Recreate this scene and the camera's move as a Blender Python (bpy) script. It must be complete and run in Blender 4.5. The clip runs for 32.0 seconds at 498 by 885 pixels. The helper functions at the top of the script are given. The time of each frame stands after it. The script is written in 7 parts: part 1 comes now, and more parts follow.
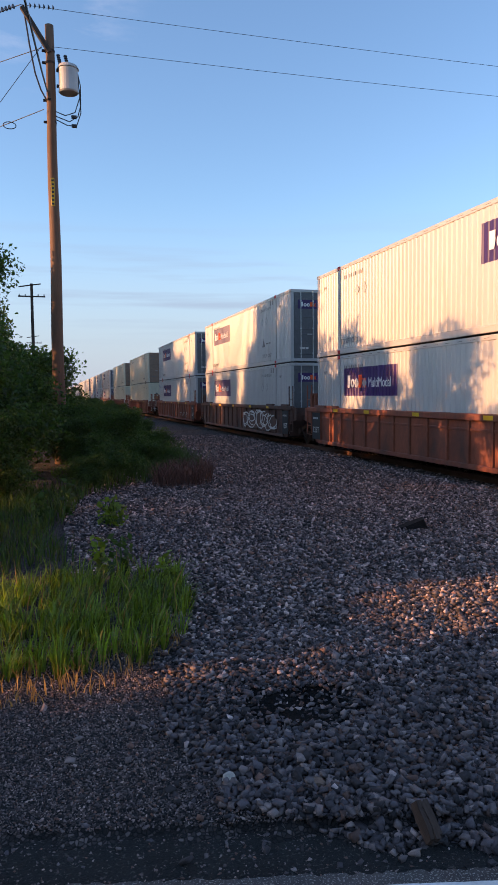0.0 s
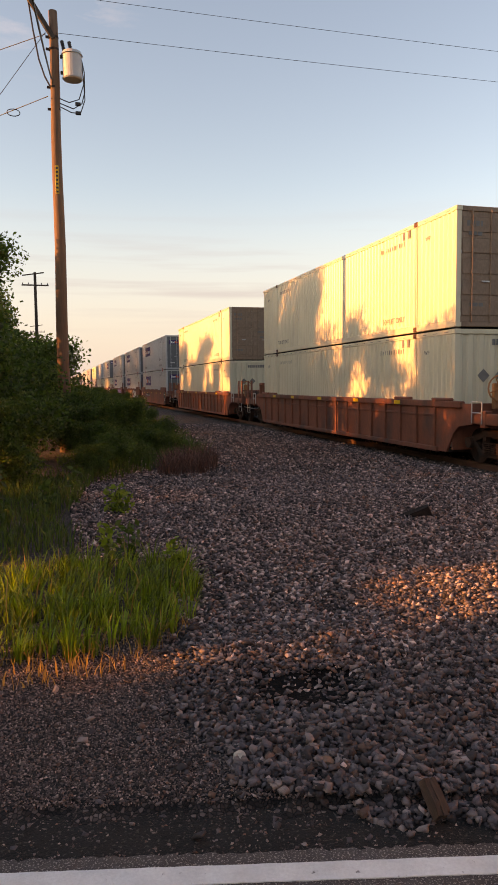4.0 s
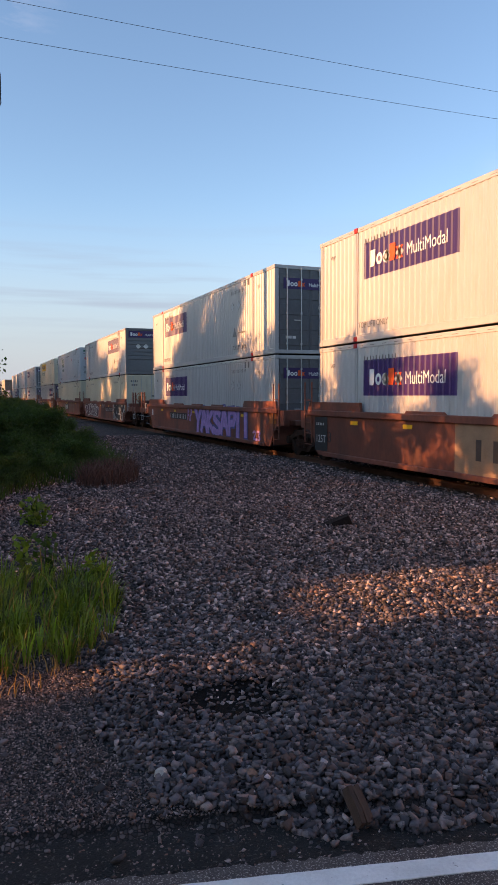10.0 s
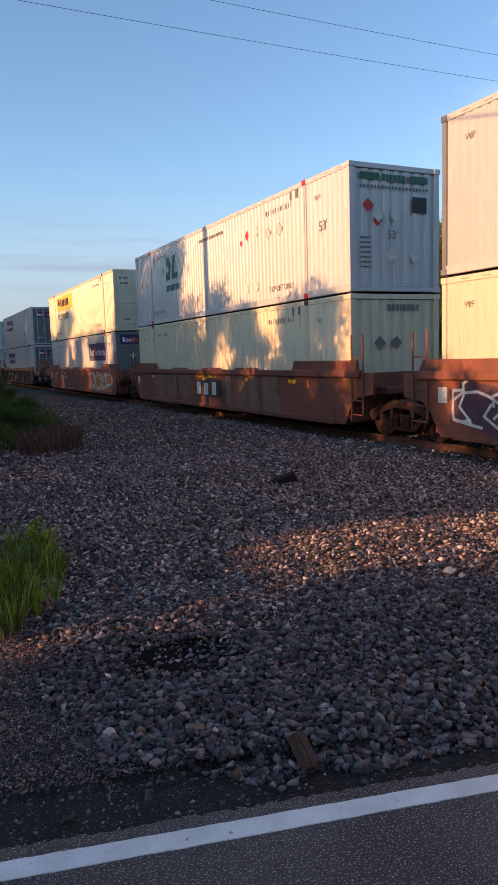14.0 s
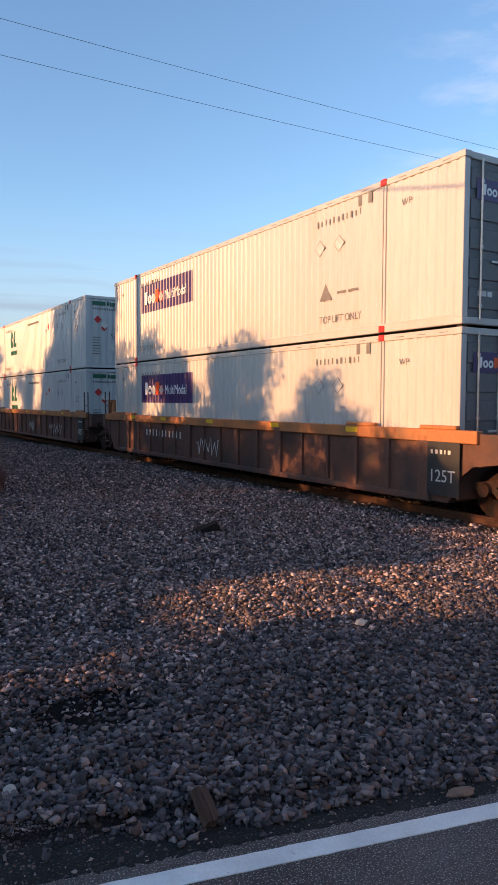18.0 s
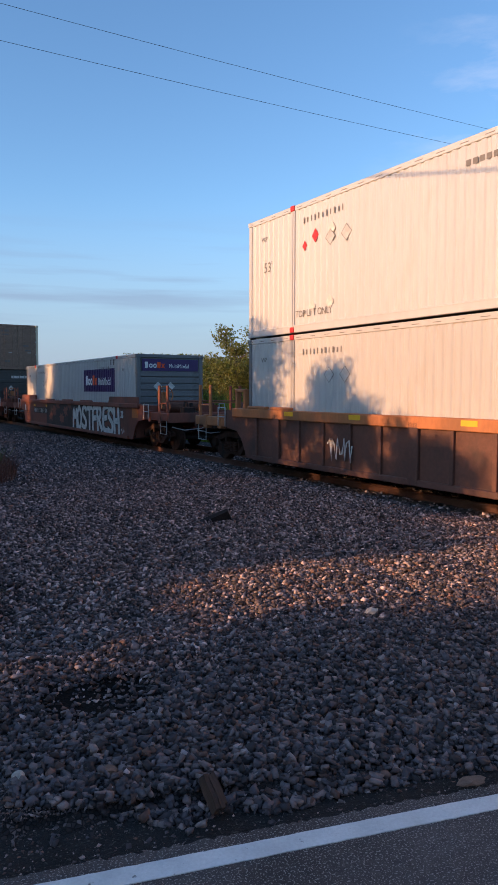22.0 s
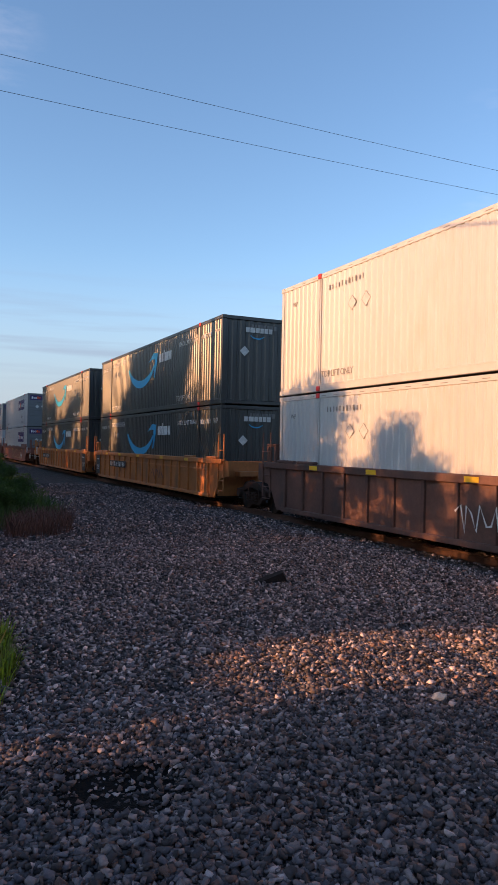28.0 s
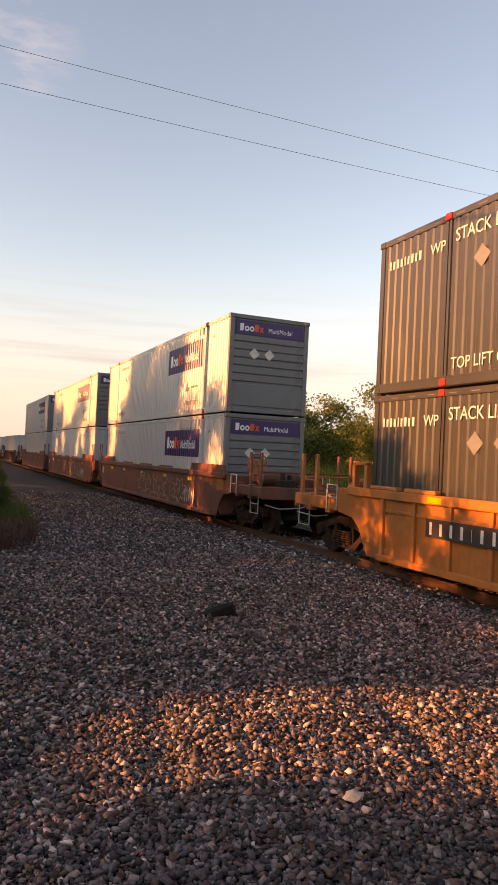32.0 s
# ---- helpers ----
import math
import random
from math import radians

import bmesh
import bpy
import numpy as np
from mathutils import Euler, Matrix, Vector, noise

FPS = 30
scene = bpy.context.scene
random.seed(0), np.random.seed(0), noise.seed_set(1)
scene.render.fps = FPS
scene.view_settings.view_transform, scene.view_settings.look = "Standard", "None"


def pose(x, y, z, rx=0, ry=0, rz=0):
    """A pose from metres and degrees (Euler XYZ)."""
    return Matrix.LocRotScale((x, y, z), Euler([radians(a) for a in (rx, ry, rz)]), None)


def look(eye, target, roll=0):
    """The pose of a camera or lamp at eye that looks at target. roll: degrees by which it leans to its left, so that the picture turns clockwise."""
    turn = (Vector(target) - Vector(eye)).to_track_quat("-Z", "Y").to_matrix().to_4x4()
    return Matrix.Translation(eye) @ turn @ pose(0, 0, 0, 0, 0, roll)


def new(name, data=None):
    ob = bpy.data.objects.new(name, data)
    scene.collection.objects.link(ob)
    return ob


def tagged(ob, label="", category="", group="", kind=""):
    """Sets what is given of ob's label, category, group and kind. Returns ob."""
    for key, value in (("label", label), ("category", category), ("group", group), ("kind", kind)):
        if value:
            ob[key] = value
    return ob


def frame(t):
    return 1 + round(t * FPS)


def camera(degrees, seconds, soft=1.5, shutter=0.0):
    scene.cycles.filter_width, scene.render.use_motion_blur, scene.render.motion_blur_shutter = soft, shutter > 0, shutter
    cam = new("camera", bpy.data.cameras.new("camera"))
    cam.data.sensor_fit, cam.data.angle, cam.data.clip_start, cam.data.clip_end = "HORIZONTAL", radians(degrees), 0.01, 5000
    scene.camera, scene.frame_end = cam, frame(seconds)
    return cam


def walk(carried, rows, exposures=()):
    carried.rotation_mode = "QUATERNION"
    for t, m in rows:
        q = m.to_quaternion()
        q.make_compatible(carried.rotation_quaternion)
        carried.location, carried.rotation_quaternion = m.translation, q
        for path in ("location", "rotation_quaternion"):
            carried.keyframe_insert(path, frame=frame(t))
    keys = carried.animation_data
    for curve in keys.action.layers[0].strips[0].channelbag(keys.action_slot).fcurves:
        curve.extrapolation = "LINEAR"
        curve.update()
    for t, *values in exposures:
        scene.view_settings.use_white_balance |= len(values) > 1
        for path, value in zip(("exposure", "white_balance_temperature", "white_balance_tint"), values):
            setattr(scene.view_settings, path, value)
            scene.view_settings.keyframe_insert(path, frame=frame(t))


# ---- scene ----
DEG = 38.62
cam = camera(DEG, 32.0, soft=1.0, shutter=0.03)


def aim(x, y, z, yaw, pitch, roll):
    """A camera pose from its place, heading (left of +y), tilt and lean."""
    return pose(x, y, z, 0, 0, yaw) @ pose(0, 0, 0, 90 + pitch) @ pose(0, 0, 0, 0, 0, roll)


# seconds, place, heading, tilt, lean
PATH = [
    (0.0, -0.177, -0.056, 1.983, -15.65, -3.86, -0.58),
    (0.5, -0.223, -0.074, 1.988, -18.16, -4.14, 0.03),
    (1.0, -0.261, -0.096, 1.989, -17.30, -2.43, 0.55),
    (1.5, -0.280, -0.091, 1.981, -17.39, -2.66, 1.71),
    (2.0, -0.273, -0.097, 1.991, -18.71, -2.67, 1.71),
    (2.5, -0.275, -0.124, 2.007, -13.15, -2.36, -1.49),
    (3.0, -0.261, -0.024, 1.940, -10.09, -4.39, -1.23),
    (3.5, -0.229, -0.053, 1.941, -14.45, -4.84, -0.77),
    (4.0, -0.226, -0.085, 1.959, -15.39, -4.71, -0.55),
    (4.5, -0.224, -0.070, 1.960, -16.00, -4.96, -0.82),
    (6.5, -0.212, -0.054, 1.934, -19.09, -2.89, -1.59),
    (7.0, -0.200, -0.079, 1.941, -21.10, -2.82, -1.81),
    (7.5, -0.198, -0.061, 1.932, -22.11, -4.12, -1.90),
    (8.0, -0.185, -0.055, 1.919, -21.01, -4.66, -2.63),
    (8.5, -0.189, -0.038, 1.914, -22.33, -4.50, -1.60),
    (9.0, -0.189, -0.026, 1.928, -21.95, -4.61, -1.64),
    (9.5, -0.202, -0.028, 1.931, -20.71, -3.96, -1.10),
    (10.0, -0.210, -0.034, 1.933, -21.69, -3.81, -0.21),
    (10.5, -0.212, -0.064, 1.942, -22.26, -3.60, -0.24),
    (11.0, -0.201, -0.063, 1.921, -22.39, -3.75, -0.59),
    (11.5, -0.182, -0.065, 1.914, -25.64, -3.49, -1.00),
    (12.0, -0.173, -0.074, 1.925, -26.86, -4.66, -1.58),
    (12.5, -0.169, -0.027, 1.903, -23.70, -5.74, -2.62),
    (13.0, -0.148, -0.026, 1.894, -25.78, -5.91, -2.95),
    (13.5, -0.152, -0.041, 1.908, -27.21, -5.64, -2.37),
    (14.0, -0.146, -0.031, 1.904, -25.84, -6.94, -1.82),
    (14.5, -0.141, -0.029, 1.899, -26.01, -6.34, -1.79),
    (16.5, -0.101, -0.156, 1.942, -28.11, -5.57, -0.94),
    (17.0, -0.116, -0.177, 1.962, -30.39, -5.16, -0.67),
    (17.5, -0.132, -0.221, 2.004, -30.84, -3.56, -0.10),
    (18.0, -0.124, -0.202, 1.976, -31.46, -3.34, 0.23),
    (18.5, -0.123, -0.231, 1.994, -33.62, -2.96, 0.04),
    (19.0, -0.151, -0.200, 2.015, -32.52, -3.71, 0.81),
    (19.5, -0.126, -0.175, 1.969, -30.65, -3.61, 0.00),
    (20.0, -0.116, -0.171, 1.968, -29.16, -4.03, -0.45),
    (20.5, -0.104, -0.170, 1.956, -28.99, -3.77, -0.06),
    (21.0, -0.113, -0.185, 1.977, -28.04, -3.50, -0.38),
    (21.5, -0.104, -0.167, 1.958, -28.15, -2.99, -0.06),
    (22.0, -0.088, -0.177, 1.953, -30.52, -4.15, 0.12),
    (22.5, -0.108, -0.181, 1.966, -29.73, -3.69, 0.62),
    (23.0, -0.086, -0.149, 1.954, -29.54, -4.86, 0.63),
    (23.5, -0.062, -0.154, 1.935, -34.89, -3.46, -0.03),
    (24.0, 0.102, -0.206, 1.906, -45.39, -5.63, -1.12),
    (24.5, -0.110, -0.306, 1.995, -42.91, -3.35, 0.34),
    (25.0, -0.138, -0.250, 2.023, -35.47, -1.79, 0.55),
    (25.5, -0.162, -0.204, 2.034, -30.84, -0.74, 0.48),
    (26.0, -0.251, -0.153, 2.034, -29.28, 0.23, 1.65),
    (26.5, -0.126, -0.125, 1.999, -29.30, -0.24, 1.00),
    (28.5, 0.363, 0.369, 1.922, -21.00, 1.29, 1.56),
    (29.0, 0.498, 0.445, 1.931, -15.59, 2.78, 2.50),
    (29.5, 0.727, 0.539, 1.945, -13.59, 2.58, 3.76),
    (30.0, 0.883, 0.637, 1.950, -15.93, 1.98, 4.53),
    (30.5, 1.047, 0.797, 1.964, -21.29, -0.56, 1.15),
    (31.0, 1.208, 0.832, 1.980, -20.05, 0.01, 0.58),
    (31.5, 1.450, 0.881, 2.004, -15.07, 0.60, 1.38),
    (32.0, 1.703, 1.021, 1.972, -23.35, 1.22, 2.73),
]
EXPOSURES = [(0, 1.0, 6200, 21), (0.6, 1.05, 6500, 20), (1.0, 1.15, 7900, 28), (2, 1.15, 8300, 28), (3, 1.2, 8800, 28), (4, 1.3, 10800, 33), (6.5, 1.0, 9000, 28), (7, 0.75, 8000, 28), (7.5, 0.9, 7300, 22), (8, 1.1, 7600, 20), (9, 1.05, 6300, 21),
             (10, 1.0, 6700, 22), (11, 1.05, 7000, 24), (12, 1.05, 6700, 20), (13, 0.95, 7300, 25), (14, 0.85, 6250, 18), (17, 0.58, 5700, 16), (18, 0.95, 6250, 17), (19, 0.85, 5450, 11), (20, 0.65, 5600, 15), (21, 0.8, 5700, 16), (22, 0.7, 5600, 15),
             (23, 1.05, 6700, 22), (23.5, 0.95, 8200, 30), (24, 0.9, 8900, 31), (25, 1.0, 7200, 27), (26, 0.4, 6050, 19), (29, 1.2, 6600, 20), (29.5, 1.3, 9400, 30), (30, 1.4, 10800, 33), (32, 1.42, 11000, 36)]
walk(cam, [(r[0], aim(*r[1:])) for r in PATH], EXPOSURES)

# ---- light ----
SUN_AZ, SUN_EL = 88.0, 12.0       # degrees left of the track's direction, above the horizon
world = bpy.data.worlds.new("sky")
scene.world = world
world.use_nodes = True
wn, wl = world.node_tree.nodes, world.node_tree.links
bg = wn["Background"]
sky = wn.new("ShaderNodeTexSky")
sky.sky_type = "NISHITA"
sky.sun_disc = False
sky.sun_elevation = radians(SUN_EL)
sky.sun_rotation = radians(-SUN_AZ)
sky.altitude, sky.air_density, sky.dust_density, sky.ozone_density = 200, 1.0, 0.8, 1.3
bg.inputs["Strength"].default_value = 0.14
# thin cirrus: stretched noise over the sky, thicker to the right of the track
tc = wn.new("ShaderNodeTexCoord")
mp = wn.new("ShaderNodeMapping")
mp.inputs["Scale"].default_value = (2.6, 2.6, 9.0)
mp.inputs["Rotation"].default_value = (0, 0.12, 0.3)
wl.new(tc.outputs["Generated"], mp.inputs["Vector"])
cn = wn.new("ShaderNodeTexNoise")
cn.inputs["Scale"].default_value = 2.6
cn.inputs["Detail"].default_value = 7
cn.inputs["Roughness"].default_value = 0.6
wl.new(mp.outputs[0], cn.inputs["Vector"])
cr = wn.new("ShaderNodeValToRGB")
cr.color_ramp.elements[0].position, cr.color_ramp.elements[1].position = 0.50, 0.72
cr.color_ramp.elements[0].color, cr.color_ramp.elements[1].color = (0, 0, 0, 1), (0.75, 0.75, 0.75, 1)
wl.new(cn.outputs["Fac"], cr.inputs["Fac"])
cm = wn.new("ShaderNodeMix")
cm.data_type = "RGBA"
sep = wn.new("ShaderNodeSeparateXYZ")
wl.new(tc.outputs["Generated"], sep.inputs[0])
mr = wn.new("ShaderNodeMapRange")
mr.inputs["From Min"].default_value, mr.inputs["From Max"].default_value = 0.60, 0.84
mr.inputs["To Min"].default_value, mr.inputs["To Max"].default_value = 0.0, 1.0
wl.new(sep.outputs["X"], mr.inputs["Value"])
cmul = wn.new("ShaderNodeMath")
cmul.operation = "MULTIPLY"
wl.new(cr.outputs["Color"], cmul.inputs[0])
# a few small puffs of cloud high over the track
pd = wn.new("ShaderNodeVectorMath")
pd.operation = "DOT_PRODUCT"
wl.new(tc.outputs["Generated"], pd.inputs[0])
pd.inputs[1].default_value = Vector((0.0, 0.875, 0.485)).normalized()
pr = wn.new("ShaderNodeMapRange")
pr.inputs["From Min"].default_value, pr.inputs["From Max"].default_value = 0.990, 0.997
pr.inputs["To Max"].default_value = 0.28
wl.new(pd.outputs["Value"], pr.inputs["Value"])
pa = wn.new("ShaderNodeMath")
pa.operation = "MAXIMUM"
wl.new(mr.outputs[0], pa.inputs[0])
wl.new(pr.outputs[0], pa.inputs[1])
wl.new(pa.outputs[0], cmul.inputs[1])
wl.new(cmul.outputs[0], cm.inputs["Factor"])
deep = wn.new("ShaderNodeMix")
deep.data_type, deep.blend_type = "RGBA", "MULTIPLY"
deep.inputs["Factor"].default_value = 1.0
wl.new(sky.outputs["Color"], deep.inputs[6])
deep.inputs[7].default_value = (0.82, 0.97, 1.04, 1)
wl.new(deep.outputs[2], cm.inputs[6])
cm.inputs[7].default_value = (4.0, 3.9, 4.0, 1)
# long grey streaks low over the horizon
mp2 = wn.new("ShaderNodeMapping")
mp2.inputs["Scale"].default_value = (1.6, 1.6, 26.0)
mp2.inputs["Location"].default_value = (3.1, 0.4, 0.0)
wl.new(tc.outputs["Generated"], mp2.inputs["Vector"])
sn = wn.new("ShaderNodeTexNoise")
sn.inputs["Scale"].default_value, sn.inputs["Detail"].default_value = 2.0, 5
wl.new(mp2.outputs[0], sn.inputs["Vector"])
sr = wn.new("ShaderNodeValToRGB")
sr.color_ramp.elements[0].position, sr.color_ramp.elements[1].position = 0.50, 0.72
sr.color_ramp.elements[1].color = (0.55, 0.55, 0.55, 1)
wl.new(sn.outputs["Fac"], sr.inputs["Fac"])
band = wn.new("ShaderNodeValToRGB")
band.color_ramp.elements[0].position, band.color_ramp.elements[0].color = 0.06, (0, 0, 0, 1)
band.color_ramp.elements[1].position, band.color_ramp.elements[1].color = 0.24, (0, 0, 0, 1)
e = band.color_ramp.elements.new(0.14)
e.color = (1, 1, 1, 1)
wl.new(sep.outputs["Z"], band.inputs["Fac"])
bmul = wn.new("ShaderNodeMath")
bmul.operation = "MULTIPLY"
wl.new(sr.outputs["Color"], bmul.inputs[0])
wl.new(band.outputs["Color"], bmul.inputs[1])
cm2 = wn.new("ShaderNodeMix")
cm2.data_type = "RGBA"
wl.new(bmul.outputs[0], cm2.inputs["Factor"])
cm2.inputs[7].default_value = (1.35, 1.55, 1.95, 1)
# pale haze that thickens towards the horizon
hz = wn.new("ShaderNodeMapRange")
hz.interpolation_type = "SMOOTHSTEP"
hz.inputs["From Min"].default_value, hz.inputs["From Max"].default_value = 0.0, 0.27
hz.inputs["To Min"].default_value, hz.inputs["To Max"].default_value = 0.88, 0.0
wl.new(sep.outputs["Z"], hz.inputs["Value"])
cm3 = wn.new("ShaderNodeMix")
cm3.data_type = "RGBA"
wl.new(hz.outputs[0], cm3.inputs["Factor"])
wl.new(cm.outputs[2], cm3.inputs[6])
cm3.inputs[7].default_value = (1.85, 2.12, 2.4, 1)
wl.new(cm3.outputs[2], cm2.inputs[6])
wl.new(cm2.outputs[2], bg.inputs["Color"])

sun_data = bpy.data.lights.new("sun", "SUN")
sun_data.energy, sun_data.angle, sun_data.color = 4.2, radians(0.55), (1.0, 0.50, 0.19)
sun = new("sun", sun_data)
sa, se = radians(SUN_AZ), radians(SUN_EL)
SUN = Vector((-math.sin(sa) * math.cos(se), math.cos(sa) * math.cos(se), math.sin(se)))
sun.matrix_world = look(SUN * 50, (0, 0, 0))


# ---- materials ----
def mat(name, base, rough=0.7, metal=0.0, vary=0.15, scale=3.0, bump=0.0, bump_scale=40.0, spots=None, island=0.0,
        per_object=0.0, translucent=None, stretch=(1, 1, 1), spec=0.5, tints=None):
    """A surface with a base colour, variation at two scales, optional stains, bump, and variation by piece."""
    m = bpy.data.materials.new(name)
    m.use_nodes = True
    n, l = m.node_tree.nodes, m.node_tree.links
    b = n["Principled BSDF"]
    b.inputs["Roughness"].default_value, b.inputs["Metallic"].default_value = rough, metal
    b.inputs["Specular IOR Level"].default_value = spec
    co = n.new("ShaderNodeTexCoord")
    mpn = n.new("ShaderNodeMapping")
    mpn.inputs["Scale"].default_value = stretch
    l.new(co.outputs["Object"], mpn.inputs["Vector"])

    def noise_tex(s, detail=4.0):
        t = n.new("ShaderNodeTexNoise")
        t.inputs["Scale"].default_value, t.inputs["Detail"].default_value = s, detail
        l.new(mpn.outputs[0], t.inputs["Vector"])
        return t.outputs["Fac"]

    def mix(fac, a, bb, mode="MIX"):
        x = n.new("ShaderNodeMix")
        x.data_type, x.blend_type = "RGBA", mode
        for sock, v in ((x.inputs["Factor"], fac), (x.inputs[6], a), (x.inputs[7], bb)):
            if isinstance(v, (int, float)):
                sock.default_value = v
            elif isinstance(v, tuple):
                sock.default_value = (*v, 1)
            else:
                l.new(v, sock)
        return x.outputs[2]

    def ramp(fac, lo, hi, a=(0, 0, 0), bb=(1, 1, 1)):
        r = n.new("ShaderNodeValToRGB")
        r.color_ramp.elements[0].position, r.color_ramp.elements[1].position = lo, hi
        r.color_ramp.elements[0].color, r.color_ramp.elements[1].color = (*a, 1), (*bb, 1)
        l.new(fac, r.inputs["Fac"])
        return r.outputs["Color"]

    lo, hi = (1 - vary,) * 3, (1 + vary,) * 3
    col = mix(1.0, base, ramp(noise_tex(scale), 0.3, 0.7, lo, hi), "MULTIPLY")
    lo2, hi2 = (1 - vary * 0.6,) * 3, (1 + vary * 0.6,) * 3
    col = mix(1.0, col, ramp(noise_tex(scale * 14, 2), 0.3, 0.7, lo2, hi2), "MULTIPLY")
    if spots:
        colour, s, lo_, hi_ = spots
        col = mix(ramp(noise_tex(s, 6), lo_, hi_), col, colour)
    if island:
        g = n.new("ShaderNodeNewGeometry")
        col = mix(1.0, col, ramp(g.outputs["Random Per Island"], 0, 1, (1 - island,) * 3, (1 + island * 1.3,) * 3), "MULTIPLY")
    if tints:
        g2 = n.new("ShaderNodeNewGeometry")
        r2 = n.new("ShaderNodeValToRGB")
        r2.color_ramp.interpolation = "CONSTANT"
        while len(r2.color_ramp.elements) < len(tints):
            r2.color_ramp.elements.new(0.5)
        for e, (at, tint) in zip(r2.color_ramp.elements, tints):
            e.position, e.color = at, (*tint, 1)
        l.new(g2.outputs["Random Per Island"], r2.inputs["Fac"])
        col = mix(1.0, col, r2.outputs["Color"], "MULTIPLY")
    if per_object:
        o = n.new("ShaderNodeObjectInfo")
        col = mix(1.0, col, ramp(o.outputs["Random"], 0, 1, (1 - per_object,) * 3, (1 + per_object,) * 3), "MULTIPLY")
    l.new(col, b.inputs["Base Color"])
    if bump:
        bp = n.new("ShaderNodeBump")
        bp.inputs["Strength"].default_value, bp.inputs["Distance"].default_value = min(1.0, bump), 0.02
        l.new(noise_tex(bump_scale, 5), bp.inputs["Height"])
        l.new(bp.outputs[0], b.inputs["Normal"])
    if translucent:
        tr = n.new("ShaderNodeBsdfTranslucent")
        l.new(mix(1.0, col, translucent, "MULTIPLY"), tr.inputs["Color"])
        ms = n.new("ShaderNodeMixShader")
        ms.inputs[0].default_value = 0.45
        l.new(b.outputs[0], ms.inputs[1])
        l.new(tr.outputs[0], ms.inputs[2])
        l.new(ms.outputs[0], n["Material Output"].inputs["Surface"])
    return m


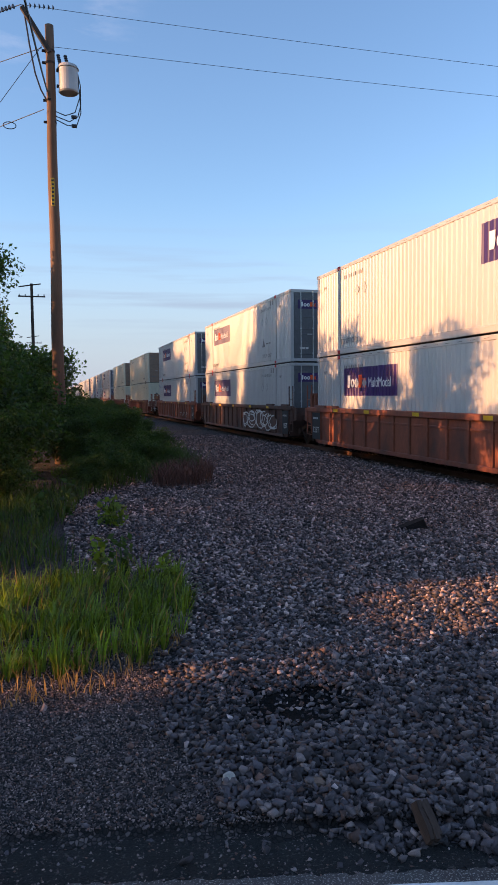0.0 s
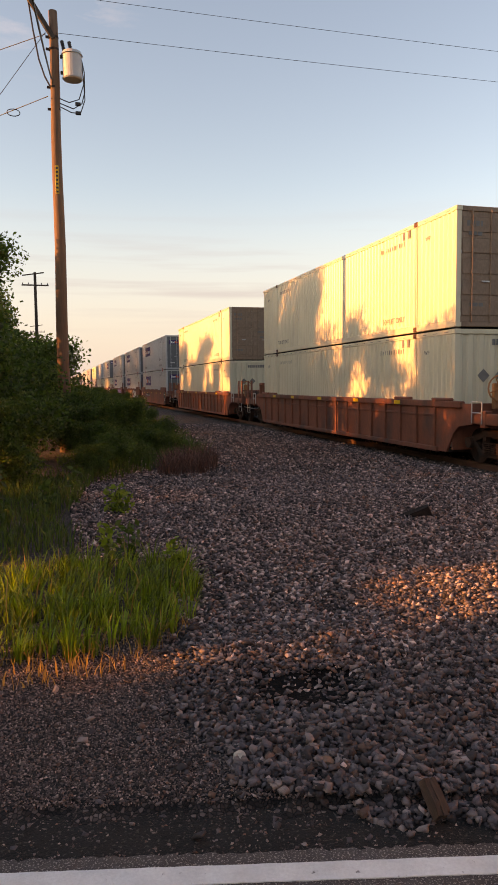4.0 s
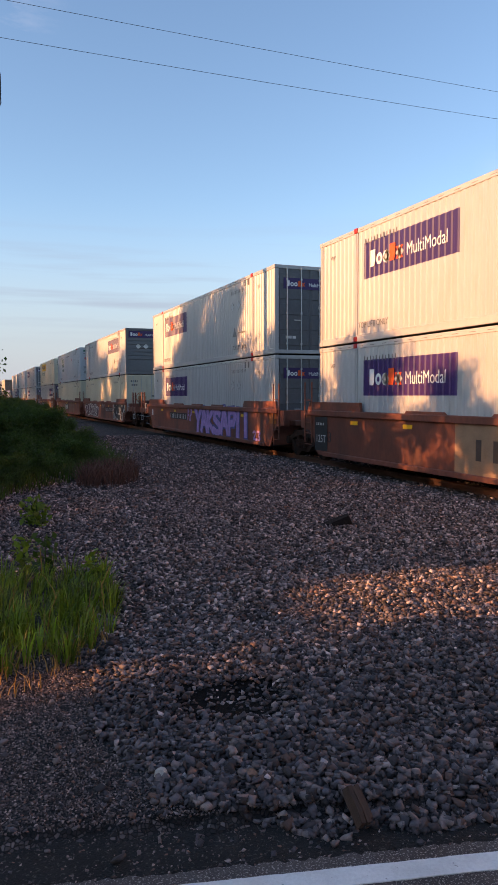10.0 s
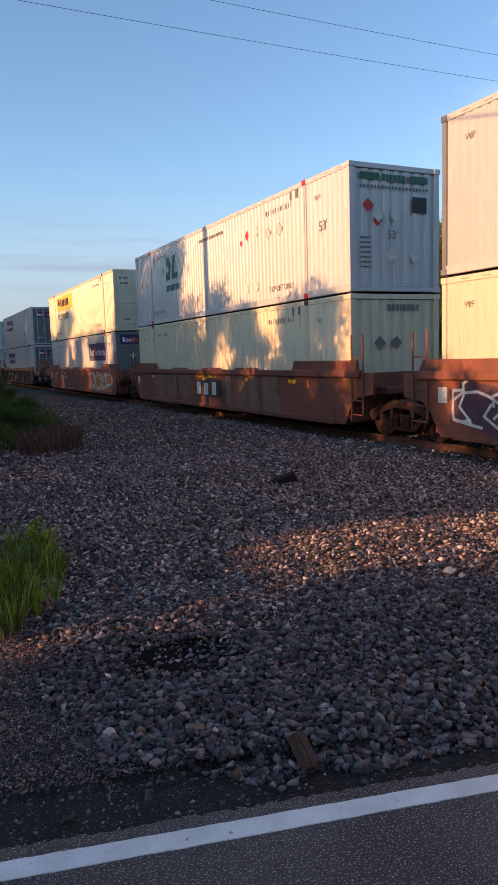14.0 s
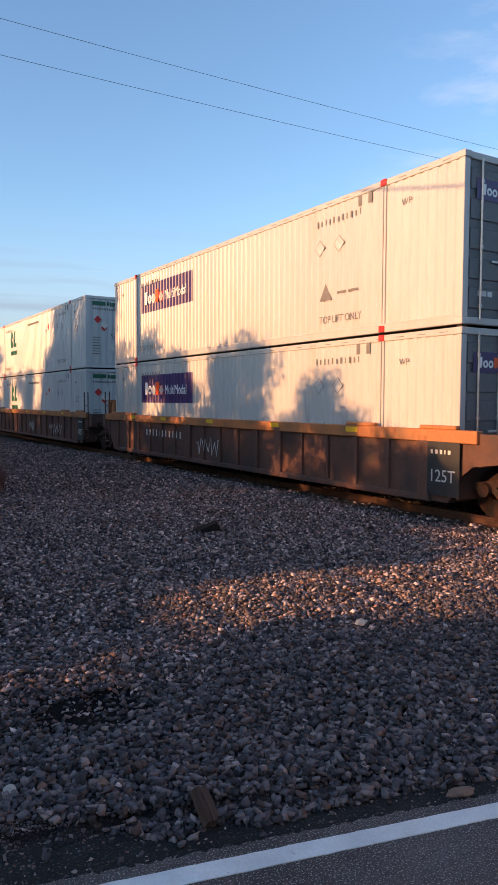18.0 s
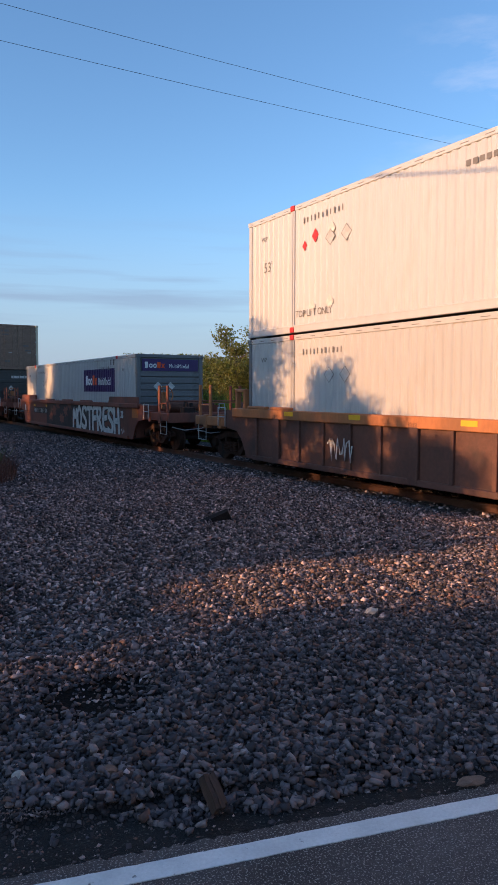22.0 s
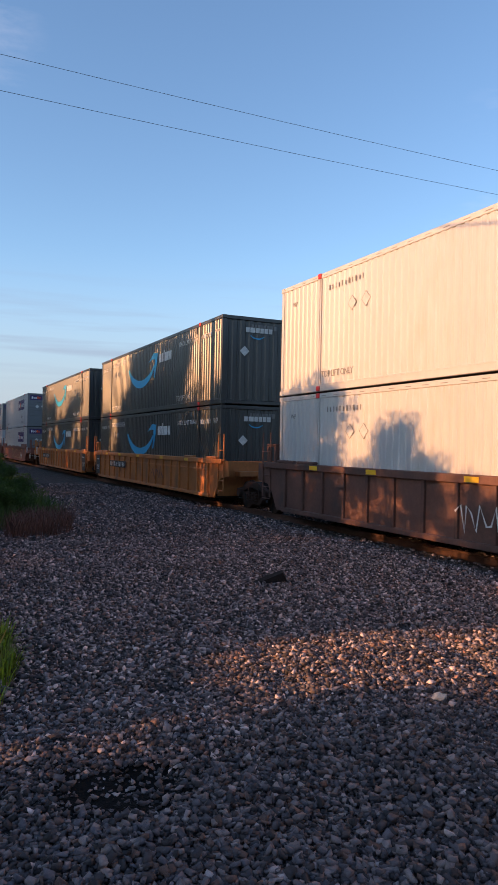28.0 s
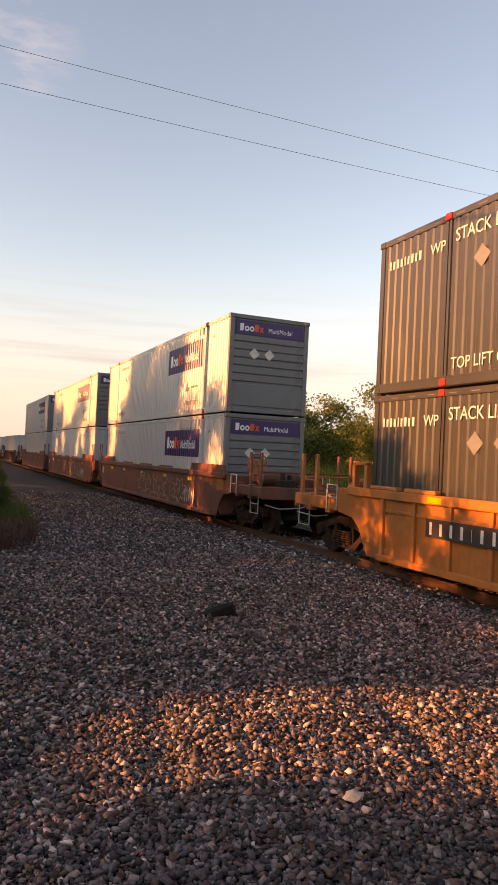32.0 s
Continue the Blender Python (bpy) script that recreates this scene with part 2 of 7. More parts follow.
RUST = (0.16, 0.075, 0.04)
GRIME = (0.09, 0.075, 0.065)
M = {
    "white": mat("container_white", (0.465, 0.452, 0.435), 0.34, vary=0.06, scale=0.5, spots=((0.40, 0.36, 0.31), 1.3, 0.62, 0.8), stretch=(1, 1, 0.25), per_object=0.05),
    "cream": mat("container_cream", (0.64, 0.565, 0.41), 0.33, vary=0.06, scale=0.5, spots=((0.42, 0.34, 0.25), 1.6, 0.62, 0.78), stretch=(1, 1, 0.25), per_object=0.05),
    "cool": mat("container_cool_white", (0.50, 0.505, 0.505), 0.35, vary=0.05, scale=0.5, spots=((0.45, 0.43, 0.4), 1.3, 0.64, 0.8), stretch=(1, 1, 0.25)),
    "slate": mat("container_slate", (0.048, 0.047, 0.045), 0.33, spec=0.55, vary=0.12, scale=0.6, spots=((0.10, 0.10, 0.10), 1.4, 0.6, 0.85), stretch=(1, 1, 0.3)),
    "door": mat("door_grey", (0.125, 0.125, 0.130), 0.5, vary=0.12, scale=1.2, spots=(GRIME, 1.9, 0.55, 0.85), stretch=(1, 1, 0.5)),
    "dirtydoor": mat("door_dirty", (0.27, 0.17, 0.115), 0.6, vary=0.2, scale=1.4, spots=((0.13, 0.07, 0.045), 2.3, 0.52, 0.78), stretch=(1, 1, 0.6)),
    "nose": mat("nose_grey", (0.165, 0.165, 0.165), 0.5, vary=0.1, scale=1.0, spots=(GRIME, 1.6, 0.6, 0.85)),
    "roof": mat("roof_dull", (0.45, 0.45, 0.44), 0.6, vary=0.15, scale=0.8, spots=(RUST, 1.1, 0.66, 0.8)),
    "dark": mat("dark_steel", (0.030, 0.022, 0.019), 0.75, spec=0.25, vary=0.25, scale=3, spots=(RUST, 2.5, 0.6, 0.8), bump=0.2),
    "truck": mat("bogie_steel", (0.055, 0.026, 0.017), 0.8, vary=0.35, scale=4, spots=((0.018, 0.014, 0.012), 3, 0.45, 0.7), bump=0.3, spec=0.2),
    "bar": mat("lock_bar_galvanised", (0.48, 0.48, 0.47), 0.42, 0.6, vary=0.15, scale=4, spots=(RUST, 3.0, 0.62, 0.8)),
    "redbrown": mat("wagon_red_brown", (0.20, 0.060, 0.034), 0.62, vary=0.18, scale=1.0, spots=((0.075, 0.04, 0.03), 1.4, 0.5, 0.8), bump=0.12, bump_scale=25, stretch=(1, 1, 0.5), per_object=0.14),
    "brown": mat("wagon_brown", (0.225, 0.066, 0.034), 0.66, vary=0.2, scale=1.1, spots=((0.06, 0.036, 0.03), 1.5, 0.48, 0.78), bump=0.15, bump_scale=25, stretch=(1, 1, 0.5), per_object=0.14),
    "darkbrown": mat("wagon_dark_brown", (0.120, 0.052, 0.035), 0.68, vary=0.2, scale=1.1, spots=((0.04, 0.03, 0.027), 1.5, 0.48, 0.78), bump=0.15, bump_scale=25, per_object=0.14),
    "yellow": mat("wagon_yellow", (0.40, 0.150, 0.050), 0.6, vary=0.15, scale=1.2, spots=((0.17, 0.09, 0.045), 1.3, 0.5, 0.75), stretch=(1, 1, 0.5)),
    "orange": mat("wagon_orange", (0.42, 0.135, 0.030), 0.6, vary=0.18, scale=1.2, spots=((0.13, 0.065, 0.035), 1.3, 0.52, 0.8), stretch=(1, 1, 0.5), per_object=0.1),
    "plum": mat("panel_purple", (0.045, 0.018, 0.105), 0.4, vary=0.08, scale=2, per_object=0.15),
    "paintwhite": mat("paint_white", (0.80, 0.80, 0.78), 0.5, vary=0.08, scale=4),
    "paintorange": mat("paint_orange", (0.85, 0.10, 0.012), 0.5, vary=0.05, scale=4),
    "paintblack": mat("paint_black", (0.02, 0.02, 0.022), 0.55, vary=0.1, scale=4),
    "paintgrey": mat("paint_grey", (0.16, 0.15, 0.14), 0.6, vary=0.15, scale=4),
    "paintgreen": mat("paint_green", (0.008, 0.10, 0.055), 0.5, vary=0.08, scale=4),
    "paintyellow": mat("paint_yellow", (0.72, 0.42, 0.015), 0.5, vary=0.08, scale=4),
    "paintred": mat("paint_red", (0.52, 0.025, 0.022), 0.5, vary=0.08, scale=4),
    "paintblue": mat("paint_sky_blue", (0.03, 0.33, 0.56), 0.45, vary=0.08, scale=4),
    "tan": mat("patch_tan", (0.32, 0.19, 0.11), 0.6, vary=0.15, scale=3),
    "lilac": mat("spray_lilac", (0.42, 0.26, 0.55), 0.6, vary=0.2, scale=5),
    "spraywhite": mat("spray_white", (0.60, 0.58, 0.54), 0.6, vary=0.2, scale=5, spots=((0.3, 0.25, 0.22), 3, 0.6, 0.8)),
    "sprayblack": mat("spray_black", (0.028, 0.026, 0.026), 0.6, vary=0.2, scale=5),
    "sprayblue": mat("spray_dull_blue", (0.10, 0.10, 0.26), 0.6, vary=0.2, scale=5),
    "spraypurple": mat("spray_dark_purple", (0.085, 0.035, 0.055), 0.6, vary=0.25, scale=4),
    "camobrown": mat("spray_dark_ground", (0.040, 0.024, 0.019), 0.65, vary=0.3, scale=2.0),
    "fadedtan": mat("spray_faded_tan", (0.23, 0.125, 0.085), 0.65, vary=0.25, scale=2.2, spots=((0.20, 0.065, 0.038), 2.4, 0.5, 0.62)),
    "spraybrown": mat("spray_brown", (0.09, 0.055, 0.04), 0.6, vary=0.2, scale=5),
    "gravel": mat("gravel_bed", (0.010, 0.009, 0.0085), 0.92, vary=0.35, scale=0.5, bump=1.0, bump_scale=30, spots=((0.12, 0.11, 0.105), 38, 0.54, 0.58)),
    "stone": mat("crushed_stone", (0.275, 0.212, 0.200), 0.82, vary=0.22, scale=24, bump=0.22, bump_scale=70,
                 tints=[(0.0, (0.20, 0.19, 0.20)), (0.16, (0.42, 0.41, 0.44)), (0.30, (0.90, 0.88, 0.90)), (0.42, (0.14, 0.13, 0.14)), (0.54, (1.15, 1.11, 1.10)), (0.64, (0.55, 0.57, 0.63)), (0.74, (1.6, 1.55, 1.5)),
                        (0.80, (0.62, 0.46, 0.38)), (0.86, (1.15, 0.76, 0.60)), (0.90, (2.1, 2.05, 2.0)), (0.945, (0.10, 0.10, 0.10)), (0.975, (2.7, 2.6, 2.5))]),
    "heapstone": mat("heap_stone", (0.168, 0.130, 0.124), 0.8, vary=0.25, scale=24, bump=0.25, bump_scale=70,
                 tints=[(0.0, (0.30, 0.30, 0.33)), (0.14, (0.55, 0.55, 0.60)), (0.30, (0.95, 0.94, 0.96)), (0.40, (0.22, 0.21, 0.22)), (0.52, (1.1, 1.06, 1.05)), (0.62, (0.68, 0.71, 0.80)), (0.74, (1.35, 1.32, 1.3)),
                        (0.80, (0.62, 0.44, 0.36)), (0.86, (1.05, 0.72, 0.56)), (0.90, (1.7, 1.66, 1.6)), (0.93, (0.16, 0.16, 0.17)), (0.985, (2.6, 2.5, 2.4))]),
    "gritstone": mat("fine_grit", (0.24, 0.180, 0.166), 0.9, vary=0.2, scale=14,
                 tints=[(0.0, (0.28, 0.27, 0.28)), (0.15, (0.45, 0.44, 0.46)), (0.30, (0.90, 0.88, 0.88)), (0.42, (0.22, 0.21, 0.21)), (0.52, (1.1, 1.06, 1.05)), (0.63, (0.60, 0.61, 0.66)), (0.74, (1.4, 1.36, 1.32)),
                        (0.80, (0.70, 0.54, 0.46)), (0.87, (1.15, 0.76, 0.60)), (0.90, (1.8, 1.76, 1.7)), (0.94, (0.16, 0.16, 0.16)), (0.975, (2.4, 2.3, 2.2))]),
    "stonewarm": mat("brown_stone", (0.20, 0.125, 0.09), 0.85, vary=0.2, scale=9, bump=0.3, bump_scale=60),
    "stonepale": mat("pale_stone", (0.42, 0.38, 0.33), 0.85, vary=0.15, scale=9, bump=0.3, bump_scale=60),
    "asphalt": mat("asphalt", (0.108, 0.094, 0.092), 0.9, vary=0.3, scale=1.6, bump=1.0, bump_scale=190, spots=((0.42, 0.38, 0.35), 105, 0.57, 0.60)),
    "dirt": mat("dark_dirt", (0.013, 0.012, 0.011), 0.95, vary=0.4, scale=5, bump=1.0, bump_scale=110, spots=((0.075, 0.068, 0.062), 60, 0.60, 0.64)),
    "tar": mat("wet_tar", (0.006, 0.006, 0.006), 0.95, spec=0.1, vary=0.3, scale=6, bump=1.0, bump_scale=60),
    "linepaint": mat("road_line_paint", (0.72, 0.72, 0.70), 0.7, vary=0.1, scale=5, bump=0.3, bump_scale=120, spots=((0.2, 0.19, 0.18), 24, 0.66, 0.74)),
    "railrust": mat("rail_rust", (0.10, 0.042, 0.024), 0.75, vary=0.25, scale=3, bump=0.2, bump_scale=50),
    "tie": mat("tie_wood", (0.055, 0.042, 0.034), 0.9, vary=0.3, scale=5, bump=0.5, bump_scale=30),
    "polewood": mat("pole_wood", (0.16, 0.088, 0.052), 0.85, vary=0.25, scale=5, bump=0.5, bump_scale=30, stretch=(1, 1, 0.06), spots=((0.07, 0.045, 0.035), 3.0, 0.5, 0.75)),
    "charred": mat("charred_slab", (0.014, 0.010, 0.009), 0.9, vary=0.3, scale=9, bump=0.5, bump_scale=40, spec=0.2),
    "brush": mat("dead_brush", (0.115, 0.052, 0.036), 0.9, vary=0.3, scale=4, island=0.5),
    "wood": mat("split_wood", (0.065, 0.036, 0.025), 0.85, vary=0.3, scale=12, bump=0.6, bump_scale=40, stretch=(1, 0.15, 1)),
    "can": mat("transformer_grey", (0.42, 0.43, 0.43), 0.5, vary=0.08, scale=3),
    "wire": mat("wire_black", (0.02, 0.02, 0.022), 0.6, vary=0.1, scale=3),
    "insul": mat("insulator_dark", (0.05, 0.045, 0.05), 0.3, vary=0.1, scale=3),
    "leaf": mat("leaf_green", (0.044, 0.076, 0.018), 0.6, vary=0.2, scale=1.5, island=0.45, translucent=(1.9, 2.0, 0.8)),
    "leaf2": mat("leaf_olive", (0.115, 0.125, 0.036), 0.6, vary=0.2, scale=1.5, island=0.45, translucent=(1.9, 1.9, 0.8)),
    "grass": mat("grass_blade", (0.105, 0.150, 0.020), 0.5, vary=0.3, scale=2.5, island=0.6, translucent=(2.2, 2.2, 0.7)),
    "drygrass": mat("dry_grass", (0.30, 0.19, 0.07), 0.7, vary=0.2, scale=4, island=0.3, translucent=(1.6, 1.5, 1.0)),
    "bark": mat("bark", (0.07, 0.055, 0.045), 0.9, vary=0.3, scale=6, bump=0.6, bump_scale=25),
    "deadwood": mat("dead_branch", (0.22, 0.18, 0.15), 0.9, vary=0.2, scale=6),
    "farwood": mat("far_wood", (0.045, 0.06, 0.026), 0.95, vary=0.3, scale=0.3, island=0.3),
}



def small_stones(m, scale, base):
    """Breaks a surface into small stones of differing tone with dark joints."""
    n, l = m.node_tree.nodes, m.node_tree.links
    co = n.new("ShaderNodeTexCoord")
    cell, edge = n.new("ShaderNodeTexVoronoi"), n.new("ShaderNodeTexVoronoi")
    edge.feature = "DISTANCE_TO_EDGE"
    for v in (cell, edge):
        v.inputs["Scale"].default_value = scale
        l.new(co.outputs["Object"], v.inputs["Vector"])
    tone, joint = n.new("ShaderNodeValToRGB"), n.new("ShaderNodeValToRGB")
    tone.color_ramp.elements[0].position, tone.color_ramp.elements[1].position = 0.15, 0.95
    tone.color_ramp.elements[0].color = (*[c * 0.22 for c in base], 1)
    tone.color_ramp.elements[1].color = (*[c * 2.5 for c in base], 1)
    mid = tone.color_ramp.elements.new(0.6)
    mid.color = (*[c * 0.75 for c in base], 1)
    sep_ = n.new("ShaderNodeSeparateColor")
    l.new(cell.outputs["Color"], sep_.inputs[0])
    l.new(sep_.outputs[0], tone.inputs["Fac"])
    joint.color_ramp.elements[0].position, joint.color_ramp.elements[1].position = 0.02, 0.16
    joint.color_ramp.elements[0].color = (0.10, 0.10, 0.10, 1)
    l.new(edge.outputs["Distance"], joint.inputs["Fac"])
    mx = n.new("ShaderNodeMix")
    mx.data_type, mx.blend_type = "RGBA", "MULTIPLY"
    mx.inputs["Factor"].default_value = 1.0
    l.new(tone.outputs["Color"], mx.inputs[6])
    l.new(joint.outputs["Color"], mx.inputs[7])
    b = n["Principled BSDF"]
    l.new(mx.outputs[2], b.inputs["Base Color"])
    bp = n.new("ShaderNodeBump")
    bp.inputs["Strength"].default_value, bp.inputs["Distance"].default_value = 1.0, 0.012
    l.new(joint.outputs["Color"], bp.inputs["Height"])
    l.new(bp.outputs[0], b.inputs["Normal"])


small_stones(M["gravel"], 46.0, (0.070, 0.053, 0.049))


# ---- mesh helpers ----
def raw(name, verts, faces, material, smooth=False):
    me = bpy.data.meshes.new(name)
    me.from_pydata(verts, [], faces)
    me.materials.append(material)
    if smooth:
        me.polygons.foreach_set("use_smooth", [True] * len(me.polygons))
    me.update()
    return me


class Shape:
    """Collects boxes, tubes and plates for one mesh."""

    def __init__(self):
        self.v, self.f = [], []

    def add(self, verts, faces):
        k = len(self.v)
        self.v += [tuple(p) for p in verts]
        self.f += [tuple(i + k for i in q) for q in faces]
        return self

    def box(self, x0, x1, y0, y1, z0, z1, c=0.0):
        """A box, with chamfered edges where c is given."""
        if c <= 0:
            return self.add([(x0, y0, z0), (x1, y0, z0), (x1, y1, z0), (x0, y1, z0), (x0, y0, z1), (x1, y0, z1), (x1, y1, z1), (x0, y1, z1)],
                            [(0, 3, 2, 1), (4, 5, 6, 7), (0, 1, 5, 4), (1, 2, 6, 5), (2, 3, 7, 6), (3, 0, 4, 7)])
        lo, hi = (x0, y0, z0), (x1, y1, z1)
        ids, vs, fs = {}, [], []
        for sx in (0, 1):
            for sy in (0, 1):
                for sz in (0, 1):
                    s = (sx, sy, sz)
                    for ax in range(3):
                        p = [(hi if s[i] else lo)[i] + (0 if i == ax else (-c if s[i] else c)) for i in range(3)]
                        ids[s, ax] = len(vs)
                        vs.append(p)
        for ax in range(3):
            o = [i for i in range(3) if i != ax]
            for side in (0, 1):
                q = []
                for a, b in ((0, 0), (1, 0), (1, 1), (0, 1)):
                    s = [0, 0, 0]
                    s[ax], s[o[0]], s[o[1]] = side, a, b
                    q.append(ids[tuple(s), ax])
                fs.append(q)
        for ax in range(3):
            o = [i for i in range(3) if i != ax]
            for a in (0, 1):
                for b in (0, 1):
                    s0, s1 = [0, 0, 0], [0, 0, 0]
                    s0[o[0]] = s1[o[0]] = a
                    s0[o[1]] = s1[o[1]] = b
                    s1[ax] = 1
                    fs.append([ids[tuple(s0), o[0]], ids[tuple(s1), o[0]], ids[tuple(s1), o[1]], ids[tuple(s0), o[1]]])
        for s in ((a, b, d) for a in (0, 1) for b in (0, 1) for d in (0, 1)):
            fs.append([ids[s, 0], ids[s, 1], ids[s, 2]])
        return self.add(vs, fs)

    def tube(self, a, b, r0, r1=None, n=8, caps=True):
        a, b = Vector(a), Vector(b)
        r1 = r0 if r1 is None else r1
        w = (b - a).normalized()
        u = w.orthogonal().normalized()
        t = w.cross(u)
        vs = [p + (u * math.cos(6.2832 * i / n) + t * math.sin(6.2832 * i / n)) * r for p, r in ((a, r0), (b, r1)) for i in range(n)]
        fs = [(i, (i + 1) % n, n + (i + 1) % n, n + i) for i in range(n)]
        if caps:
            fs += [tuple(range(n))[::-1], tuple(range(n, 2 * n))]
        return self.add(vs, fs)

    def path(self, pts, r, n=5):
        """One continuous tube along points; r is a radius or one for each point."""
        pts = [Vector(q) for q in pts]
        rad = r if isinstance(r, (list, tuple)) else [r] * len(pts)
        u, vs = None, []
        for i, q in enumerate(pts):
            w = (pts[min(i + 1, len(pts) - 1)] - pts[max(i - 1, 0)]).normalized()
            u = w.orthogonal().normalized() if u is None else (u - w * u.dot(w)).normalized()
            t = w.cross(u)
            vs += [q + (u * math.cos(6.2832 * j / n) + t * math.sin(6.2832 * j / n)) * rad[i] for j in range(n)]
        m = len(pts)
        fs = [(i * n + j, i * n + (j + 1) % n, (i + 1) * n + (j + 1) % n, (i + 1) * n + j) for i in range(m - 1) for j in range(n)]
        return self.add(vs, fs + [tuple(range(n))[::-1], tuple(range((m - 1) * n, m * n))])

    def plate(self, outline, x0, x1):
        """An outline in (y, z), given thickness along x."""
        n = len(outline)
        vs = [(x, y, z) for x in (x0, x1) for y, z in outline]
        fs = [tuple(range(n)), tuple(range(n, 2 * n))[::-1]] + [(i, n + i, n + (i + 1) % n, (i + 1) % n) for i in range(n)]
        return self.add(vs, fs)

    def mesh(self, name, material, smooth=False):
        me = raw(name, self.v, self.f, material, smooth)
        bm = bmesh.new()
        bm.from_mesh(me)
        bmesh.ops.recalc_face_normals(bm, faces=bm.faces)
        bm.to_mesh(me)
        bm.free()
        return me


CACHE = {}


def cached(key, make):
    if key not in CACHE:
        CACHE[key] = make()
    return CACHE[key]


def part(name, me, parent, at=None, label=""):
    ob = new(name, me)
    ob.parent = parent
    if at is not None:
        ob.matrix_basis = at if isinstance(at, Matrix) else Matrix.Translation(at)
    if label:
        ob["label"] = label
    return ob


def thing(name, label, category, m=None, group="", kind="", me=None):
    ob = new(name, me)
    ob.matrix_basis = m or Matrix()
    return tagged(ob, label, category, group, kind)


SIDE = Matrix(((0, 0, -1, 0), (-1, 0, 0, 0), (0, 1, 0, 0), (0, 0, 0, 1)))     # flat things onto the side that faces -x
FRONT = Matrix(((1, 0, 0, 0), (0, 0, -1, 0), (0, 1, 0, 0), (0, 0, 0, 1)))    # and onto the end that faces -y


def lettering(words, size, material, squeeze=1.0, fat=0.0):
    def make():
        cu = bpy.data.curves.new("letters", "FONT")
        cu.body, cu.size, cu.extrude = words, size, 0.0015
        cu.resolution_u, cu.offset = 4, fat
        ob = new("letters", cu)
        dg = bpy.context.evaluated_depsgraph_get()
        me = bpy.data.meshes.new_from_object(ob.evaluated_get(dg))
        bpy.data.objects.remove(ob)
        bpy.data.curves.remove(cu)
        me.transform(Matrix.Diagonal((squeeze, 1, 1, 1)))
        me.materials.clear()
        me.materials.append(M[material])
        return me
    return cached(("text", words, size, material, squeeze, fat), make)


def marks(widths, height, gap, material, tall=()):
    """Plain bars in a row, the size of letters; tall gives each one's share of the height."""
    def make():
        s, x = Shape(), 0.0
        for i, w in enumerate(widths):
            s.box(x, x + w, 0, height * (tall[i % len(tall)] if tall else 1), -0.001, 0.0015)
            x += w + gap
        return s.mesh("marks", M[material])
    return cached(("marks", tuple(widths), height, gap, material, tuple(tall)), make)


def flat(outline, material, thick=0.0015):
    def make():
        n = len(outline)
        return Shape().add([(x, y, z) for z in (-0.001, thick) for x, y in outline],
                           [tuple(range(n))[::-1], tuple(range(n, 2 * n))] + [(i, (i + 1) % n, n + (i + 1) % n, n + i) for i in range(n)]).mesh("flat", M[material])
    return cached(("flat", tuple(outline), material), make)


# ---- ground, road and track ----
L = 9.24                 # the near side of the train
XT = L + 1.30            # the track's middle
GZ = -0.09               # the gravel's level; rail tops lie at 0
LINE0, LINE1 = Vector((-0.5, 2.87)), Vector((4.3, 1.75))      # the road's white edge line
LDIR = (LINE1 - LINE0).normalized()
LNOR = Vector((-LDIR.y, LDIR.x))


def road_side(x, y):
    """Metres beyond the line on the gravel's side."""
    return (Vector((x, y)) - LINE0).dot(LNOR)


# low mounds (+) and pits (-) in the gravel: place, radius, height
MOUNDS = [(1.5, 3.6, 0.75, 0.055), (0.95, 4.85, 0.30, 0.05), (1.85, 5.05, 0.36, 0.06), (3.4, 5.9, 0.75, 0.05), (4.5, 5.9, 0.5, 0.05), (5.75, 5.75, 0.5, 0.05), (7.0, 5.9, 0.6, 0.04),
          (2.17, 5.79, 0.17, -0.07), (1.4, 4.24, 0.36, -0.05)]


def ground_z(x, y):
    z = GZ + 0.02 * noise.noise(Vector((x * 0.5, y * 0.5, 0))) + 0.012 * noise.noise(Vector((x * 1.9, y * 1.9, 3)))
    for mx, my, mr, mh in MOUNDS:
        z += mh * math.exp(-((x - mx) ** 2 + (y - my) ** 2) / mr ** 2)
    if 3 < y < 9:      # wheel ruts
        for rx in (5.12, 6.35, 3.2):
            z -= 0.035 * math.exp(-((x - rx - (y - 5.7) * 0.2) / 0.15) ** 2) * math.sin((y - 3) / 6 * math.pi)
    s = road_side(x, y)
    if s < 0.5:
        z = min(z, GZ - 0.012 - 0.02 * max(0, min(1, s * 4)))
    if s < 0.05:
        z = GZ - 0.06
    d = abs(x - XT)
    if d < 1.6:
        z = min(z, -0.165)
    elif d < 2.2:
        z += (-0.165 - z) * (2.2 - d) / 0.6
    if x > XT + 2.2:
        z -= min(1.2, (x - XT - 2.2) * 0.3)
    if x < -2.5:
        z -= min(0.5, (-2.5 - x) * 0.12)
    return z


def sheet(xs, ys, zf, name, material):
    v = [(x, y, zf(x, y)) for y in ys for x in xs]
    w = len(xs)
    f = [(j * w + i, j * w + i + 1, (j + 1) * w + i + 1, (j + 1) * w + i) for j in range(len(ys) - 1) for i in range(w - 1)]
    return raw(name, v, f, material, True)


def steps(*runs):
    out = []
    for a, b, d in runs:
        n = max(1, round((b - a) / d))
        out += [a + (b - a) * i / n for i in range(n)]
    return out + [runs[-1][1]]


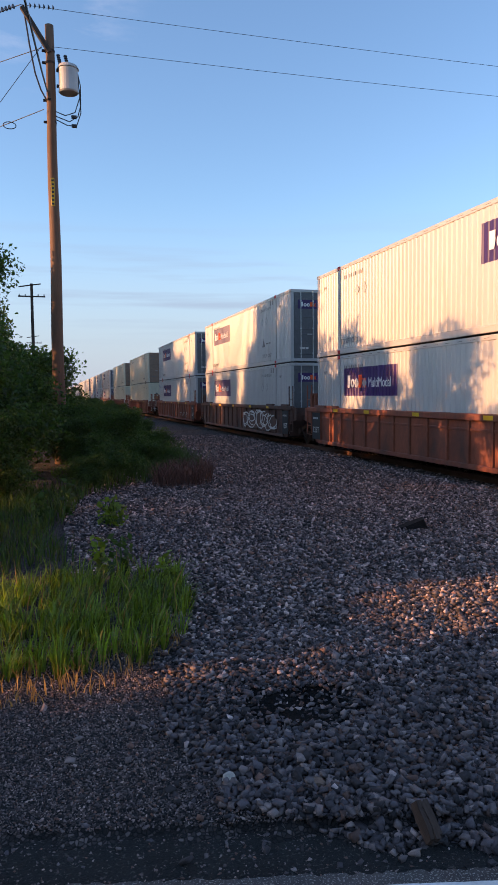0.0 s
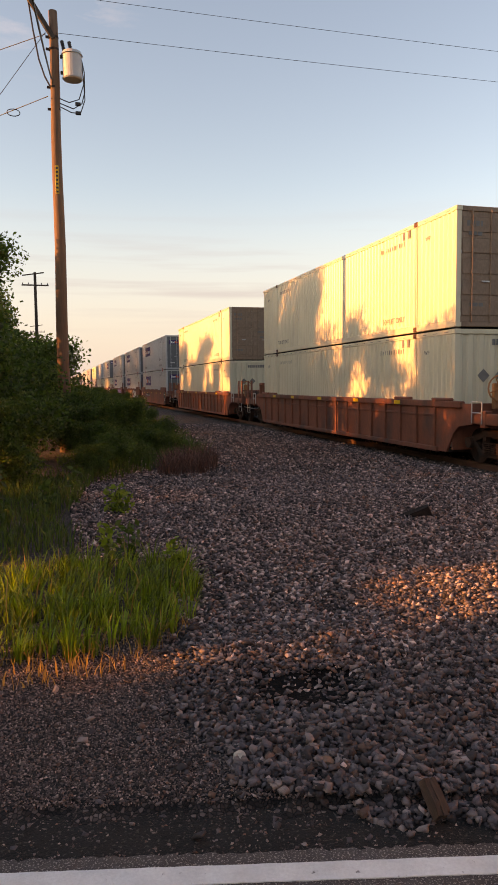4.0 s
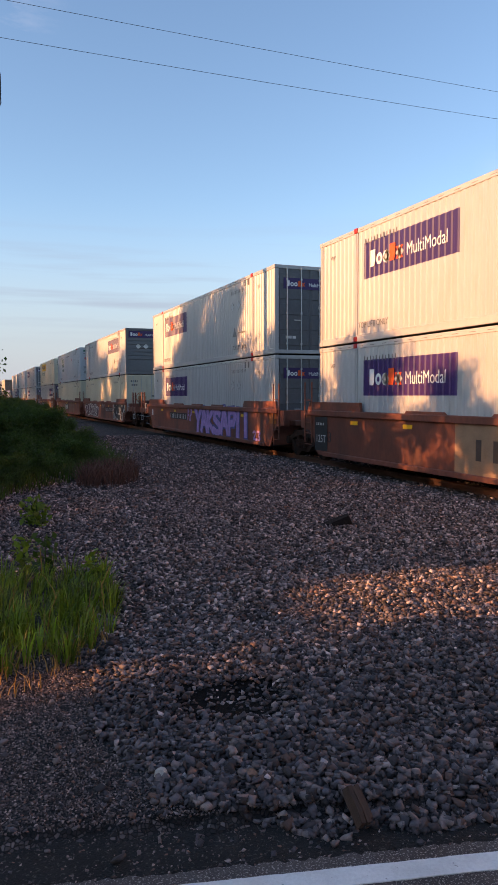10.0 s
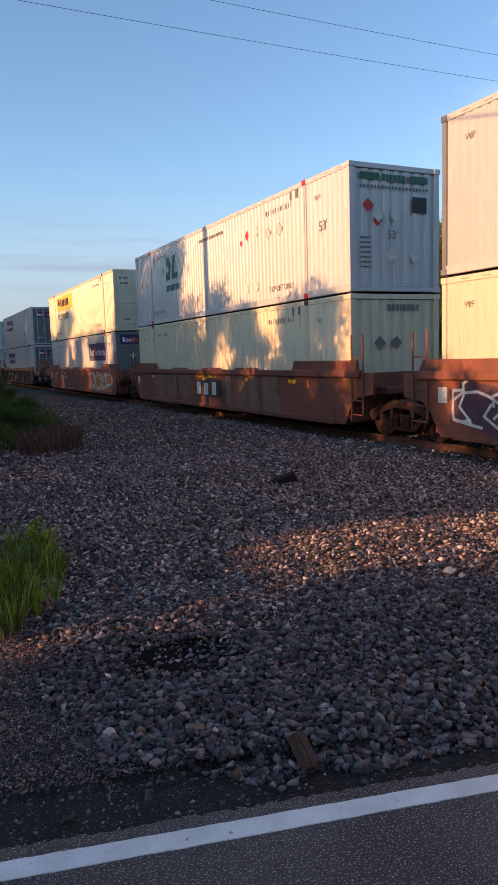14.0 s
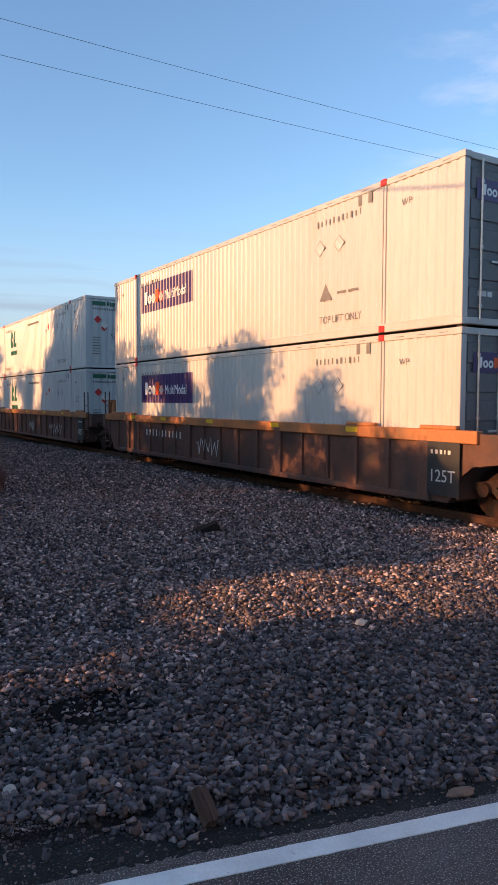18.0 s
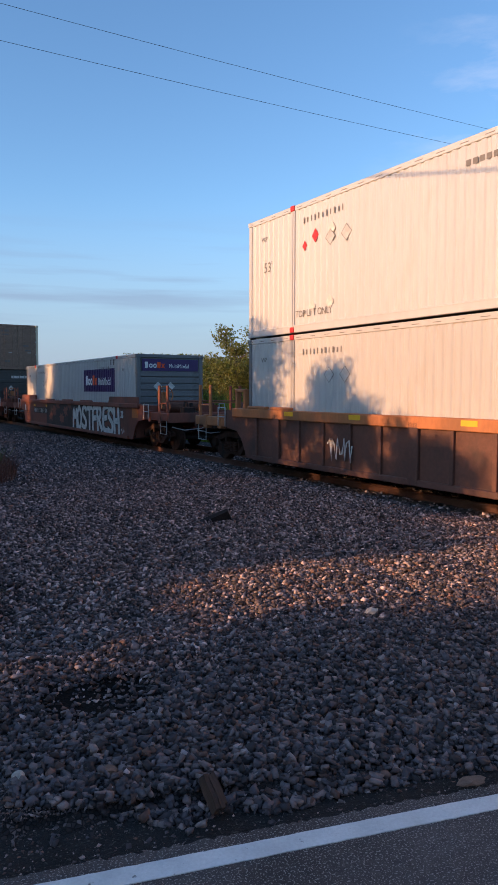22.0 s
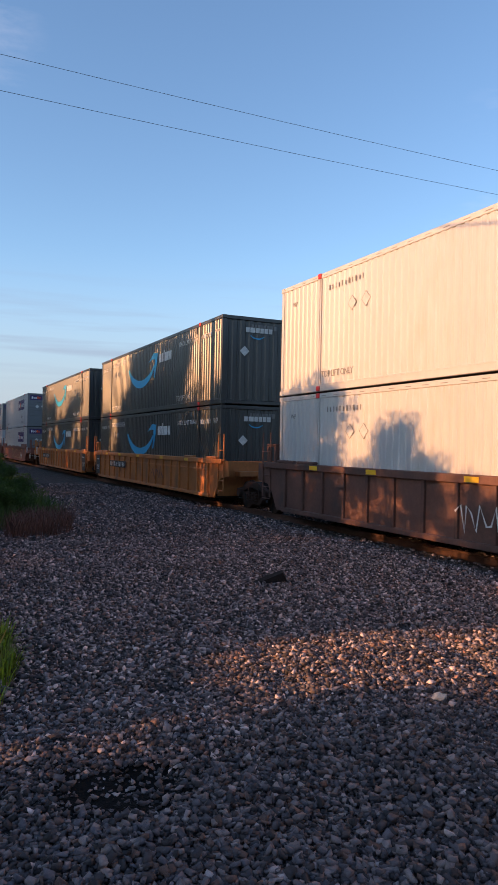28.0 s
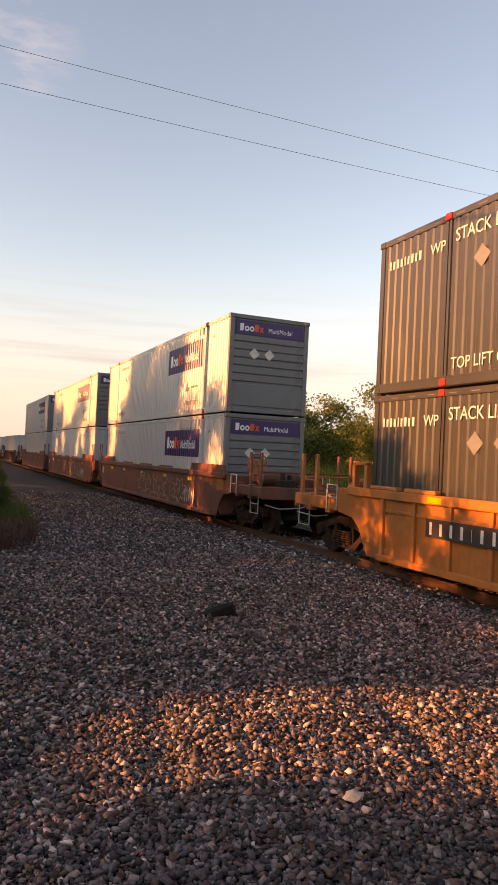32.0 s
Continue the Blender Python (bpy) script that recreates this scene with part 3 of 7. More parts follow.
GX = steps((-2500, -200, 460), (-200, -30, 34), (-30, -3, 3), (-3, 13, 0.11), (13, 40, 3), (40, 200, 32), (200, 2500, 460))
GY = steps((-1500, -200, 260), (-200, -20, 30), (-20, 0, 2.0), (0, 12, 0.11), (12, 16, 0.25), (16, 60, 1.5), (60, 300, 20), (300, 3500, 400))
ground = thing("ground", "grey crushed-stone gravel ground beside the railway", "gravel", kind="structure", me=sheet(GX, GY, ground_z, "ground", M["gravel"]))

# asphalt road with its white edge line
def strip(a, b, z0, z1, material, name, n=40, rag=0.0, seed=1, c0=-3.0, c1=22.0):
    rnd = random.Random(seed)
    s = Shape()
    pts = []
    for i in range(n + 1):
        q = LINE0 + LDIR * (c0 + (c1 - c0) * i / n)
        e0, e1 = rnd.uniform(-rag, rag), rnd.uniform(-rag, rag)
        pts.append((q + LNOR * (a + e0), q + LNOR * (b + e1)))
    vs = [(p.x, p.y, z) for z in (z0, z1) for pr in pts for p in pr]
    k = 2 * (n + 1)
    fs = []
    for i in range(n):
        q = 2 * i
        fs += [(k + q, k + q + 2, k + q + 3, k + q + 1), (q, q + 1, q + 3, q + 2), (q, q + 2, k + q + 2, k + q), (q + 1, k + q + 1, k + q + 3, q + 3)]
    fs += [(0, k, k + 1, 1), (k - 2, k - 1, 2 * k - 1, 2 * k - 2)]
    return s.add(vs, fs).mesh(name, material)


road = thing("road", "dark worn asphalt road surface", "road", kind="structure", me=strip(-7.5, 0.14, GZ - 0.12, GZ + 0.004, M["asphalt"], "road", 900, 0.012, 4, -12, 8.6))
edge_line = thing("edge_line", "worn white painted line along the road's edge", "road marking", kind="structure", me=strip(-0.055, 0.055, GZ + 0.002, GZ + 0.009, M["linepaint"], "edge_line", 500, 0.002, 5, -12, 8.4))
dirt = thing("verge_dirt", "strip of dark damp dirt beside the asphalt", "dirt", kind="structure", me=strip(0.10, 0.78, GZ - 0.1, GZ - 0.024, M["dirt"], "verge_dirt", 900, 0.10, 6, -4, 8.0))

# rails and ties
rail_prof = [(-0.075, -0.18), (0.075, -0.18), (0.075, -0.165), (0.012, -0.145), (0.012, -0.045), (0.036, -0.035), (0.036, -0.006), (0.028, 0), (-0.028, 0), (-0.036, -0.006), (-0.036, -0.035), (-0.012, -0.045), (-0.012, -0.145), (-0.075, -0.165)]


def rail_mesh():
    n = len(rail_prof)
    v = [(x, y, z) for y in (-60, 700) for x, z in rail_prof]
    f = [(i, (i + 1) % n, n + (i + 1) % n, n + i) for i in range(n)] + [tuple(range(n)), tuple(range(n, 2 * n))]
    return Shape().add(v, f).mesh("rail", M["railrust"])


track = thing("railway_track", "rusty steel rails on dark timber ties", "railway track", kind="structure")
RM = rail_mesh()
for x in (-0.755, 0.755):
    part("rail", RM, track, (XT + x, 0, 0))
TM = Shape().box(-1.3, 1.3, -0.11, 0.11, -0.30, -0.155, 0.012).mesh("tie", M["tie"])
for i in range(120):
    part("tie", TM, track, (XT, -8 + i * 0.52, 0))
far_ties = Shape()
for i in range(500):
    far_ties.box(XT - 1.3, XT + 1.3, 54.4 + i * 0.52 - 0.11, 54.4 + i * 0.52 + 0.11, -0.3, -0.155)
tagged(part("far_ties", far_ties.mesh("far_ties", M["tie"]), track), kind="stuff")

# ---- containers ----
CL, CH, CW = 16.15, 2.896, 1.295     # length, height, half width
GAPZ = 0.36                          # floor of a well
POST = 1.98                          # from each end to a lifting post


def ripple(y0, y1, z0, z1, x, material, pitch=0.215, deep=0.021, off=0.0, horizontal=False):
    """A corrugated steel sheet facing -x (flat outer faces, sloped flanks, recessed valleys)."""
    def prof(t):
        t = (t / pitch) % 1.0
        if t < 0.42: return 0.0
        if t < 0.56: return deep * (t - 0.42) / 0.14
        if t < 0.86: return deep
        return deep * (1 - (t - 0.86) / 0.14)
    cuts = sorted({y0, y1, *[q for k in range(int(y0 / pitch) - 1, int(y1 / pitch) + 2) for c in (0.0, 0.42, 0.56, 0.86) if y0 < (q := (k + c) * pitch) < y1]})
    v, f = [], []
    for y in cuts:
        d = x + prof(y) - off
        v += [(d, y, z0), (d, y, z1)]
    for i in range(len(cuts) - 1):
        f.append((2 * i, 2 * i + 1, 2 * i + 3, 2 * i + 2))
    return v, f


def ripple_mesh(y0, y1, z0, z1, x, material, off=0.0, thick=True):
    v, f = ripple(y0, y1, z0, z1, x, material, off=off, deep=0.021)
    s = Shape().add(v, f)
    if thick:
        s.box(x + 0.040, x + 0.055, y0, y1, z0, z1)
    return raw("sheet", s.v, s.f, M[material])


def nose_mesh(material, horizontal):
    """The closed end of a container: flat behind ribs across, or corrugated upright."""
    s = Shape()
    if horizontal:
        s.box(-1.2, 1.2, 0.05, 0.09, 0.12, 2.80)
    else:
        v, f = ripple(-1.2, 1.2, 0.14, 2.76, 0.03, material, pitch=0.30, deep=0.04)
        s.add([(y, x, z) for x, y, z in v], f)
        s.box(-1.2, 1.2, 0.08, 0.10, 0.14, 2.76)
    return s.mesh("nose", M[material])


def nose_ribs(box, material):
    rib = cached(("noserib", material), lambda: Shape().box(-1.17, 1.17, 0.010, 0.05, 0, 0.20, 0.02).mesh("nose_rib", M[material]))
    for i in range(6):
        part("nose_rib", rib, box, (0, 0, 0.92 + i * 0.235))
    low = cached(("noselow", material), lambda: Shape().box(-1.17, 1.17, 0.02, 0.05, 0.2, 0.85, 0.01).mesh("kick_plate", M[material]))
    part("kick_plate", low, box)


def container_base(key, side, end, frame_mat):
    """Meshes that containers of one kind share."""
    def make():
        k = {}
        k["side_sheet"] = [(ripple_mesh(a, b, 0.17, 2.78, -CW + 0.012, side), (0, 0, 0)) for a, b in ((0.12, POST - 0.07), (POST + 0.07, CL - POST - 0.07), (CL - POST + 0.07, CL - 0.12))]
        k["far_side"] = Shape().box(CW - 0.05, CW - 0.01, 0.1, CL - 0.1, 0.15, 2.8).mesh("far_side", M[side])
        k["roof"] = Shape().box(-CW + 0.06, CW - 0.06, 0.06, CL - 0.06, 2.84, 2.872).mesh("roof", M["roof"])
        k["under"] = Shape().box(-CW + 0.06, CW - 0.06, 0.06, CL - 0.06, 0.03, 0.12).mesh("underside", M["dark"])
        k["post"] = Shape().box(-0.07, 0.07, -0.06, 0.06, 0.12, 2.80, 0.008).mesh("corner_post", M[frame_mat])
        k["lift"] = Shape().box(-CW - 0.002, -CW + 0.05, -0.068, -0.012, 0.14, 2.8, 0.006).box(-CW - 0.002, -CW + 0.05, 0.012, 0.068, 0.14, 2.8, 0.006).box(-CW + 0.022, -CW + 0.06, -0.07, 0.07, 0.14, 2.8).mesh("lift_post", M[side])
        k["rail"] = Shape().box(-0.045, 0.045, 0.1, CL - 0.1, -0.06, 0.06, 0.01).mesh("side_rail", M[side])
        k["brail"] = Shape().box(-0.045, 0.045, 0.1, CL - 0.1, -0.085, 0.085, 0.01).box(-0.051, -0.04, 0.1, CL - 0.1, 0.06, 0.068).mesh("side_rail", M[side])
        cut = Shape()
        for i in range(30):
            cut.box(-0.0475, -0.04, 0.3 + i * 0.54, 0.3 + i * 0.54 + 0.2, -0.012, 0.0)
        k["slots"] = cut.mesh("roof_slotting", M["paintgrey"])
        k["cross"] = Shape().box(-1.2, 1.2, -0.05, 0.05, -0.06, 0.06, 0.01).mesh("end_beam", M[frame_mat])
        k["casting"] = Shape().box(-0.09, 0.09, -0.08, 0.08, -0.06, 0.06, 0.014).mesh("corner_casting", M[frame_mat])
        k["redcast"] = Shape().box(-0.03, 0.05, -0.075, 0.075, -0.06, 0.062, 0.012).mesh("lift_casting", M["paintred" if side != "cream" else "railrust"])
        return k
    return cached(("base", key), make)


def door_mesh(material):
    return Shape().box(-0.585, 0.585, 0.035, 0.085, 0.13, 2.79, 0.008).mesh("door", M[material])


def door_panel_mesh(material):
    return Shape().box(-0.52, 0.52, 0.018, 0.035, 0, 0.36, 0.012).mesh("door_panel", M[material])


BARM = Shape().tube((0, 0, 0.10), (0, 0, 2.82), 0.019, n=8).box(-0.03, 0.03, -0.02, 0.04, 0.3, 0.36).box(-0.03, 0.03, -0.02, 0.04, 1.3, 1.36).box(-0.03, 0.03, -0.02, 0.04, 2.4, 2.46).mesh("lock_bar", M["bar"])
BARM_RUSTY = BARM.copy()
BARM_RUSTY.materials[0] = M["dirtydoor"]
HANDLEM = Shape().box(-0.2, 0.02, -0.018, 0.006, -0.02, 0.02, 0.005).mesh("lock_handle", M["bar"])
HINGEM = Shape().box(-0.05, 0.03, -0.02, 0.03, -0.05, 0.05, 0.008).mesh("hinge", M["bar"])
DIAMOND = [(0, -0.19), (0.19, 0), (0, 0.19), (-0.19, 0)]
SMILE = []
for i in range(15):
    a = radians(-152 + i * 8.6)
    SMILE.append((2.3 * math.cos(a), 2.3 * math.sin(a) + 1.4))
for i in range(15):
    a = radians(-31.6 - i * 8.6)
    w = 0.38 * math.sin(math.pi * (14 - i * 0.86 + 0.0) / 15.5)
    SMILE.append(((2.3 - abs(w)) * math.cos(a), (2.3 - abs(w)) * math.sin(a) + 1.4 + abs(w) * 0.15))
ARROW = [(1.35, 0.55), (2.0, 0.95), (2.55, 0.9), (2.45, 0.3), (2.2, -0.35), (2.05, -0.3), (2.2, 0.3), (2.2, 0.62), (1.9, 0.66)]


SMALL = ("code_mark", "number_mark", "warning_mark", "sign_mark", "web_mark", "door_notice", "slot_mark")


def side_put(box, name, me, y, z, off=0.004, label=""):
    """A flat mesh on the near side; y is where it starts, reading towards the front."""
    ob = part(name, me, box, Matrix.Translation((-CW + 0.012 - off, y, z)) @ SIDE, label)
    return tagged(ob, label, kind="stuff") if name in SMALL else ob


def front_put(box, name, me, x, z, off=0.006, label="", y=0.02):
    ob = part(name, me, box, Matrix.Translation((x, y - off, z)) @ FRONT, label)
    return tagged(ob, label, kind="stuff") if name in SMALL else ob


def shape_ring(w, h, material, hole=0.45, at=0.0):
    """A plain oval ring, its lower edge at 0."""
    def make():
        n, v, f = 16, [], []
        for i in range(n):
            a = 6.2832 * i / n
            for k in (1, hole):
                for z in (-0.001, 0.0015):
                    v.append((at + w / 2 + w / 2 * k * math.cos(a), h / 2 + h / 2 * k * math.sin(a), z))
        for i in range(n):
            p, q = 4 * i, 4 * ((i + 1) % n)
            f += [(p + 1, q + 1, q + 3, p + 3), (p, p + 2, q + 2, q), (p, q, q + 1, p + 1), (p + 2, p + 3, q + 3, q + 2)]
        return raw("ring", v, f, M[material])
    return cached(("ring", w, h, material, hole), make)


def shape_slab(w, h, material):
    """A plain block with one slanted corner."""
    return flat([(0, 0), (w * 0.8, 0), (w, h * 0.35), (w, h), (0, h)], material)


def shape_bow(w, h, material):
    """A plain bow of two slants."""
    return flat([(0, 0), (0.32 * w, 0), (0.5 * w, 0.3 * h), (0.68 * w, 0), (w, 0), (0.67 * w, 0.5 * h), (w, h), (0.68 * w, h), (0.5 * w, 0.7 * h), (0.32 * w, h), (0, h), (0.33 * w, 0.5 * h)], material)


def emblem(p, place, s):
    """Five plain shapes in white and orange."""
    part("white_block", shape_slab(0.22 * s, 0.40 * s, "paintwhite"), p, place(0.0))
    part("white_ring", shape_ring(0.27 * s, 0.29 * s, "paintwhite"), p, place(0.27 * s))
    part("white_ring", shape_ring(0.27 * s, 0.29 * s, "paintwhite"), p, place(0.56 * s))
    part("orange_block", shape_slab(0.24 * s, 0.40 * s, "paintorange"), p, place(0.86 * s))
    part("orange_bow", shape_bow(0.29 * s, 0.29 * s, "paintorange"), p, place(1.13 * s))


def purple_logo(box, y, z, w=3.72, h=0.90):
    """A purple panel over the corrugation with blocks for the mark; y is its rear edge."""
    me = cached(("plum", round(w, 2), h, round(y, 2), z), lambda: ripple_mesh(y - w, y, z, z + h, -CW + 0.012, "plum", 0.003, False))
    p = part("logo_panel", me, box, None, "purple panel with white and orange lettering blocks")
    emblem(p, lambda d: Matrix.Translation((-CW + 0.006, y - 0.30 - d, z + 0.26)) @ SIDE, 1.0)
    part("lettering", lettering("MultiModal", 0.42, "paintwhite", 0.80), p, Matrix.Translation((-CW + 0.006, y - 1.85, z + 0.27)) @ SIDE)
    return p


def front_logo(box, z, w=1.95, h=0.36, x=-0.98):
    p = front_put(box, "logo_panel", flat([(0, 0), (w, 0), (w, h), (0, h)], "plum"), x, z, 0.012, "purple panel with white lettering blocks")
    emblem(p, lambda d: Matrix.Translation((0.12 + d, h * 0.24, 0.004)), h * 1.3)
    part("lettering", lettering("MultiModal", h * 0.48, "paintwhite", 0.88), p, (w * 0.47, h * 0.27, 0.004))


def fittings(box, style, top, seed):
    """Small lettering, codes and placards on the near side."""
    rnd = random.Random(seed)
    ink = "spraywhite" if style == "slate" else "paintgrey"
    side_put(box, "stencil", lettering("WP", 0.17 if style != "slate" else 0.26, ink), 1.5 if style != "slate" else 0.65, 2.30)
    side_put(box, "stencil", lettering("WP", 0.17 if style != "slate" else 0.26, ink), CL - 0.6 if style != "slate" else CL - 1.5, 2.30)
    if style == "slate":
        short = marks((0.045, 0.06, 0.05, 0.06, 0.03, 0.05, 0.06, 0.05, 0.06), 0.16, 0.06, ink, (1, 0.9))
        side_put(box, "code_mark", short, CL - 0.3, 2.30)
        side_put(box, "code_mark", short, 1.85, 2.30)
    else:
        thin = marks((0.035, 0.05, 0.03, 0.03, 0.05, 0.035, 0.05, 0.03, 0.05, 0.04, 0.035), 0.13, 0.10, ink, (1, 0.85, 1, 0.9))
        side_put(box, "code_mark", thin, POST + 2.1, 2.40)
        side_put(box, "code_mark", thin, CL - 2.4, 2.42)
    if style == "slate":
        side_put(box, "stencil", lettering("STACK LIMIT 3 HIGH", 0.24, ink, 0.9), POST + 2.2, 2.30)
        side_put(box, "stencil", lettering("TOP LIFT ONLY", 0.27, ink, 0.9), CL - 2.15, 0.28)
        side_put(box, "stencil", lettering("STACK LIMIT 3 HIGH", 0.30, ink, 0.9), CL - 2.15, 2.38)
        side_put(box, "stencil", lettering("TOP LIFT ONLY", 0.27, ink, 0.9), POST + 2.4, 0.28)
        for y in (CL - 2.8, CL - 3.4):
            side_put(box, "placard", flat(DIAMOND, "paintgrey" if rnd.random() < 0.3 else "nose"), y, 2.0)
    else:
        side_put(box, "stencil", lettering("TOP LIFT ONLY", 0.22, ink, 0.9), POST + 2.0, 0.34)
        side_put(box, "stencil", lettering("TOP LIFT ONLY", 0.22, ink, 0.9), CL - 2.1, 0.34)
        for y in (POST + 1.35, POST + 2.0, CL - 3.4, CL - 3.95) if style in ("white", "cool") else ():
            side_put(box, "placard", flat([(a * 0.95, b * 0.95) for a, b in DIAMOND], "paintgrey"), y, 1.95)
            side_put(box, "placard_face", flat([(a * 0.85, b * 0.85) for a, b in DIAMOND], "roof"), y, 1.95, 0.006)
        if style == "white":
            side_put(box, "triangle_sign", flat([(0, 0), (0.42, 0), (0.21, 0.36)], "paintgrey"), POST + 2.0, 0.82)
            side_put(box, "sign_mark", marks((0.3, 0.3), 0.05, 0.06, ink), POST + 1.4, 0.92)
    for y in (POST + 0.75, POST + 0.45):
        side_put(box, "slot_mark", marks((0.11,), 0.24, 0.0, "paintgrey"), y, 2.56)


def container(style, front, label, m, group, seed, logo=None):
    """One 53-foot container; its origin is the middle of its front lower edge."""
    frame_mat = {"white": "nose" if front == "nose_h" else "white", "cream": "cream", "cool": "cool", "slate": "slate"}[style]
    k = container_base((style, frame_mat), style, front, frame_mat)
    box = thing("shipping_container", label, "container", m, group)
    for me, at in k["side_sheet"]:
        part("side_panel", me, box)
    part("far_side_panel", k["far_side"], box)
    part("roof", k["roof"], box)
    part("underside", k["under"], box)
    for x in (-CW + 0.07, CW - 0.07):
        for y in (0.06, CL - 0.06):
            part("corner_post", k["post"], box, (x, y, 0))
            for z in (0.06, 2.83):
                part("corner_casting", k["casting"], box, (x, y, z))
    for y in (POST, CL - POST):
        part("lift_post", k["lift"], box, (0, y, 0))
        for z in (0.07, 2.835):
            part("lift_casting", k["redcast"], box, (-CW, y, z), "red steel lifting casting" if style != "cream" else "")
    for x in (-CW + 0.045, CW - 0.045):
        part("top_rail", k["rail"], box, (x, 0, 2.83))
        part("bottom_rail", k["brail"], box, (x, 0, 0.09))
    tagged(part("roof_slotting", k["slots"], box, (-CW + 0.045, 0, 2.83)), kind="stuff")
    for y in (0.055, CL - 0.055):
        for z in (0.07, 2.83):
            rusty = front == "dirty_doors" and y < 1
            part("end_beam", cached("rusty_beam", lambda: Shape().box(-1.2, 1.2, -0.05, 0.05, -0.06, 0.06, 0.01).mesh("end_beam", M["dirtydoor"])) if rusty else k["cross"], box, (0, y, z))
    back = cached(("back", style), lambda: Shape().box(-1.22, 1.22, CL - 0.06, CL - 0.02, 0.1, 2.8).mesh("back_panel", M[style]))
    part("back_panel", back, box)
    if front in ("doors", "dirty_doors", "white_doors"):
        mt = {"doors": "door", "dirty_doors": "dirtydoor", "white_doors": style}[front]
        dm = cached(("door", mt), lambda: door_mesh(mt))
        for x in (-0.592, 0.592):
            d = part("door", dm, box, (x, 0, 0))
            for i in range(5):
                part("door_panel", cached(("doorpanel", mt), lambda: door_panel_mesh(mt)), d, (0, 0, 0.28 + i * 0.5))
            for b in (-0.26, 0.26):
                part("lock_bar", BARM if front != "dirty_doors" else BARM_RUSTY, d, (b, 0.0, 0))
            part("lock_handle", HANDLEM, d, (0.20, -0.006, 1.1))
            for z in (0.3, 1.0, 1.8, 2.5):
                part("hinge", HINGEM, d, (math.copysign(0.58, x), 0.03, z))
        for x, z in ((-0.95, 2.2), (0.3, 1.5), (0.45, 1.2), (-0.9, 0.5)):
            front_put(box, "door_notice", marks((0.22, 0.12), 0.09, 0.03, "spraywhite" if front == "doors" else "paintgrey"), x, z, 0.004)
        front_put(box, "code_mark", marks((0.09, 0.09, 0.09, 0.06), 0.13, 0.035, "paintgrey"), -1.0, 2.42, 0.004)
    else:
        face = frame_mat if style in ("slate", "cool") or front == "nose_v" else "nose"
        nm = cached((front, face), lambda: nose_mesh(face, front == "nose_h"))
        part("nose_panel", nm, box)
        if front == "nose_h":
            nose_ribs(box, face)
        for x in (-0.7, 0.0) if style != "slate" else (-0.7,):
            front_put(box, "placard", flat([(a * 0.9, b * 0.9) for a, b in DIAMOND], "spraywhite" if style != "cream" else "paintgrey"), x * 0.7, 1.75, 0.018)
        if front == "nose_v":
            front_put(box, "code_mark", marks((0.09, 0.09, 0.09, 0.05, 0.1, 0.1, 0.1, 0.1), 0.15, 0.03, "paintgrey"), -0.25, 2.5, 0.004)
    if style == "cool" and logo:
        for x, w in ((-1.0, 0.55), (0.45, 0.5)):
            front_put(box, "green_band", flat([(0, 0), (w, 0), (w, 0.16), (0, 0.16)], "paintgreen"), x, 2.52, 0.006)
        front_put(box, "logo_word", marks((0.09, 0.05, 0.09, 0.09, 0.09, 0.09), 0.15, 0.03, "paintgreen"), -0.38, 2.52, 0.006)
        front_put(box, "web_mark", marks((0.06,) * 20, 0.07, 0.04, "paintgrey"), -1.0, 2.34, 0.006)
        front_put(box, "black_box", flat([(0, 0), (0.42, 0), (0.42, 0.36), (0, 0.36)], "sprayblack"), 0.5, 1.85, 0.006)
        front_put(box, "placard", flat([(a * 0.85, b * 0.85) for a, b in DIAMOND], "paintred"), -0.78, 1.95, 0.009)
        front_put(box, "placard", flat([(a * 0.7, b * 0.7) for a, b in DIAMOND], "paintred"), -0.52, 1.62, 0.009)
        for x in (-0.12, 0.55):
            front_put(box, "placard", flat([(a * 0.95, b * 0.95) for a, b in DIAMOND], "spraywhite"), x, 0.85, 0.009)
        front_put(box, "stencil", lettering("53'", 0.28, "paintgrey"), -0.25, 1.22, 0.006)
        for i in range(7):
            front_put(box, "notice_line", marks((0.3,), 0.035, 0, "paintgrey"), -1.0, 0.55 + i * 0.11, 0.006)
    if front in ("doors",) and style == "white":
        front_logo(box, 2.12)
    if front == "nose_h" and style == "white":
        front_logo(box, 2.30, 2.2, 0.42, -1.1)
    if logo:
        kind, y = logo
        if kind == "purple":
            purple_logo(box, y, 1.55)
        elif kind == "purple_low":
            purple_logo(box, y, 0.95)
        elif kind == "green":
            p = side_put(box, "logo", flat([(0, 0), (0.42, 0), (0.60, 0.55), (0.35, 0.85), (0.12, 0.85)], "paintgreen"), y, 1.55, 0.005, "green painted mark")
            part("logo_bar", flat([(0.62, 0.0), (1.2, 0.0), (1.25, 0.2), (0.9, 0.2), (1.05, 0.85), (0.8, 0.85)], "paintgreen"), p)
            part("logo_word", marks((0.12,) * 8, 0.22, 0.045, "paintgreen"), p, (0.02, -0.42, 0))
            side_put(box, "stencil", lettering("53'", 0.34, "paintgrey"), 1.35, 1.55)
            side_put(box, "stencil", lettering("53'", 0.34, "paintgrey"), CL - 0.7, 1.55)
            side_put(box, "warning_mark", marks((0.11,) * 14, 0.10, 0.035, "paintgrey"), 9.0, 2.42)
            q = CL - 2.45 if y < 8 else 5.7
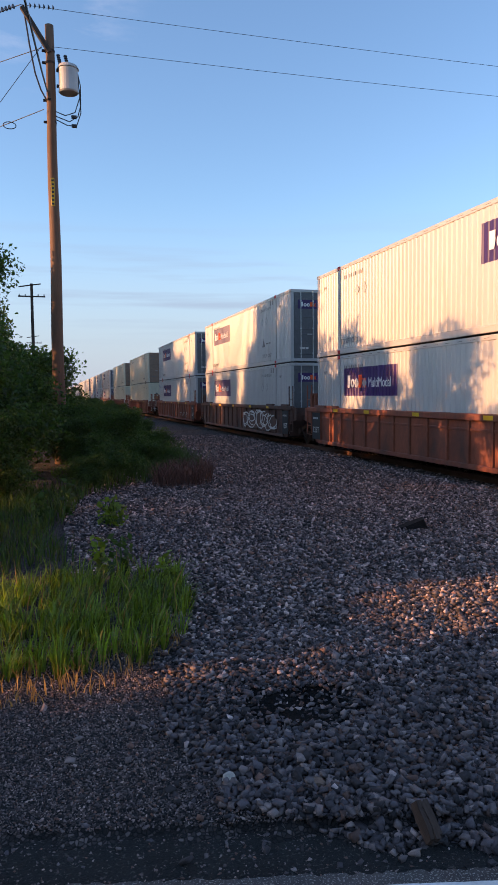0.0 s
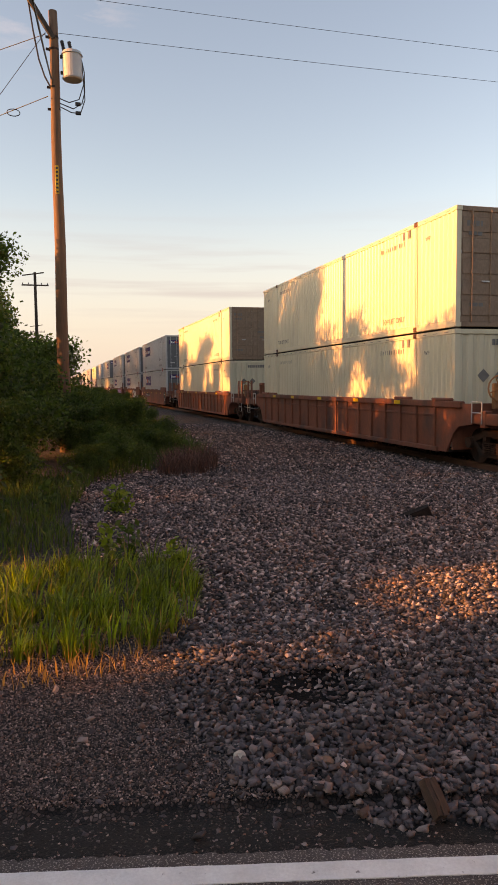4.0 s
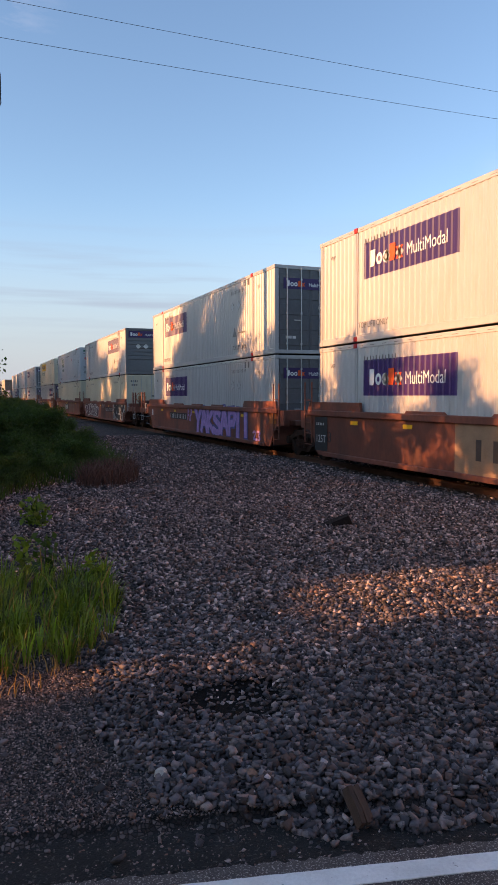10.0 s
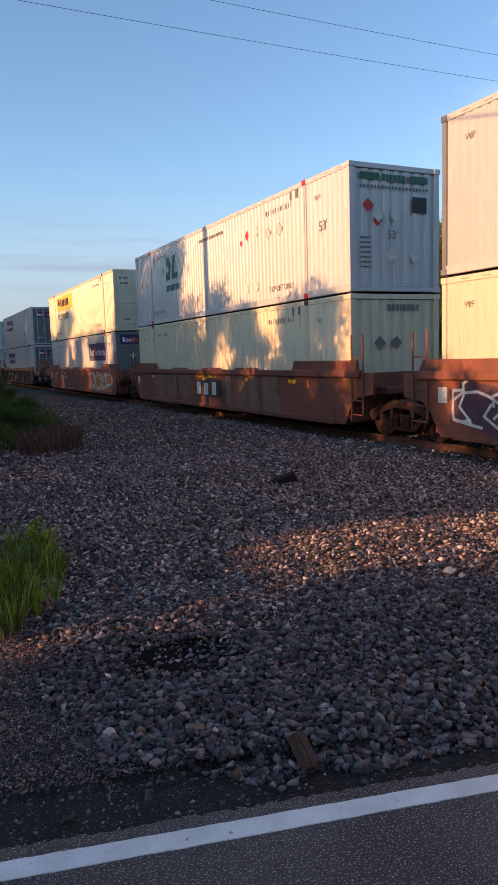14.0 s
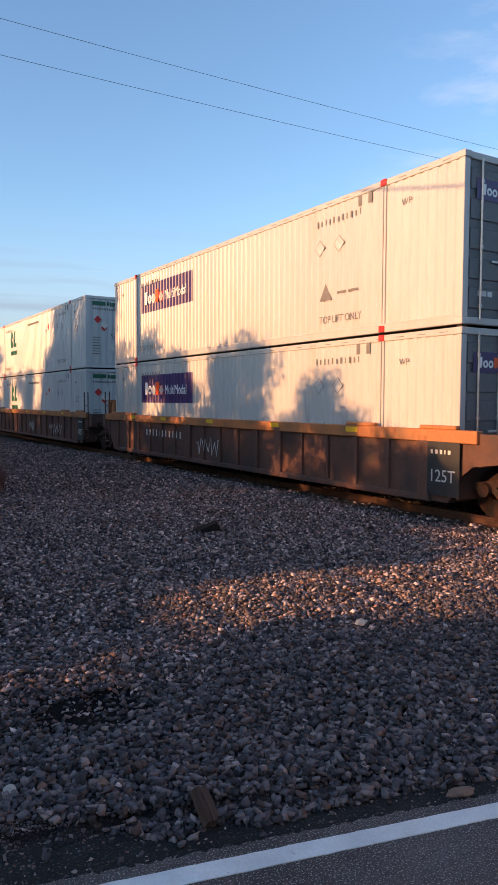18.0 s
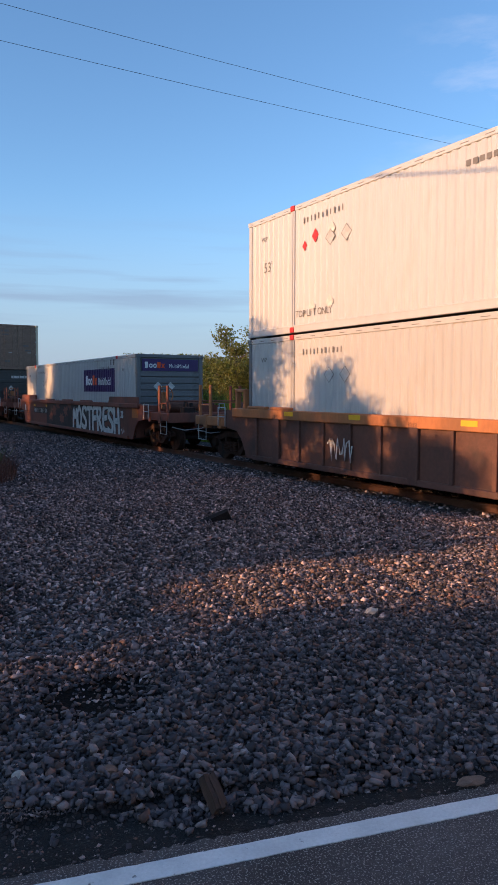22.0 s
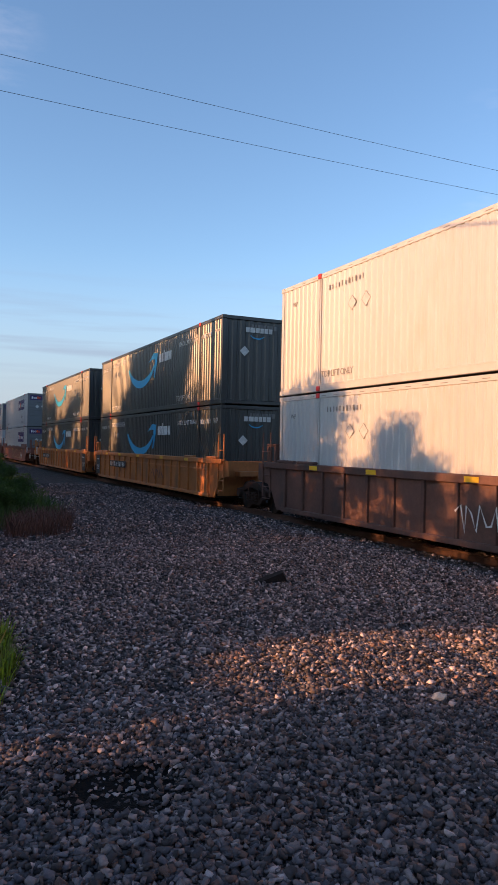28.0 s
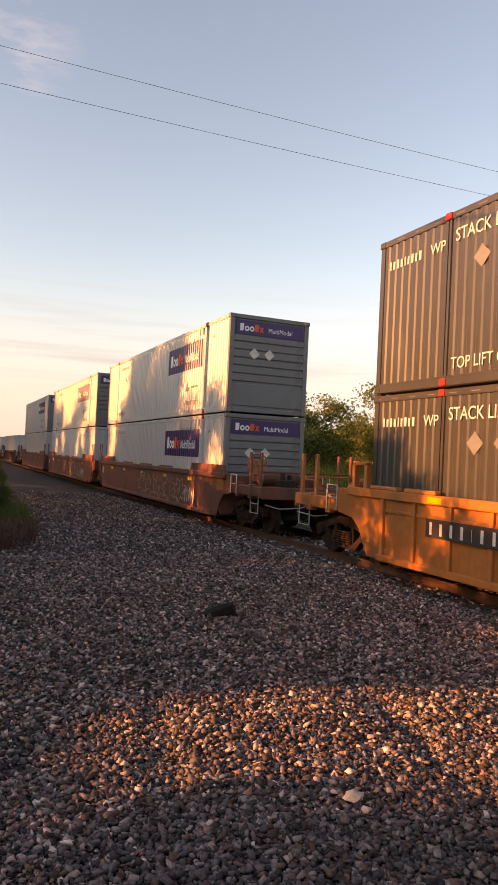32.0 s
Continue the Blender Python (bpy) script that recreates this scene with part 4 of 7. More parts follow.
            for yy, zz, sc, mt in ((q, 1.92, 0.7, "paintred"), (q - 0.4, 2.08, 0.95, "paintred"), (q - 1.0, 2.12, 1.0, "spraywhite"), (q - 0.3, 0.55, 1.0, "spraywhite"), (q - 0.95, 0.58, 1.05, "spraywhite")):
                side_put(box, "placard", flat([(a * sc * 0.7, b * sc * 0.85) for a, b in DIAMOND], mt), yy, zz)
        elif kind == "yellow":
            me = cached(("yl", y), lambda: ripple_mesh(y - 4.4, y, 1.80, 2.64, -CW + 0.012, "paintyellow", 0.003, False))
            p = part("logo_panel", me, box, None, "yellow panel with black lettering blocks")
            part("black_lettering", marks((0.18, 0.06, 0.22, 0.06, 0.28, 0.26, 0.28, 0.26), 0.42, 0.10, "paintblack"), p, Matrix.Translation((-CW + 0.006, y - 1.1, 2.02)) @ SIDE)
            part("emblem", flat([(0, 0.2), (0.6, 0), (0.75, 0.3), (0.3, 0.42)], "sprayblack"), p, Matrix.Translation((-CW + 0.006, y - 0.15, 2.04)) @ SIDE)
            side_put(box, "stencil", lettering("Intermodal", 0.74, "paintgreen", 0.98), y - 0.1, 1.24)
        elif kind == "smile":
            p = side_put(box, "smile_mark", flat([(a, b * 0.75) for a, b in SMILE], "paintblue"), y - 2.05, 1.75, 0.005, "light-blue curved smile mark")
            part("smile_arrow", flat([(a, b * 0.8) for a, b in ARROW], "paintblue"), p, (-0.25, -0.10, 0.0))
            side_put(box, "logo_word", marks((0.28, 0.17, 0.10, 0.46, 0.27), 0.46, 0.06, "spraywhite", (0.75, 0.75, 1.0, 0.75, 0.75)), y - 4.55, 1.95)
    if style == "slate":
        front_put(box, "logo_word", marks((0.13, 0.18, 0.13, 0.12, 0.13, 0.13), 0.16, 0.03, "spraywhite"), -0.45, 2.38, 0.006)
        front_put(box, "smile_mark", flat([(a * 0.13, b * 0.10) for a, b in SMILE], "paintblue"), -0.02, 2.25, 0.006)
    if seed % 2:
        lock = cached(("lock",), lambda: Shape().box(-0.06, 0.06, -0.06, 0.06, -0.045, 0.005, 0.008).mesh("twist_lock", M["dark"]))
        for x in (-CW + 0.09, CW - 0.09):
            for y in (0.08, CL - 0.08):
                part("twist_lock", lock, box, (x, y, 0))
    fittings(box, style, front, seed)
    return box


# ---- well cars ----
def sill_outline(e0, e1):
    """The side plate's outline, cut away over the wheels at each end."""
    half = [(0.12, 0.24), (-0.02, 0.46), (-0.18, 0.72), (-0.42, 0.90), (-1.0, 0.98), (-1.0, 1.45)]
    return half + [(CL - a, b) for a, b in reversed(half)]


WHEELM = Shape().tube((-0.07, 0, 0), (0.07, 0, 0), 0.42, 0.42, 24).tube((0.06, 0, 0), (0.10, 0, 0), 0.46, 0.46, 24).tube((-0.1, 0, 0), (-0.06, 0, 0), 0.13, 0.13, 12).mesh("wheel", M["truck"])
RIMM = Shape().tube((-0.078, 0, 0), (-0.066, 0, 0), 0.40, 0.34, 24).mesh("rim", M["truck"])
FRAMEM = Shape().plate([(-1.15, 0.46), (-1.15, 0.60), (-0.72, 0.68), (-0.32, 0.84), (0.32, 0.84), (0.72, 0.68), (1.15, 0.60), (1.15, 0.46), (0.70, 0.55), (0.30, 0.68), (-0.30, 0.68), (-0.70, 0.55)], -0.08, 0.06)
FRAMEM.plate([(-0.86, 0.56), (-0.46, 0.20), (0.46, 0.20), (0.86, 0.56), (0.70, 0.56), (0.38, 0.31), (-0.38, 0.31), (-0.70, 0.56)], -0.075, 0.055)
for y in (-0.34, 0.34):
    FRAMEM.box(-0.07, 0.05, y - 0.05, y + 0.05, 0.30, 0.70)
FRAMEM = FRAMEM.mesh("side_frame", M["truck"])
SPRINGM = Shape()
for i in range(4):
    for j in range(6):
        SPRINGM.tube((-0.1, -0.27 + i * 0.18, 0.30 + j * 0.045), (-0.1, -0.27 + i * 0.18, 0.325 + j * 0.045), 0.07, 0.07, 10)
SPRINGM = SPRINGM.mesh("spring", M["truck"])
CAPM = Shape().tube((-0.16, 0, 0), (-0.05, 0, 0), 0.12, 0.13, 14).mesh("bearing_cap", M["truck"])
AXLEM = Shape().tube((-0.75, 0, 0), (0.75, 0, 0), 0.08, n=10).mesh("axle", M["dark"])
BOLSTERM = Shape().box(-1.0, 1.0, -0.2, 0.2, 0.62, 0.86, 0.03).mesh("bolster", M["dark"])


def bogie(car, y):
    b = part("bogie", BOLSTERM, car, (0, y, 0), "dark cast-steel bogie")
    for s in (-1, 1):
        f = Matrix.Translation((s * 1.0, 0, 0)) @ (Matrix() if s < 0 else pose(0, 0, 0, 0, 0, 180))
        part("side_frame", FRAMEM, b, f)
        tagged(part("spring_nest", SPRINGM, b, f), kind="stuff")
        for yy in (-0.89, 0.89):
            w = Matrix.Translation((s * 0.76, yy, 0.42)) @ (Matrix() if s < 0 else pose(0, 0, 0, 0, 0, 180))
            part("wheel", WHEELM, b, w)
            part("wheel_rim", RIMM, b, w)
            part("bearing_cap", CAPM, b, Matrix.Translation((s * 1.0, yy, 0.5)) @ (Matrix() if s < 0 else pose(0, 0, 0, 0, 0, 180)))
    for yy in (-0.89, 0.89):
        part("axle", AXLEM, b, (0, yy, 0.42))


LADDERM = Shape()
for y in (-0.22, 0.22):
    LADDERM.tube((0, y, 0.55), (0, y, 2.3), 0.022, n=6)
for i in range(5):
    LADDERM.tube((0, -0.22, 0.5 + i * 0.32), (0, 0.22, 0.5 + i * 0.32), 0.014, n=6)
LADDER_V, LADDER_F = LADDERM.v, LADDERM.f


def well_car(k, style, label, m, front_joint, back_joint, gap_back):
    """One well unit. front_joint and back_joint: shared bogie (True) or coupler (False)."""
    body = {"smooth": "redbrown", "brown": "brown", "darkbrown": "darkbrown", "yellow": "darkbrown", "orange": "orange"}[style]
    chord = {"yellow": "yellow", "orange": "orange"}.get(style, body)
    car = thing("well_car", label, "well car", m, "well cars of the freight train")
    sill = cached(("sill", body), lambda: Shape().plate(sill_outline(0, 0), -0.025, 0.025).mesh("side_sill", M[body]))
    top = cached(("chord", chord), lambda: Shape().box(-0.10, 0.06, -0.55, CL + 0.55, 1.28 if chord != body else 1.34, 1.50, 0.015).mesh("top_chord", M[chord]))
    low = cached(("low", body), lambda: Shape().box(-0.09, 0.06, 0.5, CL - 0.5, 0.22, 0.34, 0.015).mesh("bottom_chord", M[body]))
    for s in (-1, 1):
        q = Matrix.Translation((s * 1.40, 0, 0)) @ (Matrix() if s < 0 else Matrix.Translation((0, CL, 0)) @ pose(0, 0, 0, 0, 0, 180))
        part("side_sill", sill, car, q)
        part("top_chord", top, car, q, "yellow painted top chord" if style == "yellow" else "")
        part("bottom_chord", low, car, q)
        if s < 0 and style != "smooth":
            rib = cached(("rib", body), lambda: Shape().box(-0.085, -0.02, -0.045, 0.045, 0.33, 1.37, 0.01).mesh("rib", M[body]))
            big = cached(("bigrib", body), lambda: Shape().box(-0.10, -0.02, -0.13, 0.13, 0.23, 1.40, 0.015).mesh("rib", M[body]))
            n = 16
            for i in range(n + 1):
                y = 0.65 + (CL - 1.3) * i / n
                part("rib", big if i % 5 == 0 and style == "yellow" else rib, car, (-1.40, y, 0))
            if style == "orange" or style == "brown":
                inner = cached(("belt", body), lambda: Shape().box(-0.05, -0.02, 0.7, CL - 0.7, 1.10, 1.16, 0.008).mesh("belt", M[body]))
                part("belt", inner, car, (-1.40, 0, 0))
        if s < 0:
            ear = cached(("ear", chord), lambda: Shape().plate([(0, 1.45), (0.05, 1.73), (2.85, 1.73), (3.0, 1.45)], -0.06, 0.02).mesh("end_plate", M[chord]))
            if style == "smooth":
                part("end_plate", ear, car, (-1.40, -0.45, 0))
                part("end_plate", ear, car, (-1.40, CL - 2.5, 0))
                for y in (4.6, 7.3, 10.2):
                    guide = cached(("guide", chord), lambda: Shape().plate([(0, 1.48), (0.1, 1.56), (1.4, 1.56), (1.5, 1.48)], -0.07, 0.02).mesh("guide", M[chord]))
                    part("guide", guide, car, (-1.40, y, 0))
            else:
                for y in (-0.1, CL - 1.1, 1.95, CL - 2.15):
                    guide = cached(("block", chord), lambda: Shape().box(-0.10, 0.04, 0, 0.85, 1.495, 1.57, 0.02).mesh("guide", M[chord]))
                    part("guide", guide, car, (-1.40, y, 0))
            if style != "smooth":
                horn = cached(("horn", chord), lambda: Shape().box(-0.08, 0.05, 0, 0.10, 1.44, 1.98, 0.015).box(-0.08, 0.05, 0.42, 0.52, 1.44, 1.98, 0.015).box(-0.08, 0.05, 0, 0.52, 1.92, 2.0, 0.015).mesh("end_guide", M[chord]))
                part("end_guide", horn, car, (-1.30, CL + 0.06, 0))
            for y in (2.6, 5.4, 8.6, 11.6, 14.0):
                tape = cached(("tape",), lambda: Shape().box(-0.002, 0.002, -0.18, 0.18, -0.05, 0.05).mesh("reflector", M["paintyellow"]))
                part("reflector", tape, car, (-1.503 if style != "smooth" else -1.428, y, 1.42 if style != "smooth" else 1.2), "yellow reflective strip")
    floor = cached(("floor",), lambda: Shape().box(-1.37, 1.37, 0.1, CL - 0.1, 0.24, 0.33).mesh("floor", M["dark"]))
    part("floor", floor, car)
    bulk = cached(("bulk", body), lambda: Shape().box(-1.372, 1.372, -0.08, -0.03, 0.30, 1.36, 0.01).mesh("bulkhead", M[body]))
    for y in (0, CL + 0.11):
        part("bulkhead", bulk, car, (0, y, 0))
    endm = cached(("end", body), lambda: Shape().box(-1.38, 1.38, -0.56, -0.48, 0.9, 1.44, 0.01).box(-1.27, 1.27, -2.78, -0.57, 1.0, 1.07, 0.015).box(-0.35, 0.35, -2.9, -0.57, 0.72, 0.99, 0.03).box(-1.40, 1.40, -2.96, -2.91, 0.93, 1.25, 0.015).mesh("end_platform", M[body]))
    shortm = cached(("endj", body), lambda: Shape().box(-1.38, 1.38, -0.56, -0.48, 0.9, 1.44, 0.01).box(-1.0, 1.0, -0.95, -0.5, 0.95, 1.12, 0.02).box(-0.4, 0.4, -1.45, -0.5, 0.75, 1.05, 0.03).mesh("end_platform", M[body]))
    flip = Matrix.Translation((0, CL, 0)) @ pose(0, 0, 0, 0, 0, 180)
    lad = cached(("lad", chord), lambda: raw("ladder", LADDER_V, LADDER_F, M[chord if style != "yellow" else "darkbrown"]))
    for joint, q, y0, sg in ((front_joint, Matrix(), 0, -1), (back_joint, flip, CL, 1)):
        part("end_platform", shortm if joint else endm, car, q)
        if joint:
            part("ladder", lad, car, (-1.45, y0 + sg * 0.45, 0))
        else:
            bogie(car, y0 + sg * 1.3)
            beam = cached(("sidebeam", chord), lambda: Shape().box(-0.07, 0.07, -2.9, -0.95, 0.98, 1.24, 0.02).box(-0.09, 0.09, -2.35, -2.15, 0.90, 1.28, 0.015).box(-0.09, 0.09, -1.5, -1.3, 0.92, 1.30, 0.015).mesh("side_beam", M[chord]))
            post = cached(("post", chord), lambda: Shape().box(-0.035, 0.035, -0.05, 0.05, 1.2, 2.12, 0.012).mesh("post", M[chord]))
            step = cached(("step",), lambda: Shape().path([(0, -0.24, 1.0), (0, -0.24, 0.56), (0, 0.24, 0.56), (0, 0.24, 1.0)], 0.014, 6).path([(0, -0.24, 0.80), (0, 0.24, 0.80)], 0.012, 6).mesh("step", M["bar"]))
            grab = cached(("grab", chord), lambda: Shape().path([(0, -0.2, 1.0), (0, -0.2, 1.5), (0, 0.2, 1.5), (0, 0.2, 1.0)], 0.016, 6).path([(0, -0.2, 1.25), (0, 0.2, 1.25)], 0.013, 6).mesh("grab_iron", M["bar"]))
            for s in (-1, 1):
                side = Matrix.Translation((s * 1.34, 0, 0)) @ q
                part("side_beam", beam, car, side)
                for yy in (2.08, 2.72):
                    part("post", post, car, (s * 1.33, y0 + sg * yy, 0))
                part("step", step, car, (s * 1.38, y0 + sg * 2.5, 0))
                part("grab_iron", grab, car, (s * 1.45, y0 + sg * 1.2, 0))
            rail = cached(("hand", chord), lambda: Shape().path([(-1.3, 0, 1.62), (1.3, 0, 1.62)], 0.02, 6).path([(-1.33, 0.02, 1.55), (-1.33, 0.62, 1.55)], 0.018, 6).path([(1.33, 0.02, 1.55), (1.33, 0.62, 1.55)], 0.018, 6).mesh("handrail", M[chord]))
            part("handrail", rail, car, (0, y0 + sg * 2.72 - (0.0 if sg < 0 else 0.64), 0))
            tank = cached(("tank",), lambda: Shape().tube((-0.75, 0, 1.42), (0.35, 0, 1.42), 0.21, 0.21, 16).tube((-0.82, 0, 1.42), (-0.75, 0, 1.42), 0.13, 0.21, 16).mesh("air_tank", M["railrust"]))
            part("air_tank", tank, car, (0, y0 + sg * 1.45, 0))
            valve = cached(("valve",), lambda: Shape().box(-0.25, 0.2, -0.16, 0.16, 1.14, 1.42, 0.03).tube((-0.1, 0, 1.42), (-0.1, 0, 1.62), 0.08, 0.06, 10).tube((0.1, 0, 1.42), (0.1, 0, 1.55), 0.06, 0.06, 10).path([(0.2, 0, 1.3), (0.5, 0.2, 1.2), (0.9, 0.1, 1.15), (1.2, -0.4, 1.12)], 0.025, 6).mesh("brake_valve", M["dark"]))
            part("brake_valve", valve, car, (-0.3, y0 + sg * 2.1, 0))
            brake = cached(("bw",), lambda: brake_wheel())
            part("brake_wheel", brake, car, (-0.55, y0 + sg * 0.75, 1.80))
            coup = cached(("coup",), lambda: Shape().box(-0.09, 0.09, 0, 0.32, -0.09, 0.09, 0.02).box(-0.17, 0.15, 0.26, 0.52, -0.14, 0.14, 0.05).box(0.05, 0.17, 0.45, 0.66, -0.13, 0.13, 0.04).mesh("coupler", M["truck"]))
            part("coupler", coup, car, Matrix.Translation((0, y0 + sg * 2.9, 0.86)) @ (Matrix() if sg > 0 else pose(0, 0, 0, 0, 0, 180)))
            hose = cached(("hose",), lambda: Shape().path([(0.35, 0, 0.8), (0.4, 0.2, 0.5), (0.38, 0.4, 0.40), (0.3, 0.55, 0.5)], 0.025, 6).mesh("air_hose", M["sprayblack"]))
            part("air_hose", hose, car, Matrix.Translation((0, y0 + sg * 2.9, 0)) @ (Matrix() if sg > 0 else pose(0, 0, 0, 0, 0, 180)))
            lever = cached(("lever",), lambda: Shape().path([(-1.3, 0, 0.80), (-0.9, -0.06, 0.70), (-0.3, -0.05, 0.74), (-0.1, 0, 0.8)], 0.014, 6).mesh("uncoupling_lever", M["bar"]))
            part("uncoupling_lever", lever, car, (0, y0 + sg * 2.98, 0))
        if joint and sg > 0:
            bogie(car, CL + gap_back / 2)
    return car


def brake_wheel():
    s = Shape()
    n = 18
    ring = [(0.30 * math.cos(6.2832 * i / n), 0, 0.30 * math.sin(6.2832 * i / n)) for i in range(n + 1)]
    s.path(ring, 0.022, 6)
    for i in range(4):
        a = 0.4 + i * math.pi / 2
        s.tube((0, 0, 0), (0.3 * math.cos(a), 0, 0.3 * math.sin(a)), 0.014, n=5)
    s.box(-0.12, 0.12, 0.02, 0.14, -0.5, 0.12, 0.02)
    return s.mesh("brake_wheel", M["yellow"])


def sill_put(car, name, me, y, z, style, label="", off=0.0):
    ob = part(name, me, car, Matrix.Translation(((-1.429 if style == "smooth" else -1.49) - off, y, z)) @ SIDE, label)
    return tagged(ob, label, kind="stuff") if name in SMALL else ob


def blob(seed, w, h, spikes):
    """An uneven closed outline about w by h, rounded or pointed."""
    r = random.Random(seed)
    n = 15
    out = []
    for i in range(n):
        a = 6.2832 * i / n
        k = r.uniform(0.72, 1.12) if not spikes else (1.2 if i % 2 else r.uniform(0.35, 0.8))
        out.append((w / 2 + 0.5 * w * k * math.cos(a), h / 2 + 0.5 * min(h, h * k) * math.sin(a)))
    return out


def spray(car, y, z, w, h, n, under, over, seed, style="smooth", spikes=False):
    """Spray-painted shapes in a row: an outer colour, and an inner one with dark cuts."""
    step = w / n
    for i in range(n):
        k = seed * 10 + i
        o = sill_put(car, "spray_shape", flat(blob(k, step * 1.25, h, spikes), under), y - i * step + 0.1 * step, z, style, "", 0.0)
        part("spray_fill", flat([(a * 0.78 + step * 0.13, b * 0.80 + h * 0.10) for a, b in blob(k, step * 1.25, h, spikes)], over), o, (0, 0, 0.002))
        r = random.Random(k + 5)
        for j in range(2):
            x0, z0 = step * r.uniform(0.25, 0.75), h * r.uniform(0.25, 0.6)
            part("spray_cut", flat([(x0, z0), (x0 + 0.07, z0 - 0.02), (x0 + r.uniform(0.0, 0.16), z0 + h * 0.26), (x0 - 0.05, z0 + h * 0.22)], under), o, (0, 0, 0.004))


def scribble(car, y, z, w, h, material, seed, style="smooth", width=0.035, loops=9):
    """A looping sprayed line."""
    r = random.Random(seed)
    pts = [(w * (i + r.uniform(-0.4, 0.4)) / (loops * 3), h * (0.5 + 0.5 * math.sin(i * 2.3 + r.uniform(-0.5, 0.5)))) for i in range(loops * 3)]
    v, f = [], []
    for i, (a, b) in enumerate(pts):
        p, q = pts[max(0, i - 1)], pts[min(len(pts) - 1, i + 1)]
        d = Vector((q[0] - p[0], q[1] - p[1])).normalized()
        v += [(a - d.y * width, b + d.x * width, 0.002), (a + d.y * width, b - d.x * width, 0.002)]
        if i:
            f.append((2 * i - 2, 2 * i - 1, 2 * i + 1, 2 * i))
    sill_put(car, "spray_line", raw("spray_line", v, f, M[material]), y, z, style)


def number_plate_marks(car, y, z, style, plate=True):
    if plate:
        sill_put(car, "number_ground", flat([(0, 0), (2.85, 0), (2.85, 0.30), (0, 0.30)], "camobrown"), y, z, style)
    sill_put(car, "number_mark", marks((0.06,) * 4 + (0.006,) + (0.06,) * 6, 0.20, 0.19, "spraywhite", (1, 0.95, 1)), y - 0.10, z + 0.045, style, "", 0.003)


# ---- the train ----
FRONTS = [8.07, 27.21, 46.59, 69.98, 92.78, 115.55, 134.76, 154.13, 177.39, 196.60, 216.36, 239.98, 259.42, 279.16, 303.08, 326.96, 350.49, 370.75, 389.9, 413.8, 433.0, 452.2, 475.6, 498.5, 521.5, 544.5, 567.5, 590.5]
SPEED = (13.94585, -0.761259, 0.0662939, 0.0284942, -0.0078633)
W_GREY = "pale grey-white ribbed steel container with purple logo panel"
W_LOW = "pale grey-white ribbed steel container, lower of a stack"
W_PLAIN = "plain silver-grey ribbed steel container"
CREAM = "plain cream-white ribbed steel container"
GREENC = "white ribbed steel container with green logo"
SLATEC = "dark slate-blue ribbed container with a blue smile mark"
RED, BRN, DRK = "rusty red-brown smooth-sided well car", "brown ribbed-side well car", "dark brown ribbed-side well car"
YEL, ORG = "dark ribbed-side well car with a yellow top chord", "orange ribbed-side well car"
P1, P2 = 13.78, 6.05
